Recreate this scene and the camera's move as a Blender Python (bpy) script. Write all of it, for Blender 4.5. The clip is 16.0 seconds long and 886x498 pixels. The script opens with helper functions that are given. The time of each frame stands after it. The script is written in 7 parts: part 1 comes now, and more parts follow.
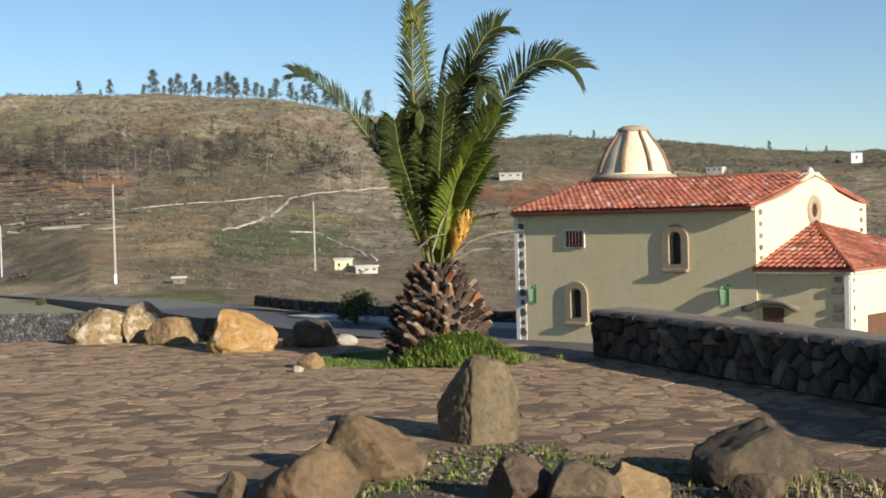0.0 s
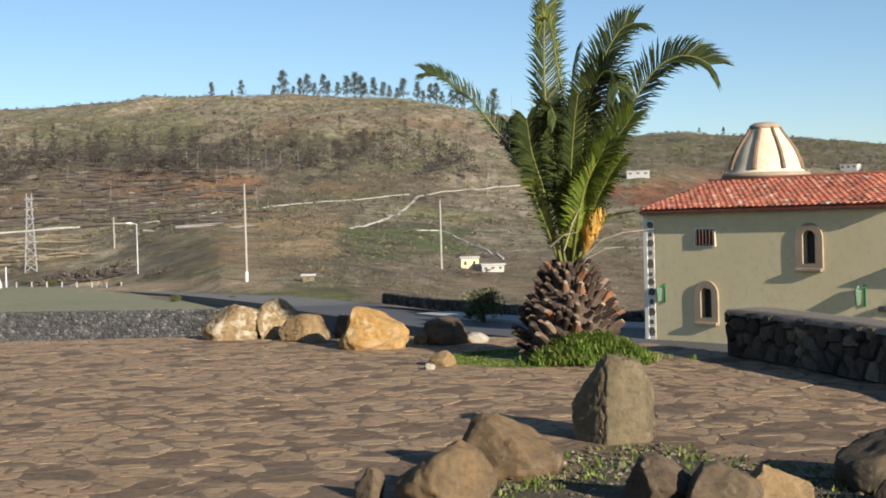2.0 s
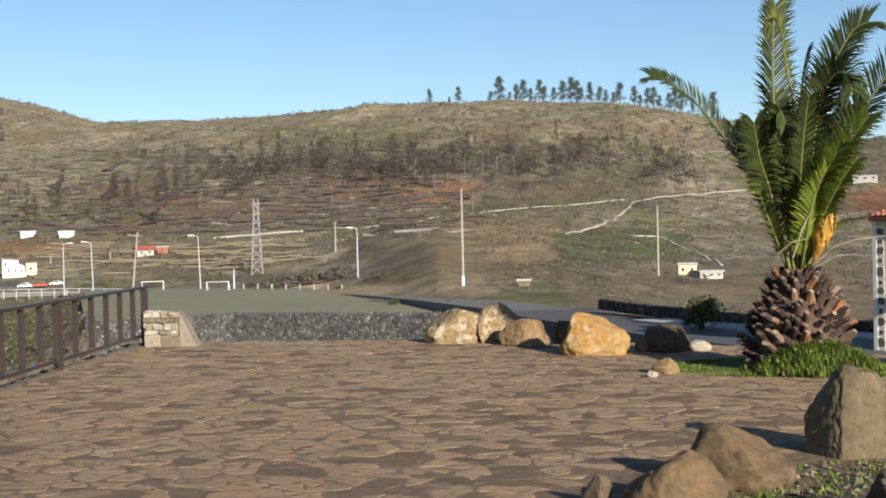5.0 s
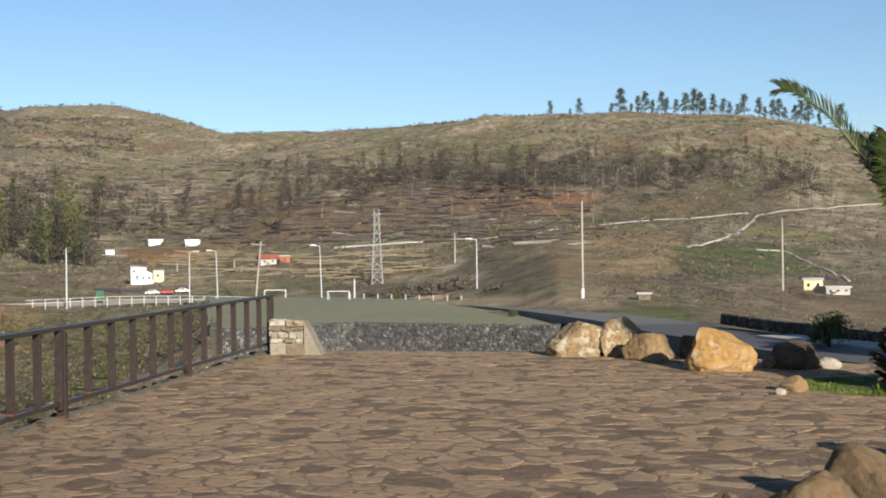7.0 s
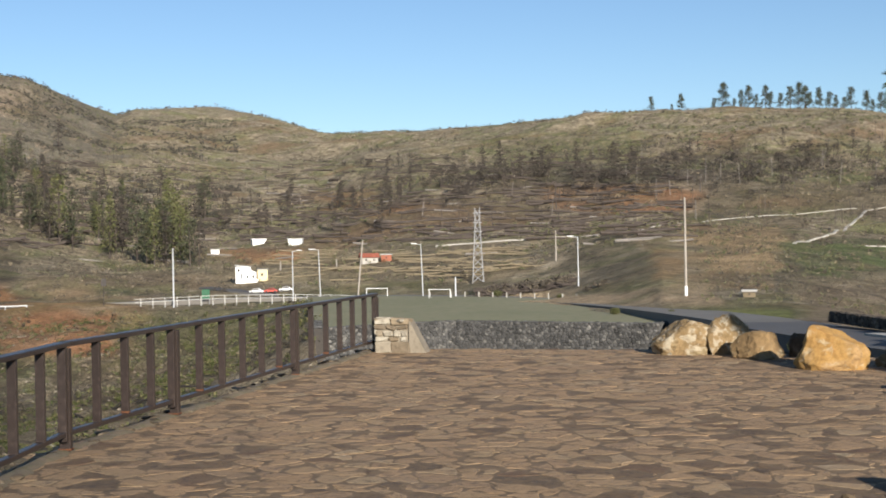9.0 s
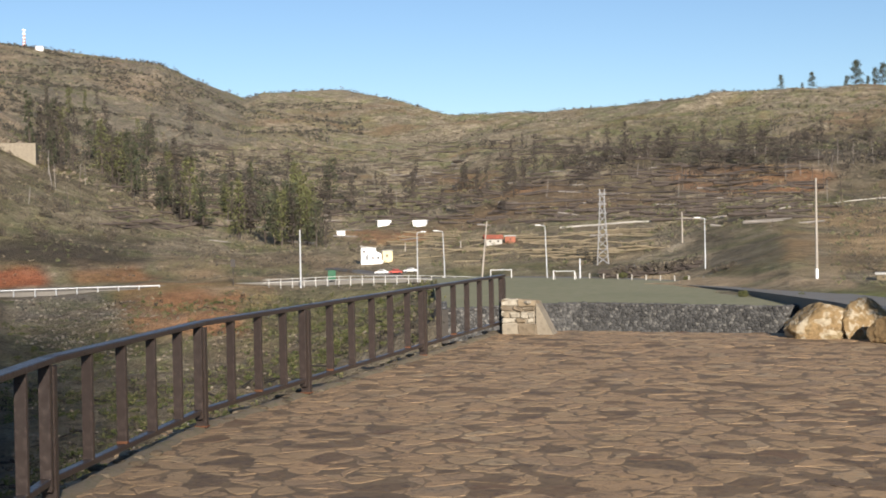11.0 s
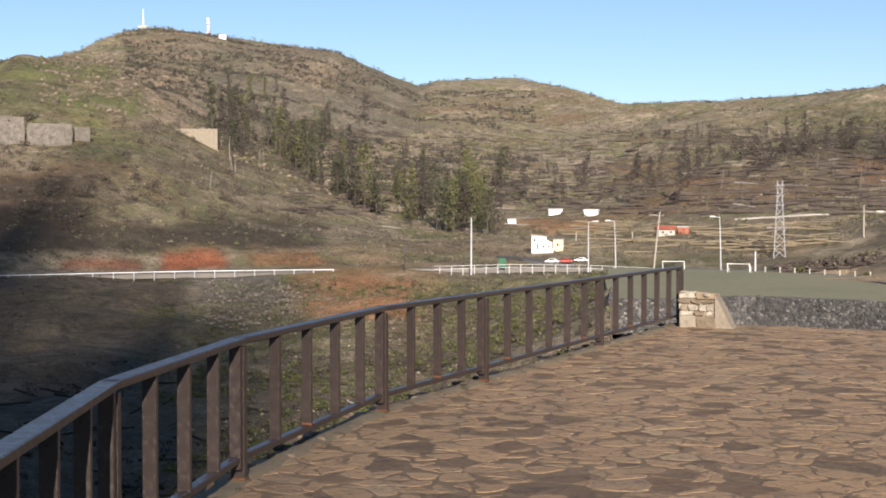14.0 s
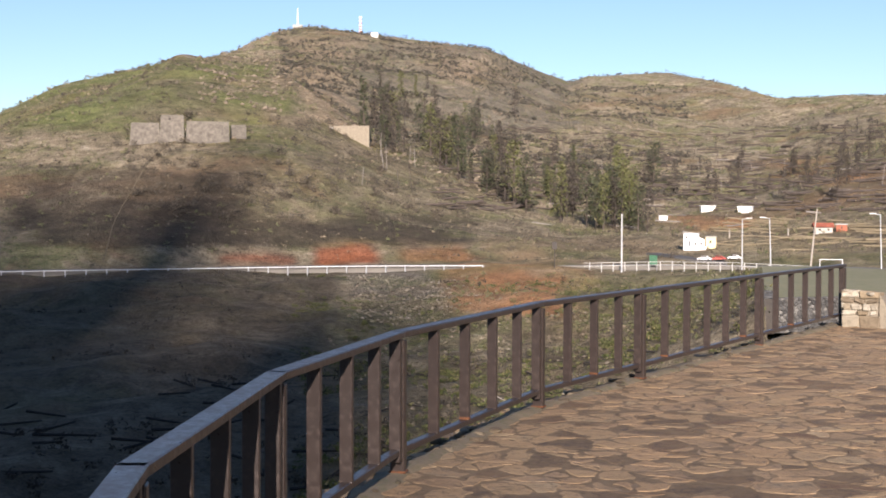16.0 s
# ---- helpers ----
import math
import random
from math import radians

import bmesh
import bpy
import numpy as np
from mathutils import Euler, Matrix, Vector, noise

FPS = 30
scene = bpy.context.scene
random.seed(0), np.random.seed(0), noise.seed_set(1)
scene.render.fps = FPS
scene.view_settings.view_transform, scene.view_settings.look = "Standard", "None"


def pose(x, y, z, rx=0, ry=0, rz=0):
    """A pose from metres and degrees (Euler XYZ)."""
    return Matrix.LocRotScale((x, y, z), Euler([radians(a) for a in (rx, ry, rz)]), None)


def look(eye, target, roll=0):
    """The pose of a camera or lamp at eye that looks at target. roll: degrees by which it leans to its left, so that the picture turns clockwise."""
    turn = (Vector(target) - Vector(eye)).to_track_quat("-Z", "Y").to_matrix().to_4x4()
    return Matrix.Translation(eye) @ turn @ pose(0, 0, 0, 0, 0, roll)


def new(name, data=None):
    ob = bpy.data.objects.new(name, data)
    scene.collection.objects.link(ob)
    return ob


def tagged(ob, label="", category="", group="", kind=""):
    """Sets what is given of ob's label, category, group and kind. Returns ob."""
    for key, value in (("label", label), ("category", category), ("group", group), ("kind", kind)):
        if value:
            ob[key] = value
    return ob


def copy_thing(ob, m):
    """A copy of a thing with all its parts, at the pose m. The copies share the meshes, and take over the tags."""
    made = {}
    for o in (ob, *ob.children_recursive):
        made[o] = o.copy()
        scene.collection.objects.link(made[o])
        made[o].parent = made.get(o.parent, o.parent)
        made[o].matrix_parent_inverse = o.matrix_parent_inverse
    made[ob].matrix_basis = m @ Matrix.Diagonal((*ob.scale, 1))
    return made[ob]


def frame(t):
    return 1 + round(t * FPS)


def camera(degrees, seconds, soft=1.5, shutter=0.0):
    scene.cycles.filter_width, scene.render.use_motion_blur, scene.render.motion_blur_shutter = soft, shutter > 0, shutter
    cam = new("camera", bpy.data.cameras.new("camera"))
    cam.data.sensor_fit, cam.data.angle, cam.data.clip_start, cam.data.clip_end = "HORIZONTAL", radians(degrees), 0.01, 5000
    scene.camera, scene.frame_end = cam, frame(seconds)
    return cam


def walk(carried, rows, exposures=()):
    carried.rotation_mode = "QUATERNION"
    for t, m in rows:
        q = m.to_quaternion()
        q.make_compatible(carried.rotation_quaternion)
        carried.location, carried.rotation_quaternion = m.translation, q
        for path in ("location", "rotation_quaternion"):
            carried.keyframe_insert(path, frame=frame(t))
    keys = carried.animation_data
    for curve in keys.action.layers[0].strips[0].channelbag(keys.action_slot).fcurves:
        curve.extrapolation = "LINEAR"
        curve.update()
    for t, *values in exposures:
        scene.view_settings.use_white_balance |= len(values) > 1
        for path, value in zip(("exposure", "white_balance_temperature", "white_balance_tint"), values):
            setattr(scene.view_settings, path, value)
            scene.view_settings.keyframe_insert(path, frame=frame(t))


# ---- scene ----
cam = camera(37.02, 16.0, soft=1.82)
PATH = [
    (0.0, pose(0.0001, 0.0000, 1.5999, 88.775, 1.489, -0.000)),
    (0.5, pose(-0.0104, -0.0179, 1.5991, 88.856, 1.592, 1.211)),
    (1.0, pose(-0.0236, 0.0089, 1.5984, 88.790, 1.761, 2.280)),
    (1.5, pose(-0.0436, -0.0008, 1.5997, 88.688, 1.743, 3.503)),
    (2.0, pose(-0.0650, -0.0036, 1.6012, 88.849, 1.487, 5.443)),
    (2.5, pose(-0.0829, -0.0025, 1.5986, 88.974, 1.134, 7.185)),
    (3.0, pose(-0.0899, -0.0009, 1.6031, 89.061, 1.049, 8.722)),
    (3.5, pose(-0.1084, -0.0082, 1.6049, 89.265, 0.924, 10.061)),
    (4.0, pose(-0.1178, -0.0108, 1.6034, 89.284, 0.943, 11.667)),
    (6.5, pose(-0.1898, -0.0182, 1.6062, 89.698, 0.971, 18.720)),
    (7.0, pose(-0.1991, -0.0320, 1.6091, 89.881, 0.668, 19.884)),
    (7.5, pose(-0.2096, -0.0415, 1.6070, 89.791, 1.004, 20.799)),
    (8.0, pose(-0.2227, -0.0482, 1.6082, 89.615, 0.321, 21.827)),
    (8.5, pose(-0.2389, -0.0462, 1.6106, 89.691, 0.742, 22.830)),
    (9.0, pose(-0.2517, -0.0457, 1.6102, 89.858, 0.987, 24.227)),
    (11.5, pose(-0.3323, -0.0357, 1.6092, 88.953, 0.706, 31.120)),
    (12.0, pose(-0.3511, -0.0343, 1.6112, 88.900, 0.398, 32.716)),
    (12.5, pose(-0.3676, -0.0348, 1.6127, 89.003, 0.367, 33.796)),
    (13.0, pose(-0.3776, -0.0497, 1.6096, 89.040, 0.247, 34.687)),
    (13.5, pose(-0.3993, -0.0509, 1.6118, 88.844, -0.102, 35.593)),
    (14.0, pose(-0.4174, -0.0511, 1.6124, 88.707, 0.003, 36.951)),
    (14.5, pose(-0.4381, -0.0443, 1.6105, 88.749, 0.129, 38.342)),
    (15.0, pose(-0.4561, -0.0482, 1.6052, 88.559, 0.359, 39.907)),
    (15.5, pose(-0.4872, -0.0439, 1.6047, 88.478, -0.032, 41.636)),
    (16.0, pose(-0.4982, -0.0584, 1.6008, 88.541, -0.150, 43.404)),
]
walk(cam, PATH, [(0.0, 0.82, 6200, 10), (3.0, 0.89, 6220, 10), (7.0, 0.77, 6200, 10), (9.0, 0.76, 6200, 10), (12.5, 0.84, 6380, 14), (14.5, 0.95, 6380, 17), (16.0, 1.06, 6360, 19)])

# ---- world, sun, exposure ----
SUN_EL, SUN_DIR = radians(19.0), Vector((0.672, -0.7406, 0.0)).normalized()
world = bpy.data.worlds.new("sky")
scene.world = world
world.use_nodes = True
wn = world.node_tree
sky = wn.nodes.new("ShaderNodeTexSky")
sky.sky_type, sky.sun_disc = "NISHITA", False
sky.sun_elevation = SUN_EL
sky.sun_rotation = math.atan2(SUN_DIR.x, SUN_DIR.y)
sky.altitude, sky.air_density, sky.dust_density, sky.ozone_density = 900, 1.0, 0.3, 2.8
wn.links.new(sky.outputs[0], wn.nodes["Background"].inputs[0])
wn.nodes["Background"].inputs[1].default_value = 0.069
sun_data = bpy.data.lights.new("sun", "SUN")
sun_data.energy, sun_data.angle, sun_data.color = 5.0, radians(0.6), (1.0, 0.90, 0.77)
sun = new("sun", sun_data)
to_sun = SUN_DIR * math.cos(SUN_EL) + Vector((0, 0, math.sin(SUN_EL)))
sun.matrix_world = look((40, -60, 60), Vector((40, -60, 60)) - to_sun)


# ---- materials ----
def node_mat(name, rough=0.85, metal=0.0, spec=0.3):
    m = bpy.data.materials.new(name)
    m.use_nodes = True
    b = m.node_tree.nodes["Principled BSDF"]
    b.inputs["Roughness"].default_value = rough
    b.inputs["Metallic"].default_value = metal
    b.inputs["Specular IOR Level"].default_value = spec
    return m, m.node_tree, b


def coords(nt, kind="Object", scale=(1, 1, 1)):
    if kind == "World":
        src = nt.nodes.new("ShaderNodeNewGeometry").outputs["Position"]
    else:
        src = nt.nodes.new("ShaderNodeTexCoord").outputs[kind]
    mp = nt.nodes.new("ShaderNodeMapping")
    mp.inputs["Scale"].default_value = scale
    nt.links.new(src, mp.inputs[0])
    return mp.outputs[0]


def noise_tex(nt, vec, scale, detail=4.0, rough=0.6, dist=0.0):
    n = nt.nodes.new("ShaderNodeTexNoise")
    n.inputs["Scale"].default_value = scale
    n.inputs["Detail"].default_value = detail
    n.inputs["Roughness"].default_value = rough
    n.inputs["Distortion"].default_value = dist
    nt.links.new(vec, n.inputs["Vector"])
    return n.outputs[0]


def ramp(nt, fac, stops, interp="LINEAR"):
    r = nt.nodes.new("ShaderNodeValToRGB")
    r.color_ramp.interpolation = interp
    el = r.color_ramp.elements
    while len(el) < len(stops):
        el.new(0.5)
    for e, (p, c) in zip(el, stops):
        e.position, e.color = p, (*c, 1) if len(c) == 3 else c
    nt.links.new(fac, r.inputs[0])
    return r.outputs[0]


def grey(v):
    return (v, v, v)


def mix(nt, fac, a, b, mode="MIX"):
    n = nt.nodes.new("ShaderNodeMix")
    n.data_type, n.blend_type = "RGBA", mode
    for sock, v in ((n.inputs[0], fac), (n.inputs[6], a), (n.inputs[7], b)):
        if isinstance(v, (int, float)):
            sock.default_value = v
        elif isinstance(v, tuple):
            sock.default_value = (*v, 1)
        else:
            nt.links.new(v, sock)
    return n.outputs[2]


def bump(nt, b, height, strength=0.4, dist=0.02):
    n = nt.nodes.new("ShaderNodeBump")
    n.inputs["Strength"].default_value = strength
    n.inputs["Distance"].default_value = dist
    nt.links.new(height, n.inputs["Height"])
    nt.links.new(n.outputs[0], b.inputs["Normal"])


def surface(name, c1, c2, c3, scale, fine, rough=0.85, metal=0.0, bump_s=0.4, bump_d=0.02, kind="Object", vary=0.0, spec=0.3, stretch=(1, 1, 1)):
    """A two-scale surface: broad patches c1-c2, fine flecks of c3, relief, and some change from thing to thing."""
    m, nt, b = node_mat(name, rough, metal, spec)
    v = coords(nt, kind, stretch)
    big = noise_tex(nt, v, scale, 5, 0.62, 0.3)
    col = ramp(nt, big, [(0.32, c1), (0.68, c2)])
    small = noise_tex(nt, v, fine, 6, 0.7)
    col = mix(nt, ramp(nt, small, [(0.5, grey(0)), (0.72, grey(1))]), col, c3)
    if vary:
        info = nt.nodes.new("ShaderNodeObjectInfo")
        col = mix(nt, 1.0, col, ramp(nt, info.outputs["Random"], [(0, grey(1 - vary)), (1, grey(1 + vary))]), "MULTIPLY")
    nt.links.new(col, b.inputs["Base Color"])
    nt.links.new(ramp(nt, small, [(0.3, grey(max(0, rough - 0.15))), (0.7, grey(min(1, rough + 0.1)))]), b.inputs["Roughness"])
    bump(nt, b, small, bump_s, bump_d)
    return m


M = {}
M["plaster"] = surface("cream_plaster", (0.68, 0.565, 0.325), (0.73, 0.615, 0.37), (0.61, 0.50, 0.285), 0.35, 3.0, 0.9, bump_s=0.15, bump_d=0.02)
M["trim_white"] = surface("white_lime", (0.78, 0.74, 0.62), (0.82, 0.78, 0.68), (0.68, 0.64, 0.52), 0.8, 9.0, 0.9, bump_s=0.1)
M["window_stone"] = surface("tan_stone", (0.29, 0.225, 0.15), (0.37, 0.29, 0.20), (0.21, 0.16, 0.11), 1.5, 14.0, 0.9)
M["quoin"] = surface("dark_quoin_stone", (0.12, 0.10, 0.08), (0.20, 0.17, 0.13), (0.07, 0.06, 0.05), 2.0, 12.0, 0.9, vary=0.3)
M["dark"] = surface("dark_opening", (0.03, 0.025, 0.02), (0.045, 0.035, 0.03), (0.02, 0.02, 0.02), 2.0, 9.0, 0.6)
M["wood_brown"] = surface("brown_wood", (0.10, 0.045, 0.025), (0.14, 0.07, 0.04), (0.06, 0.03, 0.02), 2.0, 22.0, 0.7)
M["green_metal"] = surface("green_lantern_metal", (0.03, 0.16, 0.07), (0.05, 0.22, 0.10), (0.02, 0.08, 0.04), 3.0, 18.0, 0.4)
M["fence"] = surface("brown_painted_steel", (0.027, 0.0195, 0.0165), (0.041, 0.029, 0.024), (0.070, 0.048, 0.037), 2.2, 26.0, 0.40, bump_s=0.15, bump_d=0.004, spec=0.5)
M["rust"] = surface("orange_rust", (0.15, 0.062, 0.028), (0.11, 0.048, 0.024), (0.07, 0.036, 0.024), 9.0, 40.0, 0.9)
M["kerb"] = surface("mossy_mortar", (0.15, 0.12, 0.08), (0.20, 0.155, 0.10), (0.10, 0.11, 0.05), 1.6, 14.0, 0.95, bump_d=0.03)
M["mortar"] = surface("joint_mortar", (0.125, 0.086, 0.050), (0.200, 0.138, 0.080), (0.070, 0.050, 0.032), 1.3, 11.0, 0.95, kind="World")
M["asphalt"] = surface("asphalt", (0.078, 0.075, 0.072), (0.105, 0.100, 0.095), (0.13, 0.122, 0.112), 0.15, 8.0, 0.8, kind="World", bump_s=0.15)
# the far road's grazing gloss is put into this paler asphalt colour
M["gloss_asphalt"] = surface("asphalt_with_grazing_gloss", (0.140, 0.130, 0.114), (0.180, 0.166, 0.144), (0.21, 0.19, 0.16), 0.15, 6.0, 0.85, kind="World", bump_s=0.15)
M["verge"] = surface("pale_concrete", (0.36, 0.34, 0.30), (0.44, 0.41, 0.36), (0.28, 0.26, 0.22), 0.4, 5.0, 0.9, kind="World")
M["field"] = surface("worn_sand_turf", (0.195, 0.188, 0.105), (0.25, 0.228, 0.135), (0.155, 0.168, 0.078), 0.05, 0.9, 0.95, kind="World", bump_s=0.1)
M["concrete"] = surface("grey_concrete", (0.34, 0.33, 0.31), (0.42, 0.41, 0.38), (0.26, 0.25, 0.23), 0.5, 9.0, 0.9)
M["brick_red"] = surface("red_brown_render", (0.28, 0.10, 0.06), (0.34, 0.13, 0.08), (0.2, 0.08, 0.05), 0.6, 6.0, 0.9)
M["mast_red"] = surface("signal_red_paint", (0.45, 0.07, 0.05), (0.5, 0.09, 0.06), (0.4, 0.1, 0.08), 0.6, 6.0, 0.6)
M["pole_wood"] = surface("weathered_pole_wood", (0.30, 0.27, 0.23), (0.38, 0.34, 0.29), (0.20, 0.17, 0.14), 0.9, 14.0, 0.85)
M["galv"] = surface("galvanised_steel", (0.50, 0.51, 0.52), (0.60, 0.61, 0.61), (0.40, 0.41, 0.41), 1.5, 20.0, 0.5, metal=0.3)
M["white_paint"] = surface("white_paint", (0.78, 0.78, 0.76), (0.84, 0.84, 0.82), (0.66, 0.65, 0.62), 0.6, 6.0, 0.7, bump_s=0.1)
M["pylon_steel"] = surface("dull_grey_steel", (0.27, 0.27, 0.265), (0.34, 0.335, 0.33), (0.20, 0.195, 0.19), 1.5, 20.0, 0.7)
M["wire"] = surface("cable_black", (0.03, 0.03, 0.03), (0.045, 0.045, 0.045), (0.02, 0.02, 0.02), 2.0, 9.0, 0.6)


def ground_material():
    m, nt, b = node_mat("hillside_soil_and_scrub", 0.95, 0, 0.15)
    v = coords(nt, "World")
    at = nt.nodes.new("ShaderNodeVertexColor")
    at.layer_name = "soil"
    n0 = noise_tex(nt, v, 0.013, 4, 0.6, 0.6)
    n1 = noise_tex(nt, v, 0.05, 6, 0.68, 0.6)
    n2 = noise_tex(nt, v, 0.24, 7, 0.74, 0.5)
    n3 = noise_tex(nt, v, 0.95, 6, 0.75)
    n4 = noise_tex(nt, v, 3.2, 4, 0.7)
    scrub = ramp(nt, n2, [(0.34, (0.105, 0.088, 0.062)), (0.46, (0.225, 0.186, 0.124)), (0.57, (0.33, 0.272, 0.182)), (0.70, (0.48, 0.41, 0.30))])
    green = ramp(nt, n2, [(0.34, (0.098, 0.106, 0.050)), (0.52, (0.188, 0.192, 0.086)), (0.68, (0.31, 0.29, 0.150))])
    earth = ramp(nt, n2, [(0.36, (0.160, 0.105, 0.066)), (0.66, (0.32, 0.21, 0.132))])
    col = mix(nt, ramp(nt, n1, [(0.48, grey(0)), (0.57, grey(0.85))]), scrub, green)
    col = mix(nt, ramp(nt, mix(nt, 0.5, n0, n1), [(0.52, grey(0)), (0.60, grey(0.8))]), col, earth)
    tint = ramp(nt, mix(nt, 0.5, n2, n1), [(0.38, grey(0.6)), (0.5, grey(1.0)), (0.60, grey(1.45))])
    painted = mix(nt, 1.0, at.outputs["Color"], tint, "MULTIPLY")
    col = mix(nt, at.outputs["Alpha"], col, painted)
    deep = mix(nt, at.outputs["Alpha"], (0.075, 0.064, 0.044), mix(nt, 0.5, painted, (0.05, 0.043, 0.03)))
    pale = mix(nt, at.outputs["Alpha"], (0.44, 0.38, 0.28), mix(nt, 0.10, painted, (0.40, 0.34, 0.25)))
    col = mix(nt, ramp(nt, n3, [(0.36, grey(0.85)), (0.45, grey(0))]), col, deep)
    col = mix(nt, ramp(nt, n3, [(0.60, grey(0)), (0.72, grey(0.55))]), col, pale)
    col = mix(nt, 1.0, col, ramp(nt, n4, [(0.32, grey(0.6)), (0.5, grey(1.0)), (0.7, grey(1.3))]), "MULTIPLY")
    nt.links.new(col, b.inputs["Base Color"])
    bump(nt, b, mix(nt, 0.5, n2, n3), 1.0, 1.6)
    return m


M["ground"] = ground_material()


def stone_material(name, stops, per_object, rough=0.9, fine=16.0, bump_d=0.012, moss=None, dirt=None):
    """Stones that differ one by one, with grain and stains."""
    m, nt, b = node_mat(name, rough, 0, 0.25)
    if per_object:
        r = nt.nodes.new("ShaderNodeObjectInfo").outputs["Random"]
    else:
        r = nt.nodes.new("ShaderNodeNewGeometry").outputs["Random Per Island"]
    col = ramp(nt, r, stops)
    v = coords(nt, "World")
    stain = noise_tex(nt, v, 1.1, 7, 0.68, 0.6)
    col = mix(nt, 1.0, col, ramp(nt, stain, [(0.32, grey(0.66)), (0.68, grey(1.25))]), "MULTIPLY")
    grain = noise_tex(nt, v, fine, 6, 0.72)
    col = mix(nt, 1.0, col, ramp(nt, grain, [(0.3, grey(0.62)), (0.5, grey(1.0)), (0.75, grey(1.25))]), "MULTIPLY")
    if moss:
        col = mix(nt, ramp(nt, noise_tex(nt, v, 3.2, 5, 0.7), [(0.56, grey(0)), (0.68, grey(0.7))]), col, moss)
    if dirt:
        veil = noise_tex(nt, v, 2.3, 6, 0.7, 0.8)
        col = mix(nt, ramp(nt, veil, [(0.37, grey(0.12)), (0.60, grey(0.78))]), col, dirt)
        flecks = noise_tex(nt, v, 8.0, 8, 0.80, 1.5)
        col = mix(nt, ramp(nt, flecks, [(0.50, grey(0)), (0.58, grey(0.85))]), col, dirt)
        col = mix(nt, ramp(nt, flecks, [(0.38, grey(0.8)), (0.47, grey(0))]), col, (0.078, 0.060, 0.046))
        chips = noise_tex(nt, v, 19.0, 6, 0.8, 0.8)
        col = mix(nt, ramp(nt, chips, [(0.60, grey(0)), (0.68, grey(0.7))]), col, tuple(1.35 * q for q in dirt))
        col = mix(nt, ramp(nt, chips, [(0.32, grey(0.7)), (0.40, grey(0))]), col, (0.070, 0.056, 0.044))
    nt.links.new(col, b.inputs["Base Color"])
    bump(nt, b, mix(nt, 0.5, grain, noise_tex(nt, v, fine * 0.25, 5, 0.7)), 0.8, bump_d)
    return m


PAVE = [(0.0, (0.170, 0.124, 0.082)), (0.10, (0.225, 0.148, 0.090)), (0.2, (0.285, 0.188, 0.104)), (0.35, (0.312, 0.218, 0.118)), (0.5, (0.322, 0.202, 0.106)),
        (0.62, (0.322, 0.234, 0.130)), (0.72, (0.265, 0.170, 0.097)), (0.80, (0.205, 0.153, 0.104)), (0.90, (0.312, 0.234, 0.134)), (1.0, (0.362, 0.284, 0.178))]
# dark slabs; some of the near right's shade is put into their colour
DARK_PAVE = [(0.0, (0.072, 0.052, 0.040)), (0.25, (0.105, 0.067, 0.045)), (0.45, (0.140, 0.078, 0.048)), (0.6, (0.108, 0.078, 0.057)), (0.8, (0.152, 0.094, 0.053)), (1.0, (0.105, 0.079, 0.060))]
M["pave_dark_rest"] = stone_material("dark_flagstone_joined", DARK_PAVE, False, bump_d=0.02, dirt=(0.172, 0.118, 0.068))
M["pave_dark"] = stone_material("dark_flagstone", DARK_PAVE, True, bump_d=0.02, dirt=(0.172, 0.118, 0.068))
M["pave_one"] = stone_material("flagstone_single", PAVE, True, bump_d=0.02, dirt=(0.320, 0.214, 0.120))
M["pave_rest"] = stone_material("flagstone_joined", PAVE, False, bump_d=0.02, dirt=(0.320, 0.214, 0.120))
LAVA = [(0.0, (0.040, 0.033, 0.027)), (0.4, (0.068, 0.055, 0.042)), (0.75, (0.100, 0.081, 0.060)), (1.0, (0.16, 0.132, 0.096))]
M["lava_one"] = stone_material("dark_wall_stone", LAVA, True, bump_d=0.02)
M["lava_rest"] = stone_material("dark_wall_stone_joined", LAVA, False, bump_d=0.02)
PALE = [(0.0, (0.15, 0.12, 0.085)), (0.25, (0.25, 0.195, 0.125)), (0.5, (0.29, 0.255, 0.195)), (1.0, (0.38, 0.345, 0.275))]
BASALT = [(0.0, (0.052, 0.051, 0.049)), (0.5, (0.084, 0.082, 0.078)), (0.85, (0.110, 0.107, 0.100)), (1.0, (0.18, 0.172, 0.155))]
M["basalt_one"] = stone_material("basalt_block", BASALT, True, fine=5.0, bump_d=0.03)
M["basalt_rest"] = stone_material("basalt_block_joined", BASALT, False, fine=5.0, bump_d=0.03)
M["pale_one"] = stone_material("pale_masonry_stone", PALE, True, bump_d=0.02)


# ---- the lie of the land: bearing (degrees to the left of straight ahead), then distance and height ----
BEARINGS = np.array([-30, -20, -10, 0, 5, 10, 13.3, 15, 20, 25, 29, 34, 38, 42, 46, 50, 55, 62, 75.0])
NEAR = np.array([(24, -4), (24, -4), (24, -4), (24, -4), (24, -4.2), (24, -5), (24, -5.5), (24, -6.5), (24, -6.5), (24, -6.5), (23, -6.5), (22, -5), (20, -4.5), (18, -4), (17, -4), (15, -4), (13, -4), (11, -4), (9, -4)])
LOW = np.array([(66, -3.2), (66, -3.2), (66, -3.2), (66, -3.3), (72, -3.6), (84, -4.0), (93, -4.5), (105, -6.7), (109, -6.7), (110, -6.9), (90, -8.5), (80, -11), (78, -12), (75, -12.5), (70, -13), (66, -13), (60, -13), (58, -13), (56, -13)])
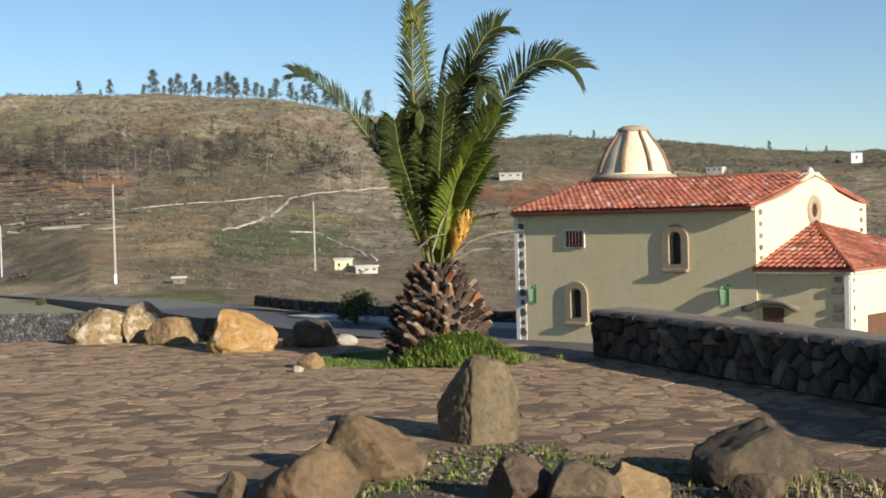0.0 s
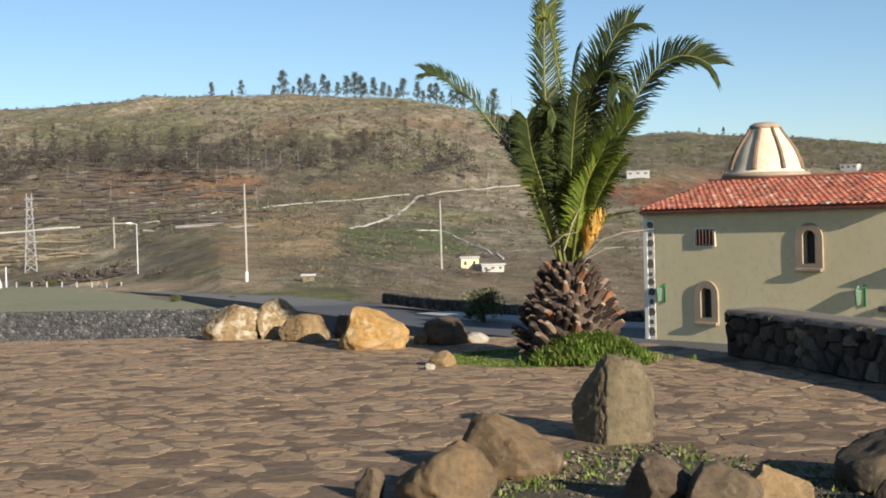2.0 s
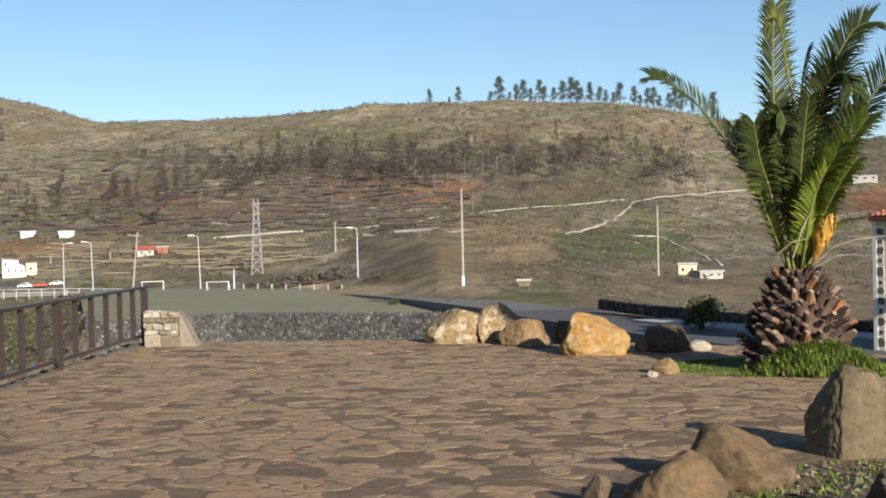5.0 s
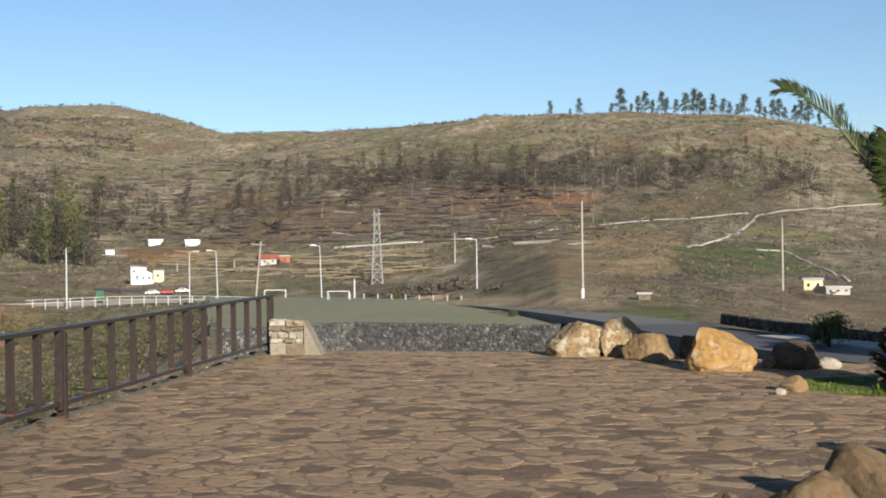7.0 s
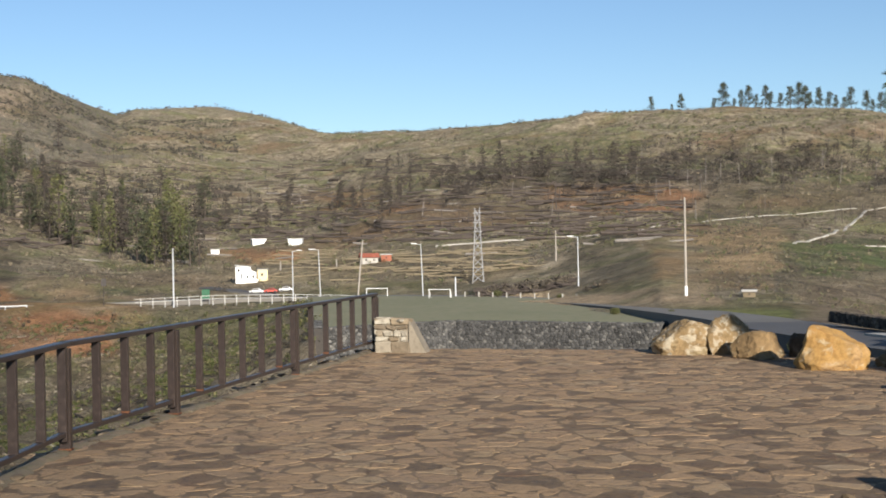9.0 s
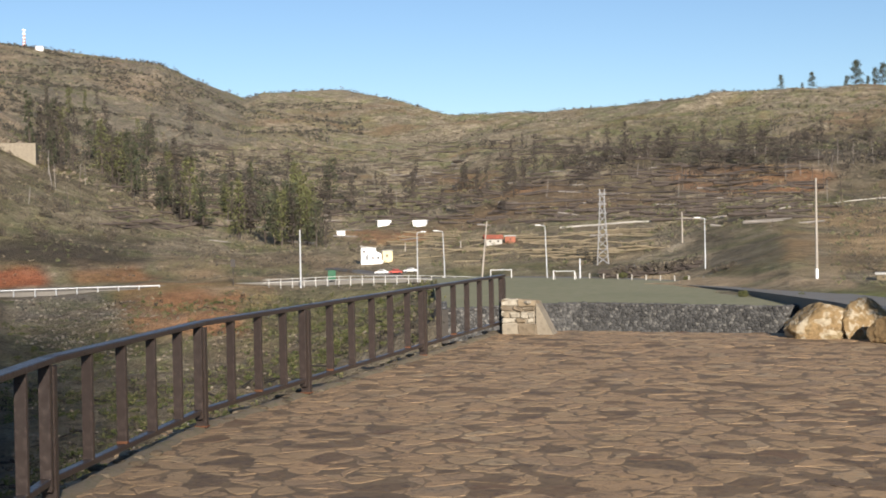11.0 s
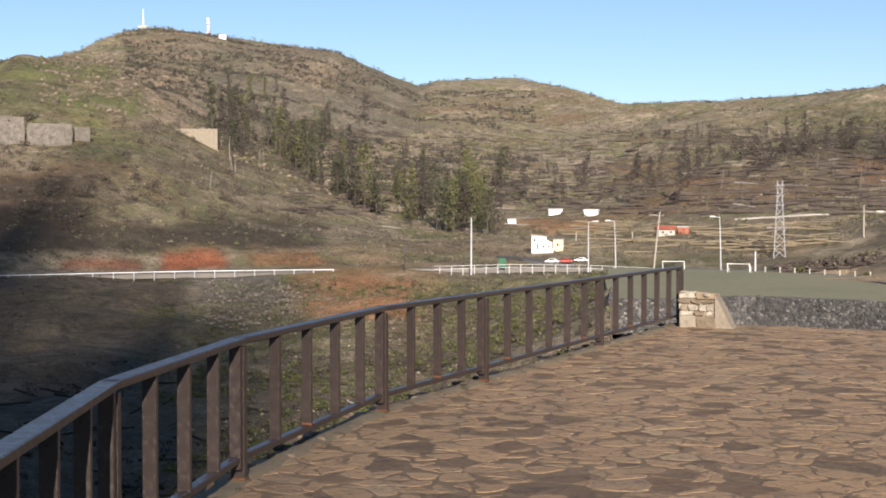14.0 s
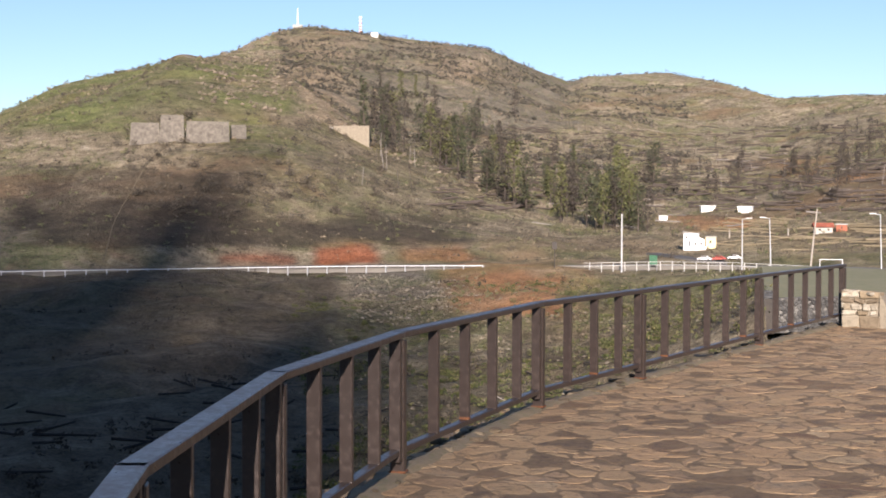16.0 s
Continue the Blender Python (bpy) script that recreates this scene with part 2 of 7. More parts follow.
STEP = np.array([(76, -3.6), (76, -3.6), (76, -3.6), (76, -3.6), (82, -3.9), (98, -4.1), (99, -4.4), (110, -4.8), (114, -4.8), (116, -4.9), (118, -7), (120, -11), (125, -11), (130, -11), (130, -11), (130, -11), (130, -11), (128, -11), (128, -11)])
FOOT = np.array([(118, -7), (118, -7), (118, -7), (116, -6.8), (122, -5.4), (124, -3.4), (125, -3.4), (126, -3.2), (162, -4.8), (180, -5.1), (190, -5.5), (194, -5.8), (194, -6), (194, -6.1), (194, -6.2), (194, -6.3), (194, -6.4), (194, -6.6), (194, -6.8)])
CREST = np.array([(320, 3), (320, 3), (300, 3), (270, 2), (265, 2), (270, 5), (276, 6.2), (280, 7), (300, 8), (330, 9.5), (380, 10), (390, 10), (300, 2), (300, 8), (310, 18), (330, 33), (330, 34), (290, 17), (280, 8)])
DIP = np.array([(450, 11), (450, 12), (430, 13), (400, 17), (390, 20), (390, 21), (390, 21.6), (390, 22), (410, 23), (440, 24), (500, 24), (560, 30), (420, 18), (390, 16), (400, 24), (410, 35), (380, 41), (360, 24), (340, 9)])
SKY = np.array([(900, 2.28), (900, 2.28), (880, 3.05), (800, 3.98), (730, 4.95), (700, 5.53), (700, 5.5), (700, 5.52), (700, 5.28), (760, 4.97), (860, 4.86), (1150, 6.05), (1050, 5.74), (900, 7.2), (900, 7.66), (880, 7.95), (520, 6.1), (430, 4.0), (400, 0.5)])
SKY_B = np.array([-30, -18.5, -15.2, -11.3, -6.5, -5, -2.9, 1.9, 4.4, 6.8, 10.8, 14.3, 17, 20.6, 25, 26.7, 29.3, 30.1, 31.5, 33.9, 37.2, 38.0, 40.0, 41.6, 45.8, 49.1, 50.7, 52.5, 56.2, 59.7, 61.9, 75])
SKY_E = np.array([2.3, 2.33, 2.41, 2.89, 3.42, 3.59, 3.53, 4.34, 4.87, 5.32, 5.56, 5.53, 5.52, 5.28, 4.97, 4.95, 4.87, 5.15, 5.6, 6.08, 5.97, 5.74, 6.5, 7.2, 7.66, 8.02, 7.77, 6.95, 5.8, 4.9, 4.03, 0.5])


def lattice(ix, iy, seed):
    h = np.sin(ix * 127.1 + iy * 311.7 + seed * 74.7) * 43758.5453
    return h - np.floor(h)


def value_noise(x, y, seed=0):
    ix, iy = np.floor(x), np.floor(y)
    fx, fy = x - ix, y - iy
    fx, fy = fx * fx * (3 - 2 * fx), fy * fy * (3 - 2 * fy)
    a, b = lattice(ix, iy, seed), lattice(ix + 1, iy, seed)
    c, d = lattice(ix, iy + 1, seed), lattice(ix + 1, iy + 1, seed)
    return (a + (b - a) * fx) * (1 - fy) + (c + (d - c) * fx) * fy - 0.5


def rough_ground(x, y, r):
    """Humps and gullies that grow with the distance."""
    k = np.clip((r - 125) / 200, 0, 1)
    n = 7.0 * value_noise(x / 70, y / 70, 1) + 3.5 * value_noise(x / 28, y / 28, 2)
    fine = 1.3 * value_noise(x / 11, y / 11, 3) + 0.5 * value_noise(x / 4.5, y / 4.5, 4)
    gully = np.clip((r - 30) / 40, 0, 1) * np.clip((175 - r) / 40, 0, 1)
    steep = np.clip((r - 235) / 120, 0, 1)
    n = n + steep * (7.0 * (0.22 - np.abs(value_noise(x / 46, y / 46, 5))) + 3.2 * (0.22 - np.abs(value_noise(x / 19, y / 19, 6))))
    return n * k + fine * np.clip((r - 118) / 60, 0.0, 1.0), fine


def land(bearing, r):
    """Height of the ground at a bearing and a distance."""
    bearing, r = np.asarray(bearing, float), np.asarray(r, float)
    bb = np.clip(bearing, -30, 75)
    x, y = -np.sin(np.radians(bearing)) * r, np.cos(np.radians(bearing)) * r
    ds, zs = [np.zeros_like(bb)], [np.full_like(bb, -4.0)]
    for t in (NEAR, LOW, STEP, FOOT, CREST, DIP):
        ds.append(np.interp(bb, BEARINGS, t[:, 0]))
        zs.append(np.interp(bb, BEARINGS, t[:, 1]))
    sd = np.interp(bb, BEARINGS, SKY[:, 0])
    sz = 1.6 + sd * np.tan(np.radians(np.interp(bb, SKY_B, SKY_E)))
    ds += [sd, sd * 1.25, sd * 1.25 + 2600]
    zs += [sz, sz * 0.8, sz * 0.0 - 20]
    z = zs[0].copy()
    for d0, z0, d1, z1 in zip(ds, zs, ds[1:], zs[1:]):
        f = np.clip((r - d0) / np.maximum(d1 - d0, 0.1), 0, 1)
        z = np.where(r > d0, z0 + (z1 - z0) * f, z)
    hump, fine = rough_ground(x, y, r)
    calm = np.exp(-((r - sd) / (0.05 * sd)) ** 2) * 0.85 + (r > sd * 1.04) * 0.85
    hump = hump * (1 - np.clip(calm, 0, 0.85))
    ravine = (bearing > 31) * np.clip((bearing - 31) / 4, 0, 1) * np.clip((r - 14) / 20, 0, 1) * np.clip((184 - r) / 25, 0, 1)
    z = z + hump + ravine * (fine * 1.4 + 0.34 * value_noise(x / 1.7, y / 1.7, 15) + 0.7 * np.clip(value_noise(x / 6, y / 3.4, 16), 0, 1))
    # grassy bank that falls from the field's side into the ravine
    bank = -4.62 - np.interp(bearing, [29.95, 30.5, 31.3, 32.3, 33.6, 35.2, 37.0, 40.0], [0, 0.9, 1.8, 2.7, 3.6, 4.5, 5.4, 9.0])
    bank = bank + 0.9 * value_noise(x / 7, y / 7, 17) + 0.5 * value_noise(x / 2.2, y / 2.2, 18)
    share = np.clip((r - 92) / 9.5, 0, 1) * np.clip((178 - r) / 6, 0, 1) * ((bearing > 29.95) & (bearing < 40))
    z = z + np.maximum(bank - z, 0) * share
    # behind and beside the camera: level ground
    off = np.clip(np.maximum(-30 - bearing, bearing - 75) / 20, 0, 1)
    back = -4 + 0.02 * r
    # unseen hill added behind the camera to shade the ravine
    ahead, aside = 0.672 * x - 0.7406 * y, -0.7406 * x - 0.672 * y
    shade_hill = np.interp(aside, [-320, 0, 6, 16, 30, 60], [0, 322, 338, 354, 368, 376])
    # teeth on its crest, there only to soften the shadow's edge
    shade_teeth = 0.5 + value_noise(aside / 2.4, ahead * 0, 12) * 1.25
    shade_teeth = 82 * np.clip(shade_teeth, 0, 1) * np.clip((aside + 1) / 8, 0, 1) * np.exp(-((ahead - 1050) / 30) ** 2)
    back = np.minimum(back, 20) + (shade_hill * np.exp(-((ahead - 1050) / 260) ** 2) + shade_teeth) * np.clip((650 - aside) / 200, 0, 1)
    return z * (1 - off) + back * off


def spot(bearing, r):
    """The point of the ground at a bearing and a distance."""
    return Vector((-math.sin(radians(bearing)) * r, math.cos(radians(bearing)) * r, float(land(bearing, r))))


# ---- building helpers ----
def mesh_of(name, bm, mat, smooth=False):
    me = bpy.data.meshes.new(name)
    bm.to_mesh(me)
    bm.free()
    for m in mat if isinstance(mat, (list, tuple)) else [mat]:
        me.materials.append(m)
    if smooth:
        for p in me.polygons:
            p.use_smooth = True
    return me


def part(name, bm, mat, parent=None, label="", smooth=False, m=None):
    ob = new(name, mesh_of(name, bm, mat, smooth) if isinstance(bm, bmesh.types.BMesh) else bm)
    if parent:
        ob.parent = parent
    if m is not None:
        ob.matrix_basis = m
    if label:
        ob["label"] = label
    return ob


def thing(name, m=None, label="", category="", group="", kind=""):
    ob = new(name)
    ob.empty_display_size = 0.2
    if m is not None:
        ob.matrix_basis = m
    return tagged(ob, label, category, group, kind)


def add_box(bm, size, m=None, bevel=0.0):
    v = bmesh.ops.create_cube(bm, size=1.0)["verts"]
    bmesh.ops.scale(bm, vec=size, verts=v)
    if bevel:
        es = list({e for q in v for e in q.link_edges})
        v = list({q for f in bmesh.ops.bevel(bm, geom=es, offset=bevel, segments=1, affect="EDGES")["faces"] for q in f.verts} | {q for q in v if q.is_valid})
    if m is not None:
        bmesh.ops.transform(bm, matrix=m, verts=v)
    return v


def box(size, m=None, bevel=0.0):
    bm = bmesh.new()
    add_box(bm, size, m, bevel)
    return bm


def add_prism(bm, pts, z0, z1):
    """An upright prism over a plan outline."""
    lo = [bm.verts.new((x, y, z0)) for x, y in pts]
    hi = [bm.verts.new((x, y, z1)) for x, y in pts]
    n = len(pts)
    for i in range(n):
        bm.faces.new((lo[i], lo[(i + 1) % n], hi[(i + 1) % n], hi[i]))
    bm.faces.new(hi)
    bm.faces.new(lo[::-1])
    return bm


def add_tube(bm, pts, radii, sides=8, cap=True):
    """A round bar along a line of points."""
    rings = []
    pts = [Vector(p) for p in pts]
    for i, p in enumerate(pts):
        d = (pts[min(i + 1, len(pts) - 1)] - pts[max(i - 1, 0)]).normalized()
        q = d.to_track_quat("Z", "Y")
        r = radii[i] if isinstance(radii, (list, tuple)) else radii
        rings.append([bm.verts.new(p + q @ Vector((r * math.cos(a), r * math.sin(a), 0))) for a in (2 * math.pi * k / sides for k in range(sides))])
    for a, b in zip(rings, rings[1:]):
        for k in range(sides):
            bm.faces.new((a[k], a[(k + 1) % sides], b[(k + 1) % sides], b[k]))
    if cap:
        bm.faces.new(rings[0][::-1])
        bm.faces.new(rings[-1])
    return bm


def tube(pts, radii, sides=8):
    return add_tube(bmesh.new(), pts, radii, sides)


def arch_outline(w, h, n=10):
    """Outline of a round-headed opening, from the bottom left, standing on zero."""
    r = w / 2
    return [(-r, 0), (r, 0)] + [(r * math.cos(a), h - r + r * math.sin(a)) for a in (math.pi * k / n for k in range(n + 1))]


# ---- ground ----
def build_ground():
    b = np.concatenate([np.arange(-180, -142, 2.0), np.arange(-142, -136.6, 0.065), np.arange(-136.5, -128, 0.5), np.arange(-128, -28, 2.0), np.arange(-28, 64, 0.2), np.arange(64, 180, 2.0)])
    r = np.concatenate([[0.5, 3, 6], np.linspace(8, 30, 14), np.linspace(31, 112, 84), np.linspace(113.5, 200, 70), np.geomspace(202, 1250, 230), np.geomspace(1300, 4500, 10)])
    B, R = np.meshgrid(b, r)
    Z = land(B, R)
    X, Y = -np.sin(np.radians(B)) * R, np.cos(np.radians(B)) * R
    nb, nr = len(b), len(r)
    co = np.stack([X, Y, Z], -1).reshape(-1, 3)
    i, j = np.meshgrid(np.arange(nr - 1), np.arange(nb), indexing="ij")
    k = (j + 1) % nb
    quads = np.stack([i * nb + j, (i + 1) * nb + j, (i + 1) * nb + k, i * nb + k], -1).reshape(-1, 4)
    me = bpy.data.meshes.new("ground")
    me.from_pydata(co.tolist(), [], quads.tolist())
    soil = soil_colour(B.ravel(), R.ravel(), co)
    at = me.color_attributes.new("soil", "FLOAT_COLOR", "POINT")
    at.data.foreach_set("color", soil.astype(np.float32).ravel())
    me.polygons.foreach_set("use_smooth", np.ones(len(me.polygons), bool))
    me.materials.append(M["ground"])
    me.update()
    ob = new("ground", me)
    if me.polygons[len(me.polygons) // 2].normal.z < 0:
        me.flip_normals()
    return tagged(ob, "burnt brown and green scrub hillsides round a valley", "hillside", kind="structure")


def soil_colour(B, R, co):
    """Where the soil is of another kind than the scrub: bare cuts, tilled slopes, young grass, ash. Some dark rows also
    carry shade of the ravine and spur. Alpha says how much.
    """
    out = np.zeros((len(B), 4))
    x, y = co[:, 0], co[:, 1]
    n = value_noise(x / 14, y / 14, 7) + 0.6 * value_noise(x / 5, y / 5, 8)
    el = np.degrees(np.arctan2(co[:, 2] - 1.6, R))

    def lay(mask, colour):
        a = np.clip(mask, 0, 1)[:, None]
        out[:, :3] = out[:, :3] * (1 - a) + np.array(colour) * a
        out[:, 3] = np.maximum(out[:, 3] * (1 - a[:, 0]), a[:, 0] * 0.9) + out[:, 3] * a[:, 0] * 0.0

    def band(v, lo, hi, soft):
        return np.clip((v - lo) / soft + 0.5, 0, 1) * np.clip((hi - v) / soft + 0.5, 0, 1)

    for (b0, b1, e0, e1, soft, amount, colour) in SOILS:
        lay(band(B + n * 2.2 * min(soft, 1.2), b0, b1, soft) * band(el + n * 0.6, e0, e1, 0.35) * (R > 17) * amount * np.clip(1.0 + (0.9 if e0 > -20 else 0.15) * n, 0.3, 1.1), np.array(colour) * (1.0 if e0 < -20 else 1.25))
    return out


RED, ORANGE, TAN = (0.30, 0.085, 0.035), (0.26, 0.125, 0.055), (0.24, 0.17, 0.10)
ASH, YOUNG, BROWN = (0.050, 0.042, 0.036), (0.105, 0.125, 0.040), (0.145, 0.098, 0.058)
# bearing from-to, elevation from-to, softness, amount, colour
SOIL_A = [
    (9.5, 14.5, -2.2, 0.75, 0.8, 1.0, (0.265, 0.190, 0.105)),
    (5.6, 14.5, 0.9, 2.6, 1.5, 0.6, (0.130, 0.105, 0.065)),
    (4.4, 9.6, -2.0, -0.15, 0.5, 1.0, (0.085, 0.105, 0.040)),
    (9.2, 10.2, -2.6, -0.6, 0.3, 0.8, (0.050, 0.052, 0.030)),
    (-4.0, 9.2, -4.6, -1.5, 0.8, 0.75, (0.20, 0.150, 0.100)),
    (14.0, 19.0, -1.6, 0.5, 1.0, 0.6, (0.115, 0.100, 0.062)),
    (8.0, 22.0, 2.4, 3.9, 2.0, 0.65, ASH),
    (14.0, 20.0, 1.3, 2.5, 1.0, 0.9, (0.235, 0.125, 0.065)),
    (20.0, 29.0, 0.4, 2.0, 2.0, 0.6, (0.185, 0.130, 0.075)),
    (26.5, 30.0, 1.5, 2.4, 1.0, 0.8, (0.215, 0.125, 0.065)),
]
SOIL_B = [
    (16.0, 22.0, 3.4, 4.6, 1.5, 0.6, (0.140, 0.145, 0.055)),
    (14.2, 15.6, -1.9, -0.1, 0.5, 0.8, (0.215, 0.145, 0.075)),
    (-7.0, -1.0, 0.5, 1.6, 1.2, 0.85, (0.20, 0.085, 0.048)),
    (-20.0, 0.0, 1.8, 3.6, 2.0, 0.6, (0.075, 0.070, 0.048)),
    (46.5, 49.6, -2.1, -1.15, 0.6, 0.85, (0.29, 0.090, 0.038)),
    (50.2, 53.4, -2.0, -1.5, 0.5, 0.75, (0.22, 0.075, 0.04)),
    (42.6, 46.0, -1.9, -1.1, 0.8, 0.7, ORANGE),
    (37.6, 43.0, -4.8, -2.1, 0.8, 1.0, (0.34, 0.155, 0.065)),
    (32.0, 42.0, -1.9, -1.0, 1.0, 0.7, TAN),
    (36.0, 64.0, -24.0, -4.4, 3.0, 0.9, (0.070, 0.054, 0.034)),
]
SOIL_C = [
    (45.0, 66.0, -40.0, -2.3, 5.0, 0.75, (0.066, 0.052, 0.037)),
    (40.0, 47.0, -9.0, -3.6, 1.5, 0.7, (0.064, 0.068, 0.026)),
    (29.0, 39.0, -9.0, -3.2, 1.5, 0.8, (0.120, 0.098, 0.054)),
    (43.2, 47.5, -3.6, -2.1, 1.0, 0.95, (0.17, 0.148, 0.12)),
    (46.0, 48.5, 2.3, 3.3, 0.8, 0.7, TAN),
    (50.5, 53.0, 3.8, 4.3, 0.8, 0.7, ORANGE),
    (50.8, 62.0, 3.2, 6.6, 1.5, 0.8, (0.115, 0.130, 0.045)),
    (46.5, 53.0, 2.6, 3.8, 1.5, 0.6, (0.120, 0.135, 0.045)),
    # burnt slope, with soft shade on the spur put into the colour
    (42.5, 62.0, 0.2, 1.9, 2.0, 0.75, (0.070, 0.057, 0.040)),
]
SOIL_D = [
    # charred ground; its darkness also stands in for shade across the lower spur
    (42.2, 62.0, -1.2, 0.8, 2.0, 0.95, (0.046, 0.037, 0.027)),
    (41.0, 52.0, 0.0, 2.2, 2.0, 0.5, (0.21, 0.175, 0.105)),
    (21.5, 34.0, -1.7, 0.0, 1.0, 0.8, (0.275, 0.220, 0.135)),
    (30.5, 34.0, -0.4, 0.15, 0.8, 0.75, ORANGE),
    (14.0, 36.0, -2.6, -1.75, 0.5, 0.6, (0.125, 0.120, 0.060)),
    (12.5, 21.5, -2.6, -1.95, 0.5, 1.0, (0.30, 0.225, 0.14)),
    (28.0, 40.0, -3.2, -2.2, 0.8, 0.6, (0.15, 0.145, 0.06)),
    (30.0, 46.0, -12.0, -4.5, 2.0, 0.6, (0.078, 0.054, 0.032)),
    # darker earth that paints on the fading edge of the ravine's shade
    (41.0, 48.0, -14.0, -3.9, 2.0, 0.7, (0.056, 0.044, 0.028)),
    (9.6, 15.2, -3.95, -2.8, 0.5, 0.95, (0.115, 0.125, 0.042)),
    (43.0, 50.5, 0.6, 3.4, 2.0, 0.55, (0.098, 0.086, 0.050)),
    (38.4, 43.0, -4.3, -2.35, 0.5, 1.0, (0.235, 0.118, 0.056)),
    (47.2, 50.2, 3.8, 7.6, 1.0, 0.85, (0.24, 0.185, 0.125)),
    (38.0, 47.5, 3.6, 7.4, 1.5, 0.75, (0.165, 0.145, 0.112)),
    (41.2, 43.6, 5.6, 6.9, 1.0, 0.7, (0.26, 0.20, 0.14)),
]
SOILS = SOIL_A + SOIL_B + SOIL_C + SOIL_D
ground = build_ground()

# ---- the paved terrace ----
TERRACE = [(-9.85, 18.6), (-9.0, 14.4), (-8.12, 10.6), (-7.6, 8.4), (-6.45, 5.6), (-5.35, 3.72), (-3.9, 1.98), (-2.78, 0.98), (-2.05, -0.7), (-2.05, -9.0), (11.0, -9.0), (11.0, 5.6),
           (7.2, 7.0), (5.0, 8.9), (3.75, 10.6), (2.95, 12.1), (1.95, 15.2), (1.1, 16.7), (-0.4, 17.9), (-2.6, 18.7), (-5.5, 19.3)]
terrace = part("terrace", add_prism(bmesh.new(), TERRACE[::-1], -4.6, -0.0018), M["mortar"])
tagged(terrace, "raised terrace of irregular brown flagstones", "paving", kind="structure")

FENCE = [(-9.68, 18.3), (-8.82, 14.4), (-7.94, 10.62), (-7.43, 8.43), (-6.28, 5.66), (-5.17, 3.78), (-3.72, 2.06), (-2.60, 1.08), (-1.88, -0.65), (-1.88, -3.0)]
RAIL_Z = 0.87


def railing():
    f = thing("railing", None, "brown painted steel railing with flat uprights along the terrace edge", "railing")
    for k, (p, q) in enumerate(zip(FENCE, FENCE[1:])):
        p, q = Vector((*p, 0)), Vector((*q, 0))
        d = q - p
        ang, length = math.atan2(d.y, d.x), d.length
        mid = (p + q) / 2
        turn = Matrix.Rotation(ang, 4, "Z")
        part("handrail", box((length + 0.05, 0.095, 0.040), bevel=0.005), M["fence"], f, m=Matrix.Translation(mid + Vector((0, 0, RAIL_Z))) @ turn)
        part("bottom_rail", box((length, 0.06, 0.042), bevel=0.005), M["fence"], f, m=Matrix.Translation(mid + Vector((0, 0, 0.15))) @ turn)
        n = {0: 6, 1: 6, 2: 4, 3: 5, 4: 4}.get(k, 4)
        for i in range(1, n):
            b = part("baluster", box((0.034, 0.072, RAIL_Z - 0.17), bevel=0.003), M["fence"], f, m=Matrix.Translation(p + d * i / n + Vector((0, 0, (RAIL_Z + 0.15) / 2))) @ turn)
            if (k * 5 + i * 3) % 4 == 0:
                part("rust_collar", box((0.038, 0.076, 0.022), bevel=0.004), M["rust"], b, "rusted weld at the foot of an upright", m=Matrix.Translation((0, 0, -(RAIL_Z - 0.17) / 2 + 0.02)))
        u = d.normalized()
        part("post", box((0.070, 0.090, RAIL_Z + 0.04), bevel=0.005), M["fence"], f, m=Matrix.Translation(p + Vector((0, 0, (RAIL_Z - 0.05) / 2 - 0.03))) @ turn)
        part("end_upright", box((0.050, 0.072, RAIL_Z - 0.10), bevel=0.004), M["fence"], f, m=Matrix.Translation(p + u * 0.072 + Vector((0, 0, (RAIL_Z + 0.08) / 2))) @ turn)
        part("foot_plate", box((0.085, 0.11, 0.014), bevel=0.004), M["rust"], f, "rust-stained foot of a post", m=Matrix.Translation(p + Vector((0, 0, 0.022))) @ turn)
    return f


railing()


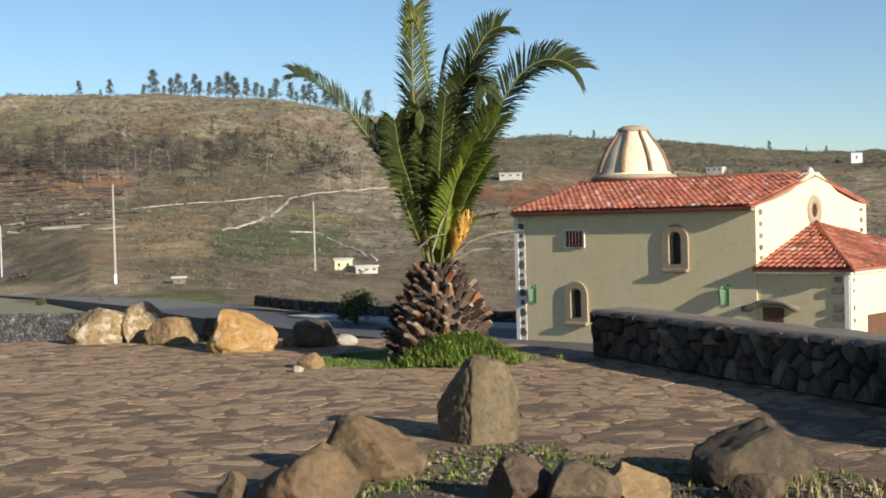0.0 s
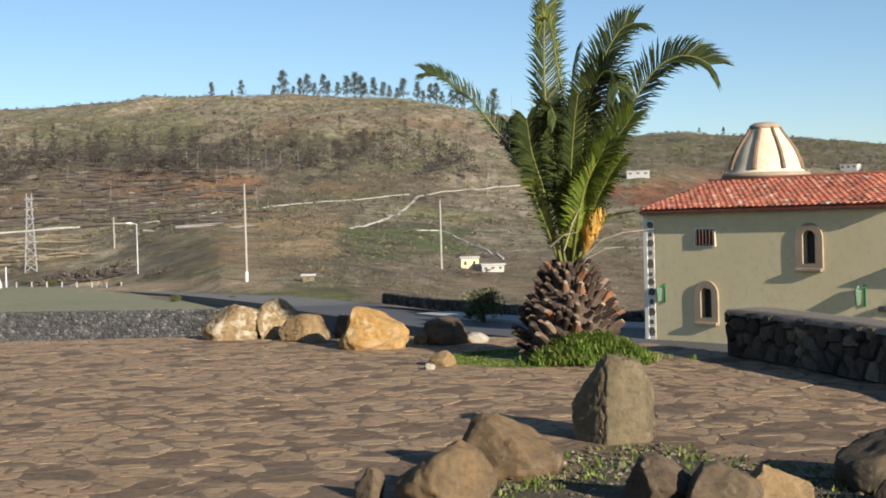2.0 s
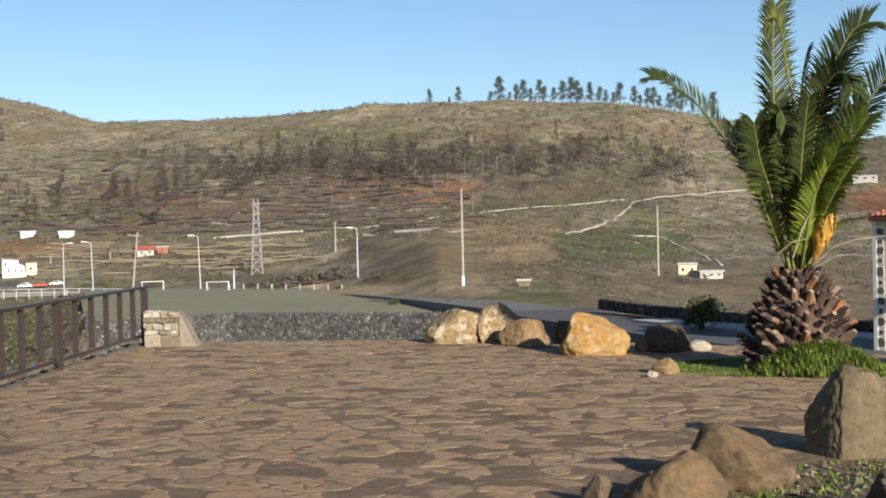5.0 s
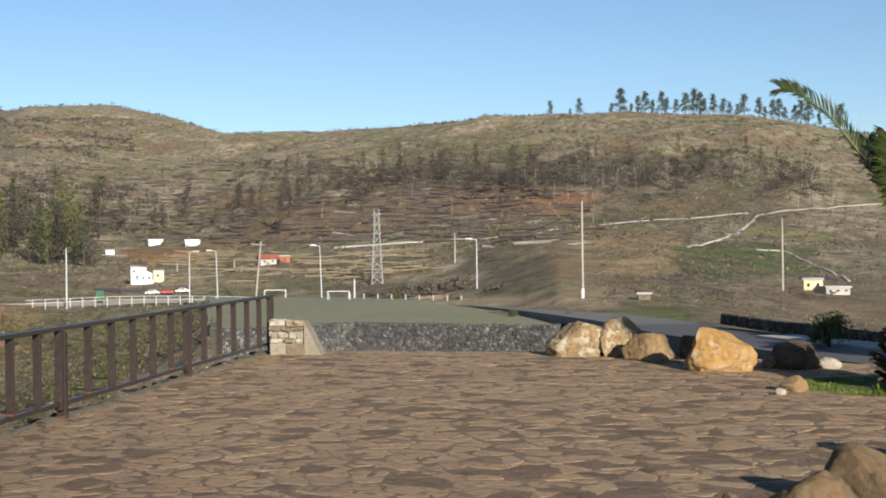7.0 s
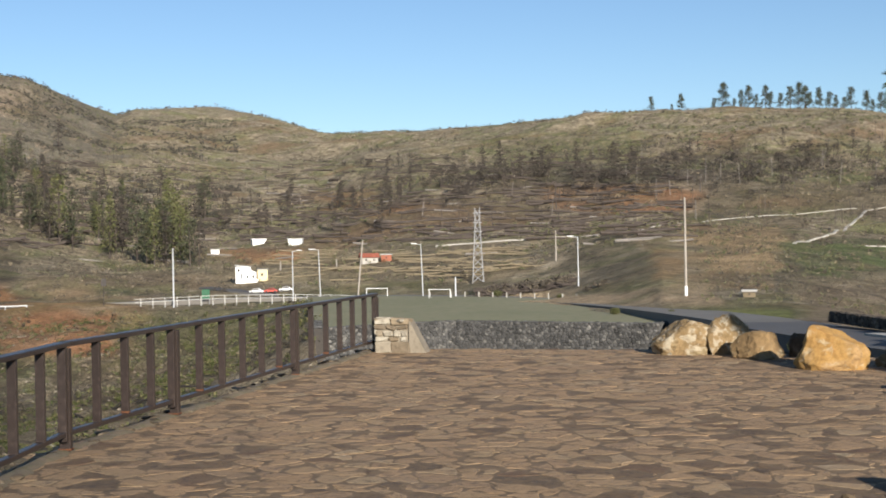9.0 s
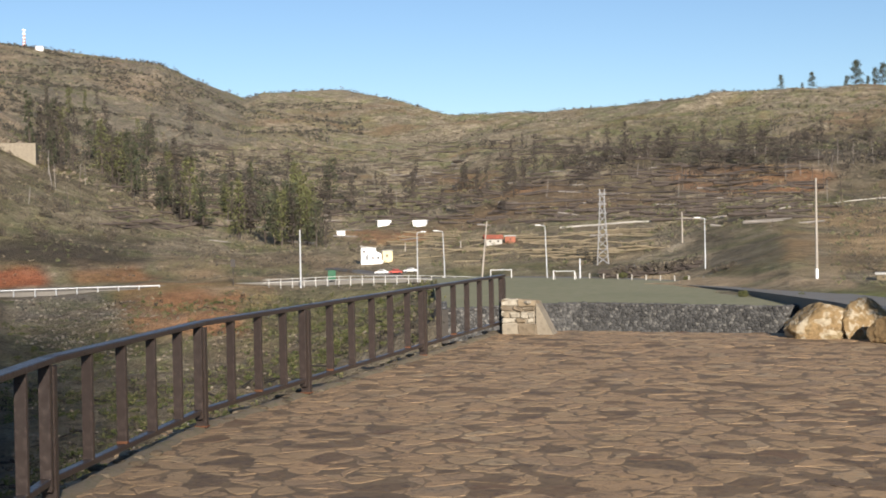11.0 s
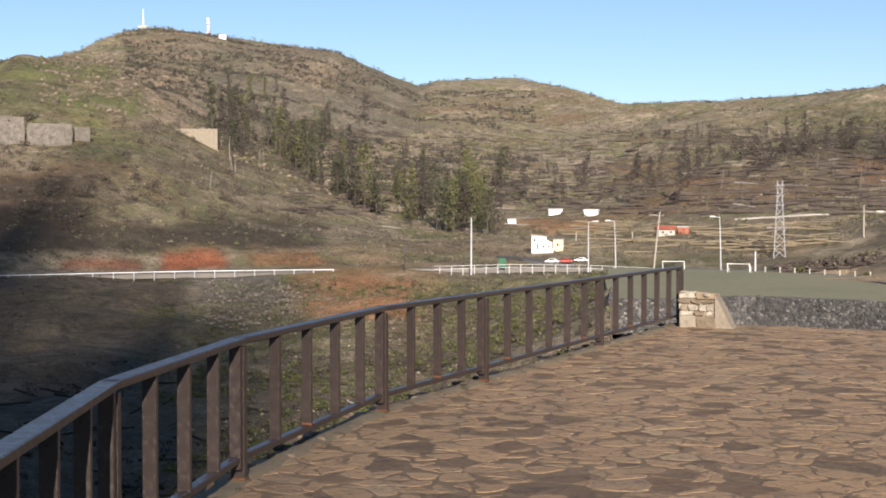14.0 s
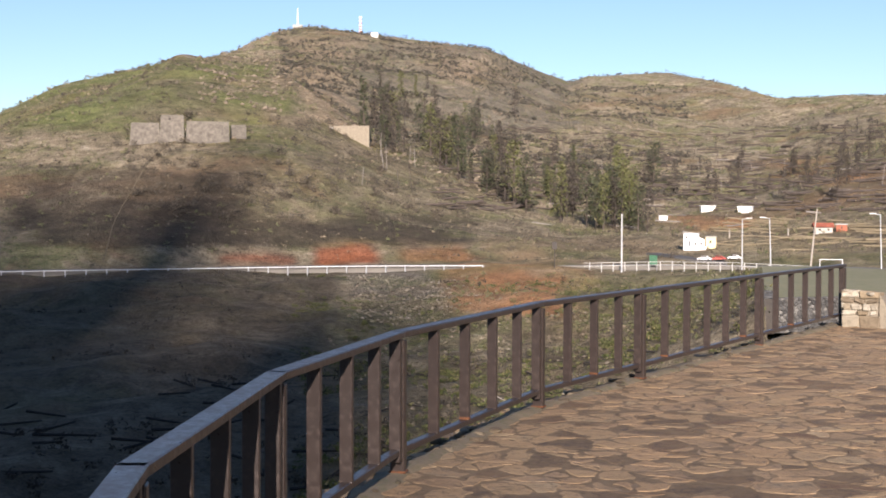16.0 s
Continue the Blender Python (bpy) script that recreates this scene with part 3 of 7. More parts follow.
def kerb():
    """Rough mortared edge under the railing, with stones and rubble set in it."""
    rnd = random.Random(17)
    pts = [Vector((*p, 0)) for p in FENCE]
    bm = bmesh.new()
    rows = []
    for a, b in zip(pts, pts[1:]):
        d = (b - a).normalized()
        out = Vector((d.y, -d.x, 0))
        n = max(2, int((b - a).length / 0.09))
        for k in range(n):
            p = a.lerp(b, k / n)
            row = []
            for u, z in ((-0.10, -0.02), (-0.03, 0.012), (0.06, 0.022), (0.14, 0.0), (0.24, -0.10), (0.34, -0.45)):
                w = noise.noise(Vector((p.x * 5, p.y * 5, u * 9)))
                row.append(bm.verts.new(p + out * (u + 0.05 * w) + Vector((0, 0, z + 0.022 * noise.noise(Vector((p.x * 8, p.y * 8, u * 14 + 3)))))))
            rows.append(row)
    for a, b in zip(rows, rows[1:]):
        for k in range(5):
            bm.faces.new((a[k], a[k + 1], b[k + 1], b[k]))
    bmesh.ops.recalc_face_normals(bm, faces=bm.faces)
    base = part("kerb", bm, M["kerb"], smooth=True)
    tagged(base, "rough mossy mortar edge under the railing", "kerb", kind="structure")
    shapes = []
    for s in range(6):
        bm = bmesh.new()
        bmesh.ops.create_icosphere(bm, subdivisions=2, radius=1.0)
        off = Vector((s * 4.1, s * 1.7, 9))
        for v in bm.verts:
            v.co *= 1 + 0.45 * noise.noise(v.co * 1.3 + off)
            v.co.z *= 0.6
        shapes.append(mesh_of("edge_stone", bm, M["edge_stone"]))
    for a, b in zip(pts, pts[1:]):
        d = b - a
        out = Vector((d.y, -d.x, 0)).normalized()
        for k in range(int(d.length / 0.17)):
            p = a + d * rnd.random() + out * rnd.uniform(-0.07, 0.20)
            r = rnd.uniform(0.02, 0.055)
            part("edge_stone", shapes[rnd.randrange(6)], None, base, m=Matrix.Translation((p.x, p.y, 0.008)) @ Matrix.Rotation(rnd.uniform(0, 6.28), 4, "Z") @ Matrix.Diagonal((r * rnd.uniform(0.8, 1.7), r, r * 0.8, 1)))


# ---- road and sports field ----
def ribbon(name, line, width, thick, mat):
    """A road or path: bearings, distances and heights of its centre line, smoothed."""
    pts = [Vector((-math.sin(radians(b)) * r, math.cos(radians(b)) * r, z)) for b, r, z in line]
    fine = []
    for i in range(len(pts) - 1):
        p0, p1, p2, p3 = pts[max(i - 1, 0)], pts[i], pts[i + 1], pts[min(i + 2, len(pts) - 1)]
        for s in range(8):
            t = s / 8
            fine.append(0.5 * (2 * p1 + (p2 - p0) * t + (2 * p0 - 5 * p1 + 4 * p2 - p3) * t * t + (3 * p1 - p0 - 3 * p2 + p3) * t ** 3))
    fine.append(pts[-1])
    bm = bmesh.new()
    rows = []
    for i, p in enumerate(fine):
        d = fine[min(i + 1, len(fine) - 1)] - fine[max(i - 1, 0)]
        s = Vector((-d.y, d.x, 0)).normalized() * width / 2
        rows.append([bm.verts.new(p + s), bm.verts.new(p - s), bm.verts.new(p - s - Vector((0, 0, thick))), bm.verts.new(p + s - Vector((0, 0, thick)))])
    for a, b in zip(rows, rows[1:]):
        for k in range(4):
            bm.faces.new((a[k], b[k], b[(k + 1) % 4], a[(k + 1) % 4]))
    bm.faces.new(rows[0])
    bm.faces.new(rows[-1][::-1])
    bmesh.ops.recalc_face_normals(bm, faces=bm.faces)
    return part(name, bm, mat), fine


ROAD = [(-60, 52, -3.0), (-30, 50, -3.0), (-12, 48, -3.0), (-4, 50, -2.95), (3, 58, -3.0), (9, 76, -3.35), (10.8, 86, -3.56)]
ROAD_FAR = [(10.8, 86, -3.56), (12.5, 98, -3.8), (17.3, 132, -4.4), (23, 168, -4.9), (29, 186, -5.2), (38, 192, -5.5), (50, 192, -5.8), (62, 192, -6.2), (80, 192, -6.6)]
road, _ = ribbon("road", ROAD, 5.8, 0.9, M["asphalt"])
far_road, _ = ribbon("road", ROAD_FAR, 5.4, 0.9, M["gloss_asphalt"])
tagged(far_road, "asphalt road coloured paler for its grazing gloss, winding through the valley", "road", kind="structure")
pave_walk, _ = ribbon("pavement", [(-30, 55.2, -2.95), (-12, 53.2, -2.95), (-4, 55.2, -2.9), (3, 62.6, -2.95), (6, 69.5, -3.1)], 2.2, 0.5, M["verge"])
tagged(pave_walk, "pale concrete pavement between the road and a low wall", "pavement", kind="structure")
tagged(road, "dark asphalt road winding through the valley", "road", kind="structure")

FIELD = [(30.0, 101.5), (27.5, 104), (24.0, 108), (15.2, 101), (14.5, 104), (15.5, 124), (18, 146), (23, 160), (28.5, 171), (30.2, 168)]
field_pts = [(-math.sin(radians(b)) * r, math.cos(radians(b)) * r) for b, r in FIELD]
field = part("sports_field", add_prism(bmesh.new(), field_pts, -7.0, -4.6), M["field"])
tagged(field, "worn grey-green sports field", "field", kind="structure")


# ---- church ----
CH = Matrix.Translation((2.70, 49.9, -3.15)) @ Matrix.Rotation(radians(-41.2), 4, "Z")
EAVE, DEEP, LONG = 4.9, 8.9, 10.0


def church():
    c = thing("church", CH, "small cream church with red tiled roofs and a ribbed white dome", "church")
    # main body: prism with a gabled, slightly curved top, openings cut through the front wall
    bm = bmesh.new()
    gx = [(0, 5.0), (0.35, 5.02), (1.3, 5.15), (2.5, 5.42), (3.5, 5.86), (4.2, 6.12), (4.7, 6.12), (5.4, 5.80), (6.2, 5.42), (7.4, 5.12), (8.3, 4.98), (8.65, 4.96)]
    # right gable wall, rising a little above the roof
    front = [(0, 0)] + [(y, z) for y, z in gx] + [(8.65, 0)]
    a = [bm.verts.new((LONG - 0.35, y, z)) for y, z in front]
    b = [bm.verts.new((LONG, y, z)) for y, z in front]
    bm.faces.new(a)
    bm.faces.new(b[::-1])
    for i in range(len(a)):
        bm.faces.new((a[i], b[i], b[(i + 1) % len(a)], a[(i + 1) % len(a)]))
    bmesh.ops.recalc_face_normals(bm, faces=bm.faces)
    part("gable_wall", bm, M["plaster"], c)
    # front wall in strips round its three openings
    holes = [(2.36, 3.16, 3.68, 4.26), (6.74, 7.18, 3.05, 4.16), (2.52, 2.98, 1.09, 2.13)]
    xs = sorted({0.0, LONG - 0.35} | {v for h in holes for v in h[:2]})
    bm = bmesh.new()
    for x0, x1 in zip(xs, xs[1:]):
        z = 0.0
        for h in sorted((h for h in holes if h[0] <= x0 + 1e-6 and x1 <= h[1] + 1e-6), key=lambda q: q[2]):
            add_box(bm, (x1 - x0, 0.5, h[2] - z), Matrix.Translation(((x0 + x1) / 2, 0.25, (h[2] + z) / 2)))
            z = h[3]
        add_box(bm, (x1 - x0, 0.5, EAVE - z), Matrix.Translation(((x0 + x1) / 2, 0.25, (EAVE + z) / 2)))
    bmesh.ops.remove_doubles(bm, verts=bm.verts, dist=0.001)
    inner = [f for f in bm.faces if all(any(g is not f and set(g.verts) == set(f.verts) for g in v.link_faces) for v in f.verts)]
    bmesh.ops.delete(bm, geom=inner, context="FACES")
    bmesh.ops.recalc_face_normals(bm, faces=bm.faces)
    part("front_wall", bm, M["plaster"], c)
    bm = bmesh.new()
    add_box(bm, (0.5, 8.1, EAVE), Matrix.Translation((0.25, 4.57, EAVE / 2)))
    lo = [bm.verts.new(p) for p in ((0.02, 0.1, EAVE), (0.02, 8.6, EAVE), (0.02, 4.45, 6.0), (0.4, 0.1, EAVE), (0.4, 8.6, EAVE), (0.4, 4.45, 6.0))]
    for f in ((0, 2, 1), (3, 4, 5), (0, 3, 5, 2), (1, 2, 5, 4)):
        bm.faces.new([lo[k] for k in f])
    add_box(bm, (LONG - 0.9, 0.5, EAVE), Matrix.Translation((LONG / 2 - 0.1, 8.38, EAVE / 2)))
    part("rear_wall", bm, M["plaster"], c)
    part("floor_inside", box((LONG - 1, 8, 0.1), Matrix.Translation((LONG / 2, 4.4, 0.06))), M["dark"], c)
    # barred window
    w = part("window", box((0.90, 0.04, 0.68), Matrix.Translation((2.74, -0.008, 3.98))), M["trim_white"], c, "small barred window in a white surround")
    bm = bmesh.new()
    add_box(bm, (0.80, 0.03, 0.58), Matrix.Translation((2.76, -0.03, 3.97)))
    part("shutter", bm, M["dark"], w)
    for k in range(6):
        part("bar", tube([(2.40 + 0.144 * k, -0.062, 3.69), (2.40 + 0.144 * k, -0.062, 4.25)], 0.016, 6), M["wood_brown"], w)
    # arched niches with stone surrounds
    for (x0, x1, z0, z1) in ((6.45, 7.48, 2.82, 4.42), (2.27, 3.28, 0.86, 2.42)):
        xm, wo, ho = (x0 + x1) / 2, x1 - x0, z1 - z0
        outer, inn = arch_outline(wo, ho, 14), arch_outline(wo * 0.42, ho * 0.70, 14)
        inn = [(x, z + ho * 0.145) for x, z in inn]
        bm = bmesh.new()
        ring = []
        for y in (-0.07, 0.06):
            ring.append(([bm.verts.new((xm + x, y, z0 + z)) for x, z in outer], [bm.verts.new((xm + x * (1.12 if y < 0 else 1), y, z0 + z)) for x, z in inn]))
        n = len(outer)
        for i in range(n):
            j = (i + 1) % n
            bm.faces.new((ring[0][0][i], ring[0][0][j], ring[0][1][j], ring[0][1][i]))
            bm.faces.new((ring[0][0][i], ring[1][0][i], ring[1][0][j], ring[0][0][j]))
            bm.faces.new((ring[0][1][i], ring[0][1][j], ring[1][1][j], ring[1][1][i]))
        bmesh.ops.recalc_face_normals(bm, faces=bm.faces)
        w = part("window", bm, M["window_stone"], c, "round-arched niche window with a tan stone surround")
        part("window_sill", box((wo * 0.96, 0.20, 0.12), Matrix.Translation((xm, -0.05, z0 + 0.02)), 0.02), M["window_stone"], w)
        bm = bmesh.new()
        vs = [bm.verts.new((xm + x, 0.20, z0 + z)) for x, z in inn]
        bm.faces.new(vs)
        wb = [bm.verts.new((xm + x, 0.26, z0 + z)) for x, z in inn]
        bm.faces.new(wb[::-1])
        for i in range(n):
            bm.faces.new((vs[i], vs[(i + 1) % n], wb[(i + 1) % n], wb[i]))
        part("pane", bm, M["dark"], w)
    # roof: two slopes, each tile row a half-round rib
    tiles(c, (0.0, -0.28, 4.98), (LONG + 0.0, -0.28, 4.98), (0.0, 4.45, 6.06), 42, "roof", 16)
    tiles(c, (LONG, 8.95, 4.98), (0.0, 8.95, 4.98), (LONG, 4.45, 6.06), 42, "roof", 16)
    part("ridge_tiles", tube([(-0.1, 4.45, 6.06), (3, 4.45, 6.10), (7, 4.45, 6.08), (LONG - 0.3, 4.45, 6.06)], 0.10, 8), M["tile"], c, smooth=True)
    bm = bmesh.new()
    for k in range(84):
        add_box(bm, (0.075, 0.24, 0.07), Matrix.Translation((0.06 + k * 0.119, -0.10, 4.86)))
    part("eaves_course", bm, M["window_stone"], c)
    # quoins: painted-round corner stones, proud of the plaster
    rnd = random.Random(4)

    def quoins(spots, along):
        for p, w, h in spots:
            q = bmesh.new()
            pts = []
            for k in range(9):
                t = 2 * math.pi * k / 9
                pts.append((math.copysign(abs(math.cos(t)) ** 0.6, math.cos(t)) * w / 2 * rnd.uniform(0.85, 1.08), math.copysign(abs(math.sin(t)) ** 0.6, math.sin(t)) * h / 2 * rnd.uniform(0.85, 1.08)))
            f0 = [q.verts.new((u, 0.02, v) if along == "x" else (-0.02, u, v)) for u, v in pts]
            f1 = [q.verts.new((u * 0.86, -0.008, v * 0.86) if along == "x" else (0.008, u * 0.86, v * 0.86)) for u, v in pts]
            for i in range(9):
                q.faces.new((f0[i], f0[(i + 1) % 9], f1[(i + 1) % 9], f1[i]))
            q.faces.new(f1)
            bmesh.ops.recalc_face_normals(q, faces=q.faces)
            part("quoin", q, M["quoin"], c, m=Matrix.Translation(p))

    big = [0.26, 0.18, 0.30, 0.22, 0.36, 0.19, 0.28, 0.30, 0.22, 0.36, 0.20, 0.36, 0.2]
    zs = [4.46, 4.10, 3.78, 3.42, 3.02, 2.63, 2.34, 1.97, 1.61, 1.23, 0.85, 0.49, 0.12]
    quoins([((0.31, -0.02, z), 0.20 + 0.12 * (b > 0.25), b) for z, b in zip(zs, big)], "x")
    quoins([((LONG + 0.02, 0.33, z), 0.5 * b + 0.12, b * 0.75) for z, b in zip((4.77, 4.37, 3.98, 3.6, 3.25), (0.30, 0.24, 0.28, 0.26, 0.22))], "y")
    quoins([((LONG + 0.02, 8.2, z), 0.28, b) for z, b in zip((4.76, 4.37, 4.0), (0.14, 0.22, 0.18))], "y")
    quoins([((12.8, -0.02, z), w, b) for z, w, b in zip((2.58, 2.25, 1.68, 1.38, 0.9), (0.3, 0.42, 0.32, 0.42, 0.36), (0.16, 0.26, 0.20, 0.26, 0.26))], "x")
    quoins([((13.22, 0.20, z), 0.3, b) for z, b in zip((2.56, 2.22, 1.68, 1.29, 0.8), (0.15, 0.13, 0.2, 0.18, 0.2))], "y")
    bm = bmesh.new()
    add_box(bm, (0.17, 0.035, EAVE - 0.1), Matrix.Translation((0.08, -0.014, EAVE / 2)))
    for z, b in zip(zs, big):
        add_box(bm, (0.40, 0.016, b + 0.09), Matrix.Translation((0.27, -0.004, z - 0.01)), 0.004)
    part("corner_trim", bm, M["trim_white"], c, "white-limed corner with stones left bare")
    # oculus on the gable
    bm = bmesh.new()
    n = 24
    rings = [[bm.verts.new((LONG + d, 4.27 + a * math.cos(2 * math.pi * k / n), 4.77 + b * math.sin(2 * math.pi * k / n))) for k in range(n)] for d, a, b in ((0, 0.52, 0.56), (0.07, 0.50, 0.53), (0.07, 0.27, 0.27), (0.012, 0.24, 0.24))]
    for r0, r1 in zip(rings, rings[1:]):
        for k in range(n):
            bm.faces.new((r0[k], r0[(k + 1) % n], r1[(k + 1) % n], r1[k]))
    bmesh.ops.recalc_face_normals(bm, faces=bm.faces)
    oc = part("oculus", bm, M["window_stone"], c, "oval stone window ring on the gable", True)
    bm = bmesh.new()
    bm.faces.new([bm.verts.new((LONG + 0.014, 4.27 + 0.25 * math.cos(2 * math.pi * k / n), 4.77 + 0.25 * math.sin(2 * math.pi * k / n))) for k in range(n)])
    bmesh.ops.solidify(bm, geom=bm.faces[:], thickness=0.01)
    part("pane", bm, M["wood_brown"], oc)
    part("gable_finial", tube([(LONG - 0.17, 4.42, 6.08), (LONG - 0.17, 4.42, 6.22), (LONG - 0.17, 4.42, 6.30)], [0.12, 0.10, 0.02], 8), M["trim_white"], c)
    # dome with ribs, cap and a flared foot
    cx, cy = 1.12, 6.5
    prof = [(1.66, 6.28), (1.58, 6.38), (1.45, 6.52), (1.36, 6.85), (1.22, 7.18), (1.04, 7.50), (0.84, 7.78), (0.67, 8.02), (0.57, 8.20)]
    bm = bmesh.new()
    n = 32
    rings = [[bm.verts.new((cx + r * math.cos(2 * math.pi * k / n), cy + r * math.sin(2 * math.pi * k / n), z)) for k in range(n)] for r, z in [(1.66, 5.6)] + prof]
    for r0, r1 in zip(rings, rings[1:]):
        for k in range(n):
            bm.faces.new((r0[k], r0[(k + 1) % n], r1[(k + 1) % n], r1[k]))
    bm.faces.new(rings[-1])
    bmesh.ops.recalc_face_normals(bm, faces=bm.faces)
    d = part("dome", bm, M["dome"], c, "cream ribbed dome with brown stone ribs", True)
    for k in range(8):
        t = 2 * math.pi * (k + 0.35) / 8
        part("rib", tube([(cx + (r + 0.02) * math.cos(t), cy + (r + 0.02) * math.sin(t), z) for r, z in prof[2:]], [0.11, 0.10, 0.095, 0.09, 0.08, 0.075, 0.07], 6), M["rib_stone"], d)
    part("cap", add_lathe(bmesh.new(), [(0.58, 8.14), (0.64, 8.2), (0.60, 8.30), (0.40, 8.40), (0.0, 8.44)], 20, (cx, cy)), M["window_stone"], d, smooth=True)
    part("dome_foot", add_lathe(bmesh.new(), [(1.70, 6.2), (1.76, 6.29), (1.70, 6.37), (1.5, 6.42)], 24, (cx, cy)), M["window_stone"], d, smooth=True)
    # annex with a hipped roof against the gable
    bm = bmesh.new()
    add_box(bm, (3.2, 8.4, 2.85), Matrix.Translation((LONG + 1.6 + 0.002, 4.25, 1.425)))
    part("annex_wall", bm, M["plaster"], c)
    part("corner_trim", box((0.16, 0.03, 2.8), Matrix.Translation((13.10, -0.014, 1.4))), M["trim_white"], c)
    part("corner_trim", box((0.03, 0.14, 2.8), Matrix.Translation((13.214, 0.07, 1.4))), M["trim_white"], c)
    apex = (LONG + 0.05, 4.3, 4.33)
    tiles(c, (LONG - 0.05, -0.22, 2.92), (13.42, -0.22, 2.92), apex, 15, "annex_roof", 12, tri=True)
    tiles(c, (13.42, -0.22, 2.92), (13.42, 8.7, 2.92), apex, 36, "annex_roof", 12, tri=True)
    tiles(c, (13.42, 8.7, 2.92), (LONG - 0.05, 8.7, 2.92), apex, 15, "annex_roof", 12, tri=True)
    part("hip_tiles", tube([(13.42, -0.22, 2.95), (12.4, 1.1, 3.30), (11.2, 2.75, 3.85), apex], 0.12, 8), M["tile"], c, smooth=True)
    bm = bmesh.new()
    for k in range(27):
        add_box(bm, (0.075, 0.2, 0.06), Matrix.Translation((10.05 + k * 0.124, -0.08, 2.80)))
    for k in range(66):
        add_box(bm, (0.2, 0.075, 0.06), Matrix.Translation((13.28, 0.05 + k * 0.13, 2.80)))
    part("eaves_course", bm, M["trim_white"], c)
    # side door under a wavy stone hood, and the annex door
    bm = bmesh.new()
    line = [(9.48, 1.60), (9.72, 1.61), (10.0, 1.74), (10.2, 1.82), (10.6, 1.84), (11.0, 1.80), (11.2, 1.68), (11.48, 1.60)]
    add_tube(bm, [(x, -0.06, z) for x, z in line], 0.10, 7)
    part("door_hood", bm, M["quoin"], c, "dark wavy stone hood over the side door", True)
    part("side_door", box((0.74, 0.05, 1.65), Matrix.Translation((10.58, -0.02, 0.83)), 0.01), M["wood_brown"], c)
    part("annex_door", box((0.05, 1.9, 1.4), Matrix.Translation((13.22, 2.2, 0.7)), 0.01), M["wood_brown"], c)
    for (x, z) in ((0.72, 1.94), (8.75, 2.02)):
        l = part("wall_lantern", add_lathe(bmesh.new(), [(0.02, -0.34), (0.08, -0.28), (0.13, 0.10), (0.15, 0.13), (0.05, 0.26), (0.02, 0.32)], 4, (x, -0.09), z), M["green_glass"], c, "green metal and glass wall lantern")
        part("bracket", box((0.04, 0.16, 0.04), Matrix.Translation((x + 0.2, -0.08, z + 0.26)), 0.01), M["green_metal"], l)
        part("back_plate", box((0.10, 0.03, 0.70), Matrix.Translation((x + 0.2, -0.02, z)), 0.01), M["green_metal"], l)
    return c


def add_lathe(bm, prof, n, centre=(0, 0), z0=0.0):
    rings = [[bm.verts.new((centre[0] + r * math.cos(2 * math.pi * k / n), centre[1] + r * math.sin(2 * math.pi * k / n), z + z0)) for k in range(n)] for r, z in ((max(r, 0.002), z) for r, z in prof)]
    for a, b in zip(rings, rings[1:]):
        for k in range(n):
            bm.faces.new((a[k], a[(k + 1) % n], b[(k + 1) % n], b[k]))
    bm.faces.new(rings[0][::-1])
    bm.faces.new(rings[-1])
    bmesh.ops.recalc_face_normals(bm, faces=bm.faces)
    return bm


def tiles(c, p0, p1, top, cols, name, rows, tri=False):
    """A tiled slope: over-tiles in short overlapping rows that run up from the eaves p0-p1; tri: towards one peak."""
    p0, p1, top = Vector(p0), Vector(p1), Vector(top)
    along = (p1 - p0)
    up = (top - p0) if not tri else (top - p0) - along * ((top - p0).dot(along) / along.length_squared)
    n = along.cross(up).normalized()
    if n.z < 0:
        n = -n
    rnd = random.Random(cols * 7 + rows)
    foot = (top - p0).dot(along) / along.length_squared if tri else 0
    bm = bmesh.new()
    a, b = p0.copy(), p1.copy()
    base = [bm.verts.new(q - n * 0.02) for q in ([a, b, top] if tri else [a, b, b + up, a + up])]
    bm.faces.new(base)
    lower = [bm.verts.new(q - n * 0.10) for q in ([a, b, top] if tri else [a, b, b + up, a + up])]
    bm.faces.new(lower[::-1])
    for i in range(len(base)):
        bm.faces.new((base[i], lower[i], lower[(i + 1) % len(base)], base[(i + 1) % len(base)]))
    bmesh.ops.recalc_face_normals(bm, faces=bm.faces)
    slope = part(name, bm, M["tile"], c, "weathered red barrel tiles")
    w = along.length / cols
    verts, faces = [], []
    ua = along.normalized()
    for i in range(cols):
        s = (i + 0.5) / cols
        reach = 1.0 if not tri else (s / max(foot, 1e-3) if s < foot else (1 - s) / max(1 - foot, 1e-3))
        k = max(1, round(rows * min(reach, 1.0)))
        for j in range(k):
            t0, t1 = j / rows, min((j + 1.18) / rows, reach)
            if t1 <= t0:
                continue
            o = p0 + along * s + ua * rnd.uniform(-0.015, 0.015)
            lift = rnd.uniform(0, 0.015)
            v0 = len(verts)
            for t, h, r in ((t0, 0.03 + lift, w * 0.40), (t1, 0.0 + lift, w * 0.32)):
                for q in range(5):
                    g = math.pi * q / 4
                    verts.append(o + up * t + ua * (r * math.cos(g)) + n * (h + r * 0.75 * math.sin(g)))
            for q in range(4):
                faces.append((v0 + q, v0 + q + 1, v0 + 6 + q, v0 + 5 + q))
            faces.append((v0, v0 + 1, v0 + 2, v0 + 3, v0 + 4))
    me = bpy.data.meshes.new("tile_covering")
    me.from_pydata([tuple(v) for v in verts], [], faces)
    me.materials.append(M["tile"])
    tagged(part("tile_covering", me, None, slope), kind="stuff")


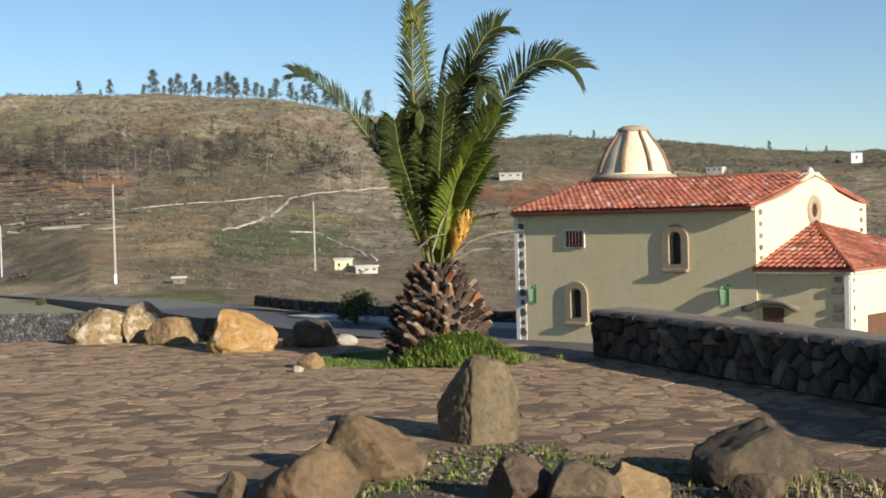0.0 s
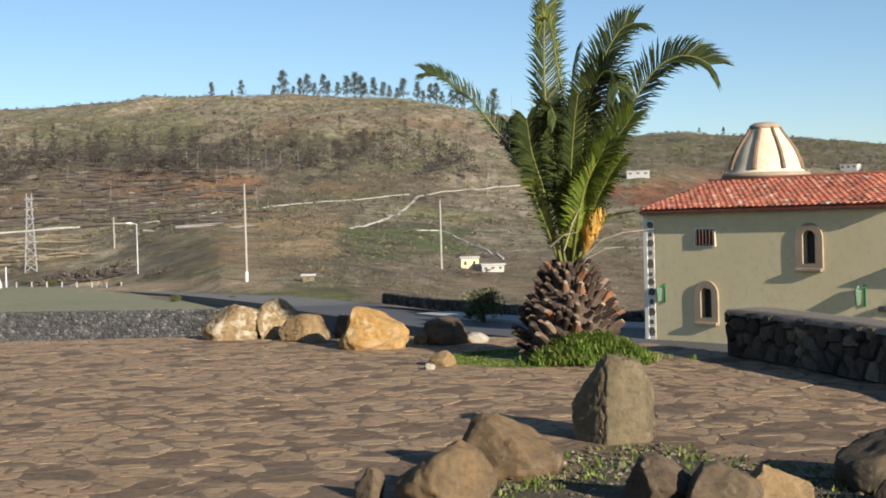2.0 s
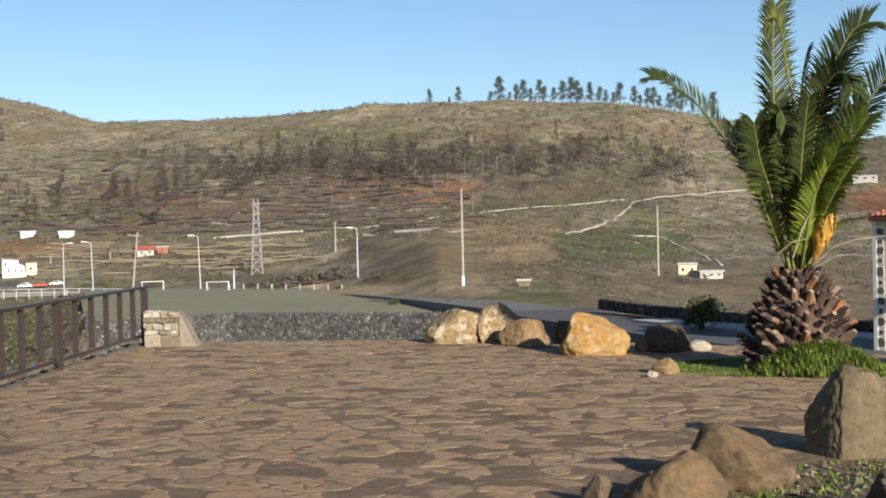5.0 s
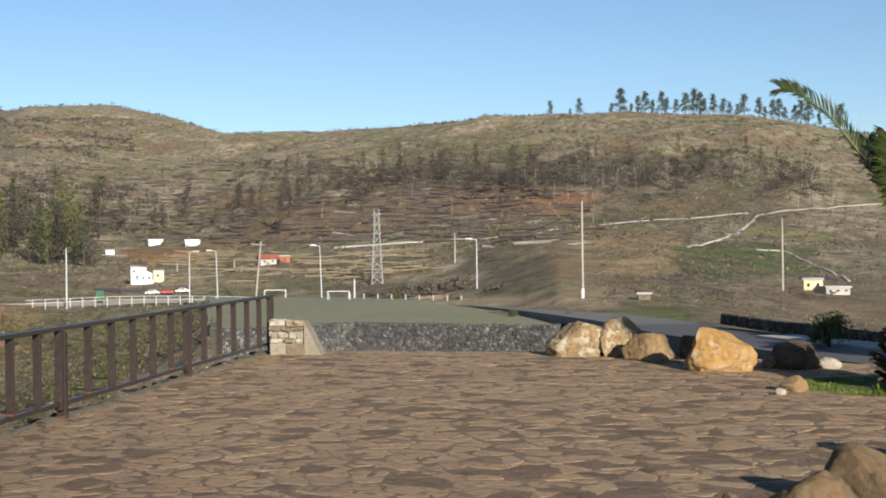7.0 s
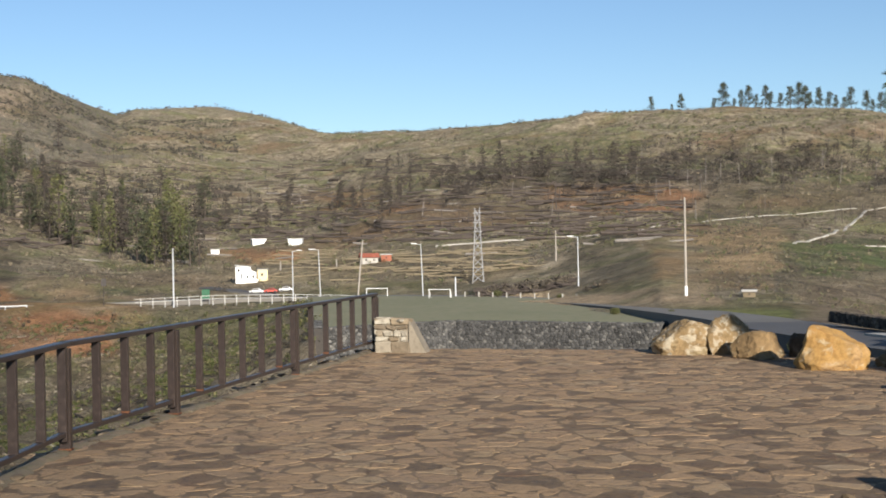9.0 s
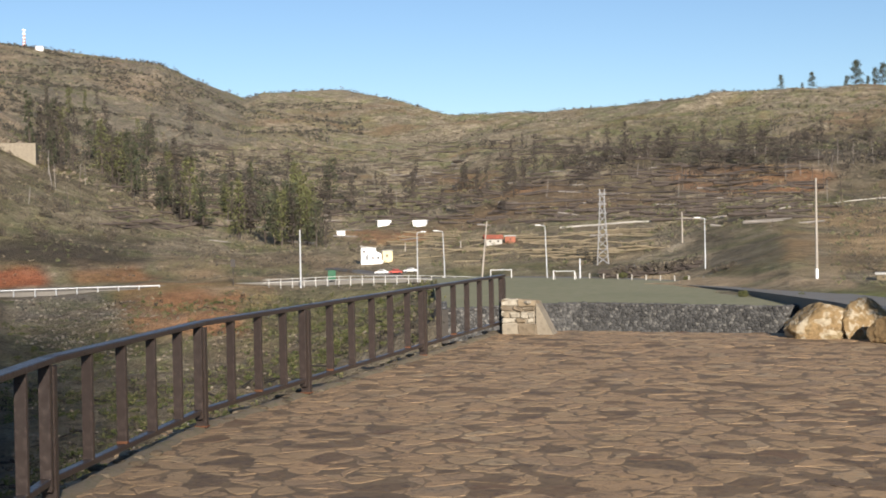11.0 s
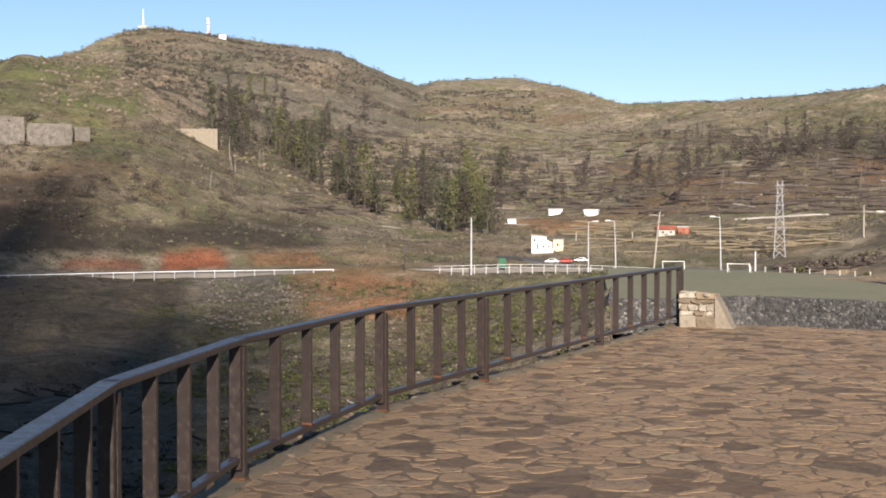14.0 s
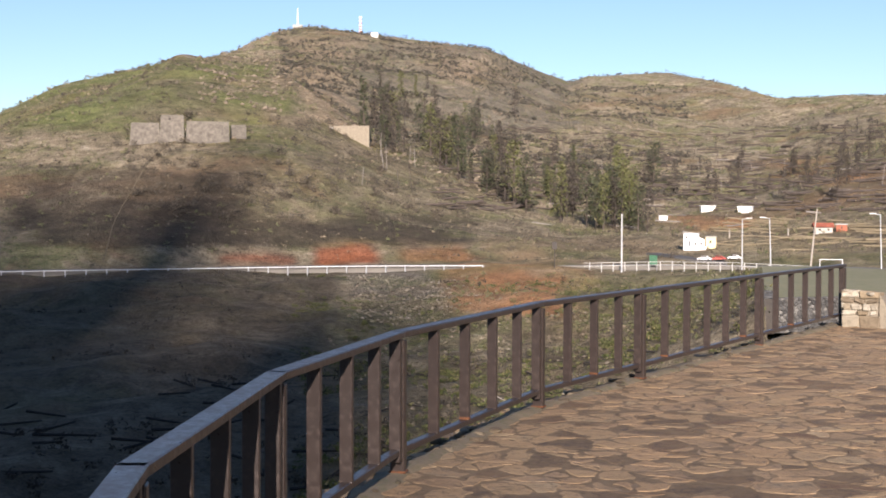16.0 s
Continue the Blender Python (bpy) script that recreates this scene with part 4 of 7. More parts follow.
TILE = [(0.0, (0.15, 0.070, 0.050)), (0.15, (0.26, 0.090, 0.058)), (0.5, (0.36, 0.112, 0.068)), (0.85, (0.41, 0.155, 0.088)), (0.96, (0.36, 0.19, 0.13)), (0.99, (0.40, 0.31, 0.24)), (1.0, (0.42, 0.33, 0.26))]
M["tile"] = stone_material("barrel_tile", TILE, False, fine=9.0, bump_d=0.01)
M["rib_stone"] = surface("brown_rib_stone", (0.17, 0.11, 0.07), (0.24, 0.16, 0.10), (0.12, 0.08, 0.05), 2.0, 12.0, 0.9)
M["dome"] = surface("dome_plaster", (0.55, 0.47, 0.31), (0.66, 0.59, 0.42), (0.46, 0.38, 0.24), 0.5, 4.0, 0.9, bump_s=0.15)
M["green_glass"] = surface("green_lantern_glass", (0.12, 0.20, 0.12), (0.18, 0.26, 0.17), (0.06, 0.12, 0.07), 3.0, 9.0, 0.25, spec=0.5)
church()


# ---- flagstones, by cells round scattered centres ----
def inside(p, poly):
    x, y = p
    hit = False
    for (x0, y0), (x1, y1) in zip(poly, poly[1:] + poly[:1]):
        if (y0 > y) != (y1 > y) and x < (x1 - x0) * (y - y0) / (y1 - y0) + x0:
            hit = not hit
    return hit


def clip(poly, a, b, c):
    """Keep the side a x + b y <= c."""
    out = []
    for (x0, y0), (x1, y1) in zip(poly, poly[1:] + poly[:1]):
        d0, d1 = a * x0 + b * y0 - c, a * x1 + b * y1 - c
        if d0 <= 0:
            out.append((x0, y0))
        if d0 * d1 < 0:
            t = d0 / (d0 - d1)
            out.append((x0 + (x1 - x0) * t, y0 + (y1 - y0) * t))
    return out


def cells(centres, reach, keep=None):
    """The cell of each centre: all that lies nearer to it than to the others."""
    pts = np.array(centres)
    out = []
    for i, (x, y) in enumerate(centres):
        if keep and not keep((x, y)):
            continue
        d = np.hypot(pts[:, 0] - x, pts[:, 1] - y)
        poly = [(x - reach, y - reach), (x + reach, y - reach), (x + reach, y + reach), (x - reach, y + reach)]
        for j in np.argsort(d)[1:24]:
            if d[j] > 2 * reach:
                break
            nx, ny = pts[j, 0] - x, pts[j, 1] - y
            poly = clip(poly, nx, ny, nx * (x + pts[j, 0]) / 2 + ny * (y + pts[j, 1]) / 2)
            if len(poly) < 3:
                break
        if len(poly) >= 3:
            out.append(((x, y), poly))
    return out


def warp(x, y):
    """Bends straight joints into wandering ones."""
    return x + 0.12 * noise.noise(Vector((x * 3.1, y * 3.1, 0))) + 0.055 * noise.noise(Vector((x * 10, y * 10, 3))), y + 0.11 * noise.noise(Vector((x * 3.1, y * 3.1, 7))) + 0.055 * noise.noise(Vector((x * 10, y * 10, 11)))


def slab_geometry(poly, centre, joint, z, rnd):
    """Vertices and faces of one stone with a ragged outline and a worn rim, about its centre."""
    cx, cy = centre
    out = []
    m = len(poly)
    poly = [(p[0] + (q[0] - p[0]) * k, p[1] + (q[1] - p[1]) * k) for p, q in zip(poly, poly[1:] + poly[:1]) for k in (0.2, 0.8)]
    m = len(poly)
    for i in range(m):
        (x0, y0), (x1, y1) = poly[i], poly[(i + 1) % m]
        k = max(1, round(math.hypot(x1 - x0, y1 - y0) / 0.055))
        for q in range(k):
            out.append((x0 + (x1 - x0) * q / k, y0 + (y1 - y0) * q / k))
    rim, top = [], []
    tx, ty = rnd.gauss(0, 0.007), rnd.gauss(0, 0.007)
    for x, y in out:
        dx, dy = x - cx, y - cy
        l = max(math.hypot(dx, dy), 1e-4)
        gap = 0.002 + joint * max(0.0, noise.noise(Vector((x * 4, y * 4, 2))) + 0.25)
        k0, k1 = max(0.4, (l - gap) / l), max(0.3, (l - gap - rnd.uniform(0.008, 0.035)) / l)
        wx, wy = warp(cx + dx * k0, cy + dy * k0)
        rim.append((wx - cx, wy - cy, -0.0030))
        wx, wy = warp(cx + dx * k1, cy + dy * k1)
        top.append((wx - cx, wy - cy, z + tx * dx + ty * dy + rnd.uniform(-0.0004, 0.0004)))
    n = len(out)
    faces = [tuple(range(n))]
    for i in range(n):
        j = (i + 1) % n
        faces.append((i, n + i, n + j, j))
    return top + rim, faces


BED = [(-1.5, 6.4), (-1.15, 7.5), (-0.55, 8.35), (0.0, 9.15), (0.55, 9.35), (0.95, 8.95), (1.45, 8.45), (2.3, 8.25), (2.75, 7.3), (2.6, 6.0), (-1.3, 5.8)]
PALM = (-0.08, 15.25)


def on_paving(p):
    x, y = p
    if not inside(p, TERRACE) or inside(p, BED):
        return False
    return ((x + 0.38) / 1.10) ** 2 + ((y - 15.5) / 0.95) ** 2 > 1


def paving():
    rnd = random.Random(11)
    centres = []
    step = 0.25
    y = -9.2
    while y < 20:
        x = -10.8
        while x < 11.2:
            if rnd.random() > 0.10 + 0.5 * max(0.0, noise.noise(Vector((x * 0.9, y * 0.9, 4)))):
                centres.append((x + rnd.uniform(-0.16, 0.16), y + rnd.uniform(-0.15, 0.15)))
            x += step * rnd.choice((0.45, 0.8, 1.2, 1.8)) * rnd.uniform(0.85, 1.2)
        y += step * 0.74
    near, rest = [], {"pave_rest": ([], []), "pave_dark_rest": ([], [])}
    for c, poly in cells(centres, 0.55, on_paving):
        v, f = slab_geometry(poly, c, rnd.choice((0.015, 0.03, 0.05, 0.09)), rnd.uniform(-0.0004, 0.0026), rnd)
        # dark share grows towards the near right, partly standing in for shade
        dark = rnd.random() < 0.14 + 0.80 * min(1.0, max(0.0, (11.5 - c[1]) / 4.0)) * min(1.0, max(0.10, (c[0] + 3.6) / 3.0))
        if 5.6 < c[1] < 11.5 and -8 < c[0] < 3.6 and len(near) < 300:
            near.append((c, v, f, dark))
        else:
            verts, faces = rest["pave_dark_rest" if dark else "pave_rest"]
            k = len(verts)
            verts += [(p[0] + c[0], p[1] + c[1], p[2]) for p in v]
            faces += [tuple(q + k for q in g) for g in f]
    for c, v, f, dark in near:
        me = bpy.data.meshes.new("flagstone")
        me.from_pydata(v, [], f)
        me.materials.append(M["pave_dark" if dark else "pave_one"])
        part("flagstone", me, None, terrace, m=Matrix.Translation((c[0], c[1], 0)))
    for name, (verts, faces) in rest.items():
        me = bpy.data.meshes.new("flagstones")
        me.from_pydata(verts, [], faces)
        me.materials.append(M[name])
        tagged(part("flagstones", me, None, terrace), kind="stuff")


# ---- stone walls built of cells on their face ----
def stone_wall(name, line, height, thick, mats, size, z0=0.0, singles=300, label="", seed=3, bulge=0.05, cap=True, core_mat="wall_core", coping=None, squat=1.0):
    """A wall along a plan line with every stone on its visible side; line runs with the visible side on its right."""
    rnd = random.Random(seed)
    pts = [Vector((*p, 0)) for p in line]
    lens = [(b - a).length for a, b in zip(pts, pts[1:])]
    total = sum(lens)
    core = thing(name, None, label, "wall", kind="structure")

    def at(s):
        for a, b, l in zip(pts, pts[1:], lens):
            if s <= l or b is pts[-1]:
                d = (b - a).normalized()
                return a + d * s, d, Vector((d.y, -d.x, 0))
            s -= l

    bm = bmesh.new()
    for a, b in zip(pts, pts[1:]):
        d = (b - a).normalized()
        nrm = Vector((d.y, -d.x, 0))
        mid = (a + b) / 2 - nrm * (thick / 2 + 0.03)
        add_box(bm, ((b - a).length + 0.05, thick, height - 0.02), Matrix.Translation((mid.x, mid.y, z0 + height / 2 - 0.01)) @ Matrix.Rotation(math.atan2(d.y, d.x), 4, "Z"))
    part("core", bm, M[core_mat], core)
    if coping:
        bm = bmesh.new()
        rows = []
        for k in range(int(total / 0.12) + 1):
            p, d, nrm = at(min(k * 0.12, total))
            row = []
            for u in (0.03, -0.02, -0.14, -0.30, -0.48, -0.62):
                zz = z0 + height + 0.014 * noise.noise(Vector((p.x * 3, p.y * 3, u * 6))) + (-0.05 if u in (0.03, -0.62) else 0.012)
                row.append(bm.verts.new(p + nrm * (u + 0.03 * noise.noise(Vector((p.x * 4, p.y * 4, 5)))) + Vector((0, 0, zz))))
            rows.append(row)
        for a, b in zip(rows, rows[1:]):
            for k in range(5):
                bm.faces.new((a[k], a[k + 1], b[k + 1], b[k]))
        part("coping", bm, coping, core, "flat grey mortared top", True)
    centres = []
    z = size * 0.3
    while z < height + size:
        s = -size
        while s < total + size:
            centres.append((s + rnd.uniform(-0.3, 0.3) * size, z + rnd.uniform(-0.26, 0.26) * size * squat))
            s += size * rnd.uniform(0.8, 1.75)
        z += size * rnd.uniform(0.62, 0.85) * squat
    verts, faces, count = [], [], 0

    def stone(poly, c, frame_of):
        n = len(poly)
        out = []
        cx, cz = c
        push = rnd.uniform(-0.3, 1.0) * bulge
        rings = ((1.0, -0.035), (0.93, push * 0.55), (0.72, push + 0.015), (0.30, push + bulge * 0.35))
        for k, d in rings:
            for x, y in poly:
                l = max(math.hypot(x - cx, y - cz), 1e-4)
                q = max(0.2, k - 0.007 / l)
                out.append(frame_of(cx + (x - cx) * q + rnd.uniform(-1, 1) * 0.006, cz + (y - cz) * q + rnd.uniform(-1, 1) * 0.006, d + rnd.uniform(-0.006, 0.006)))
        fs = []
        for r in range(len(rings) - 1):
            for i in range(n):
                j = (i + 1) % n
                fs.append((r * n + i, r * n + j, (r + 1) * n + j, (r + 1) * n + i))
        fs.append(tuple(range((len(rings) - 1) * n, len(rings) * n)))
        return out, fs

    def place(out, fs):
        nonlocal count
        if count < singles:
            o = sum(out, Vector()) / len(out)
            me = bpy.data.meshes.new("stone")
            me.from_pydata([tuple(v - o) for v in out], [], fs)
            me.materials.append(mats[0])
            part("stone", me, None, core, m=Matrix.Translation(o))
            count += 1
        else:
            k = len(verts)
            verts.extend(tuple(v) for v in out)
            faces.extend(tuple(q + k for q in f) for f in fs)

    def face_frame(s, h, d):
        p, _, nrm = at(min(max(s, 0), total))
        return p + nrm * d + Vector((0, 0, z0 + h))

    layout = cells(centres, size * 1.3, lambda p: 0 < p[0] < total and 0 < p[1] < height)
    for c, poly in layout:
        poly = clip(clip(clip(clip(poly, 0, 1, height), 0, -1, 0), 1, 0, total), -1, 0, 0)
        if len(poly) > 2:
            place(*stone(poly, c, face_frame))
    if cap:
        tops = []
        s = -size
        while s < total + size:
            u = size * 0.5
            while u < thick + size:
                tops.append((s + rnd.uniform(-0.3, 0.3) * size, u + rnd.uniform(-0.25, 0.25) * size))
                u += size * rnd.uniform(0.9, 1.3)
            s += size * rnd.uniform(0.9, 1.5)

        def top_frame(s, u, d):
            p, _, nrm = at(min(max(s, 0), total))
            return p - nrm * u + Vector((0, 0, z0 + height + d * 0.6))

        for c, poly in cells(tops, size * 1.4, lambda p: 0 < p[0] < total and 0 < p[1] < thick):
            poly = clip(clip(clip(clip(poly, 0, 1, thick), 0, -1, 0), 1, 0, total), -1, 0, 0)
            if len(poly) > 2:
                place(*stone(poly[::-1], c, top_frame))
    if verts:
        me = bpy.data.meshes.new("stones")
        me.from_pydata(verts, [], faces)
        me.materials.append(mats[1])
        tagged(part("stones", me, None, core), kind="stuff")
    return core


M["coping"] = surface("dusty_grey_mortar", (0.165, 0.135, 0.100), (0.22, 0.185, 0.14), (0.11, 0.095, 0.075), 1.2, 12.0, 0.95, kind="World", bump_d=0.03)
M["edge_stone"] = stone_material("edge_rubble", [(0, (0.06, 0.048, 0.034)), (0.6, (0.12, 0.090, 0.058)), (1, (0.21, 0.17, 0.115))], True, fine=20, moss=(0.09, 0.10, 0.03))
kerb()
M["wall_core"] = surface("shadowed_wall_core", (0.05, 0.045, 0.04), (0.07, 0.06, 0.05), (0.03, 0.03, 0.03), 2.0, 14.0, 0.95)
M["pier_top"] = surface("pale_mortar_top", (0.20, 0.17, 0.125), (0.28, 0.24, 0.18), (0.13, 0.11, 0.08), 2.0, 18.0, 0.95)
stone_wall("terrace_wall", [(1.68, 15.25), (2.18, 14.15), (2.90, 12.15), (3.50, 10.7), (3.56, 9.7), (3.50, 8.2)], 0.52, 0.6, (M["lava_one"], M["lava_rest"]), 0.24,
           label="dry-stone wall of dark lava blocks with a flat mortared top", seed=5, cap=False, coping=M["coping"], squat=0.55, bulge=0.05)


def pier():
    """Low pier of roughly squared stones laid in uneven courses."""
    rnd = random.Random(8)
    a, b, c = Vector((-9.66, 18.36, 0)), Vector((-9.455, 17.87, 0)), Vector((-8.94, 17.935, 0))
    d = a + (c - b)
    t = thing("fence_end_pier", None, "short pier of pale roughly squared stones at the end of the railing", "wall", kind="structure")
    mid = (a + b + c + d) / 4
    core = [tuple((mid + (p - mid) * 0.97)[:2]) for p in (a, b, c, d)]
    part("core", add_prism(bmesh.new(), core, -0.3, 0.47), M["pier_top"], t)
    for p, q in ((b, c), (a, b)):
        u = (q - p).normalized()
        turn = Matrix.Rotation(math.atan2(u.y, u.x), 4, "Z")
        z = -0.02
        for h in (0.19, 0.075, 0.10, 0.07, 0.11):
            x = -0.02
            while x < (q - p).length - 0.04:
                w = min(rnd.uniform(1.0, 2.6) * max(h, 0.09), (q - p).length + 0.02 - x)
                bm = box((w - 0.012, 0.16 + rnd.uniform(0, 0.03), h - 0.012), bevel=0.014)
                for v in bm.verts:
                    v.co += 0.034 * noise.noise_vector(v.co * 9 + Vector((x * 30, z * 30, p.x)))
                m = Matrix.Translation(p + u * (x + w / 2) + Vector((0, 0, z + h / 2))) @ turn @ Matrix.Translation((0, 0.06, 0)) @ Matrix.Rotation(rnd.uniform(-0.11, 0.11), 4, "Y")
                part("stone", bm, M["pale_one"], t, m=m)
                x += w
            z += h
    for k in range(9):
        p = mid + Vector((rnd.uniform(-0.22, 0.22), rnd.uniform(-0.22, 0.22), 0.49))
        part("stone", box((rnd.uniform(0.12, 0.24), rnd.uniform(0.1, 0.18), 0.05), bevel=0.015), M["pale_one"], t, m=Matrix.Translation(p) @ Matrix.Rotation(rnd.uniform(0, 3.1), 4, "Z"))


pier()
buttress = add_prism(bmesh.new(), [(0, 0), (0.26, 0), (0, 0.50)], -0.36, 0)
tagged(part("pier_buttress", buttress, M["pier_top"], m=Matrix.Translation((-8.935, 17.94, 0)) @ Matrix.Rotation(radians(14), 4, "Z") @ Matrix.Rotation(radians(90), 4, "X")), "sloping pale mortar buttress beside the pier", "buttress", kind="structure")


def polar(b, r):
    return (-math.sin(radians(b)) * r, math.cos(radians(b)) * r)


stone_wall("field_wall", [polar(30.0, 112.0), polar(30.0, 101.0), polar(27.5, 103.6), polar(24.0, 107.6), polar(15.2, 100.6), polar(14.4, 104.0), polar(13.9, 110)], 2.6, 0.7, (M["basalt_one"], M["basalt_rest"]), 0.27,
           z0=-7.1, label="grey basalt retaining wall below the sports field", seed=9, bulge=0.08)
stone_wall("roadside_wall", [polar(8.2, 80), polar(5.5, 71), polar(2, 63.5), polar(-1, 60), polar(-5, 58), polar(-14, 57)], 0.62, 0.5, (M["lava_one"], M["lava_rest"]), 0.30,
           z0=-3.2, label="low dark stone wall along the outer side of the road", seed=10, bulge=0.05)


# ---- boulders ----
def rock_mat(name, c1, c2, c3, lichen, blotch=0.0):
    m, nt, b = node_mat(name, 0.9, 0, 0.25)
    v = coords(nt, "Object")
    big = noise_tex(nt, v, 2.2, 5, 0.6, 0.6)
    fine = noise_tex(nt, v, 16, 8, 0.75)
    c1, c2, c3, lichen = (tuple(0.87 * q for q in c) for c in (c1, c2, c3, lichen))
    col = ramp(nt, big, [(0.30, c1), (0.5, c2), (0.68, c3)])
    col = mix(nt, 1.0, col, ramp(nt, fine, [(0.28, grey(0.55)), (0.5, grey(1.0)), (0.75, grey(1.25))]), "MULTIPLY")
    spots = noise_tex(nt, v, 6.0, 7, 0.7, 0.5)
    col = mix(nt, ramp(nt, spots, [(0.60 - blotch, grey(0)), (0.66 - blotch * 0.8, grey(0.75))]), col, lichen)
    nt.links.new(col, b.inputs["Base Color"])
    mid = noise_tex(nt, v, 5.0, 8, 0.7)
    bump(nt, b, mix(nt, 0.5, mid, fine), 0.8, 0.05)
    return m


M["rock_orange"] = rock_mat("orange_rock", (0.36, 0.195, 0.062), (0.45, 0.265, 0.085), (0.40, 0.265, 0.135), (0.52, 0.41, 0.25), 0.04)
M["rock_tan"] = rock_mat("tan_rock", (0.19, 0.125, 0.060), (0.29, 0.190, 0.088), (0.34, 0.255, 0.145), (0.42, 0.35, 0.23))
M["rock_lichen"] = rock_mat("lichened_rock", (0.20, 0.135, 0.060), (0.30, 0.205, 0.100), (0.27, 0.215, 0.120), (0.52, 0.46, 0.34), 0.10)
M["rock_pale"] = rock_mat("pale_rock", (0.32, 0.28, 0.21), (0.42, 0.37, 0.29), (0.38, 0.31, 0.22), (0.52, 0.48, 0.40))
M["rock_warm"] = rock_mat("warm_buff_rock", (0.115, 0.080, 0.043), (0.175, 0.118, 0.062), (0.25, 0.150, 0.068), (0.21, 0.17, 0.11))
M["rock_slab"] = rock_mat("olive_grey_rock", (0.125, 0.096, 0.054), (0.180, 0.140, 0.080), (0.225, 0.172, 0.10), (0.27, 0.22, 0.145))
M["rock_buff"] = rock_mat("buff_brown_rock", (0.095, 0.070, 0.044), (0.150, 0.108, 0.065), (0.19, 0.13, 0.070), (0.22, 0.175, 0.115))
M["rock_ochre"] = rock_mat("brown_rock_with_ochre", (0.058, 0.046, 0.031), (0.090, 0.070, 0.045), (0.145, 0.095, 0.045), (0.14, 0.115, 0.08))
M["rock_brown"] = rock_mat("dark_brown_rock", (0.070, 0.050, 0.033), (0.12, 0.085, 0.052), (0.18, 0.13, 0.085), (0.22, 0.18, 0.12))


def boulder(x, y, w, d, h, turn, seed, mat, label, tip=0.0, flats=6, taper=0.06, rough=1.0, cuts=(), lump=0.45, group="boulders on the terrace"):
    rnd = random.Random(seed)
    bm = bmesh.new()
    bmesh.ops.create_icosphere(bm, subdivisions=5, radius=1.0)
    planes = []
    for _ in range(flats):
        n = Vector((rnd.gauss(0, 1), rnd.gauss(0, 1), rnd.gauss(0.2, 0.8))).normalized()
        planes.append((n, rnd.uniform(0.60, 0.86)))
    planes += [(Vector(n).normalized(), k) for n, k in cuts]
    off = Vector((seed * 3.7, seed * 1.3, seed * 7.1))
    for v in bm.verts:
        p = v.co.normalized()
        for n, k in planes:
            e = p.dot(n) - k
            if e > 0:
                p -= n * e * 0.95
        q = 1 + lump * (0.18 * noise.noise(p * 1.1 + off) + 0.12 * noise.noise(p * 2.7 + off)) + 0.035 * noise.ridged_multi_fractal(p * 3.2 + off, 1.0, 2.1, 4, 1.0, 2.0)
        q += 0.022 * rough * noise.noise(p * 8 + off) + 0.012 * rough * noise.noise(p * 21 + off)
        q -= 0.030 * rough * max(0.0, 1 - abs(noise.noise(p * 1.9 + off * 2)) * 16)
        p = p * q
        p.x, p.y = p.x * (1 - taper * p.z), p.y * (1 - taper * p.z)
        p.x += tip * max(p.z, 0)
        v.co = Vector((p.x * w / 2, p.y * d / 2, p.z * h * 0.62))
    lo, hi = min(v.co.z for v in bm.verts), max(v.co.z for v in bm.verts)
    kx = w / (max(v.co.x for v in bm.verts) - min(v.co.x for v in bm.verts))
    ky = d / (max(v.co.y for v in bm.verts) - min(v.co.y for v in bm.verts))
    for v in bm.verts:
        v.co.x, v.co.y = v.co.x * kx, v.co.y * ky
        v.co.z = (v.co.z - lo) / (hi - lo) * h * 1.34 - h * 0.34
    ob = part("boulder", bm, mat, smooth=True, m=pose(x, y, 0, 0, 0, turn))
    return tagged(ob, label, "boulder", group)


TAN_B = "weathered tan boulder with pale lichen on the terrace edge"
boulder(-4.92, 18.75, 0.98, 0.72, 0.50, 20, 1, M["rock_lichen"], TAN_B, rough=2.4, flats=7, cuts=(((-0.7, -0.2, 0.7), 0.62),))
boulder(-4.36, 18.85, 0.76, 0.66, 0.58, 70, 2, M["rock_lichen"], "tall tan boulder blotched with pale lichen", tip=0.12, rough=2.4, flats=7, cuts=(((0.2, 0.8, 0.6), 0.6),))
boulder(-3.76, 18.2, 0.74, 0.6, 0.38, 10, 3, M["rock_tan"], "squat tan boulder with an orange side", rough=1.8, flats=6, cuts=(((-0.7, -0.7, 0.2), 0.55), ((0.9, -0.3, 0.2), 0.62)))
boulder(-3.22, 18.6, 0.42, 0.3, 0.33, 10, 31, M["rock_brown"], "small dark brown boulder between larger ones")
boulder(-2.62, 16.98, 0.92, 0.72, 0.54, -8, 4, M["rock_orange"], "large ochre-orange boulder with a ridged top", tip=-0.16, taper=0.20, flats=2, rough=1.3,
        lump=0.7, cuts=(((0.45, -0.1, 0.9), 0.62), ((-0.9, -0.25, 0.35), 0.80), ((0.1, -1, 0.45), 0.64)))
boulder(-1.72, 17.4, 0.58, 0.6, 0.35, 30, 5, M["rock_brown"], "dark brown boulder beside the palm", flats=8)
boulder(-2.02, 17.35, 0.26, 0.24, 0.16, 30, 51, M["rock_lichen"], "small lichen-grey stone beside a dark boulder")
boulder(-1.33, 17.45, 0.34, 0.26, 0.14, 0, 6, M["rock_pale"], "small pale boulder beside the palm")
boulder(-1.50, 14.72, 0.32, 0.24, 0.17, 15, 7, M["rock_tan"], "small tan stone at the edge of the grass", flats=8)
boulder(-1.62, 14.35, 0.13, 0.10, 0.07, 15, 71, M["rock_pale"], "fist-sized pale stone on the flagstones")
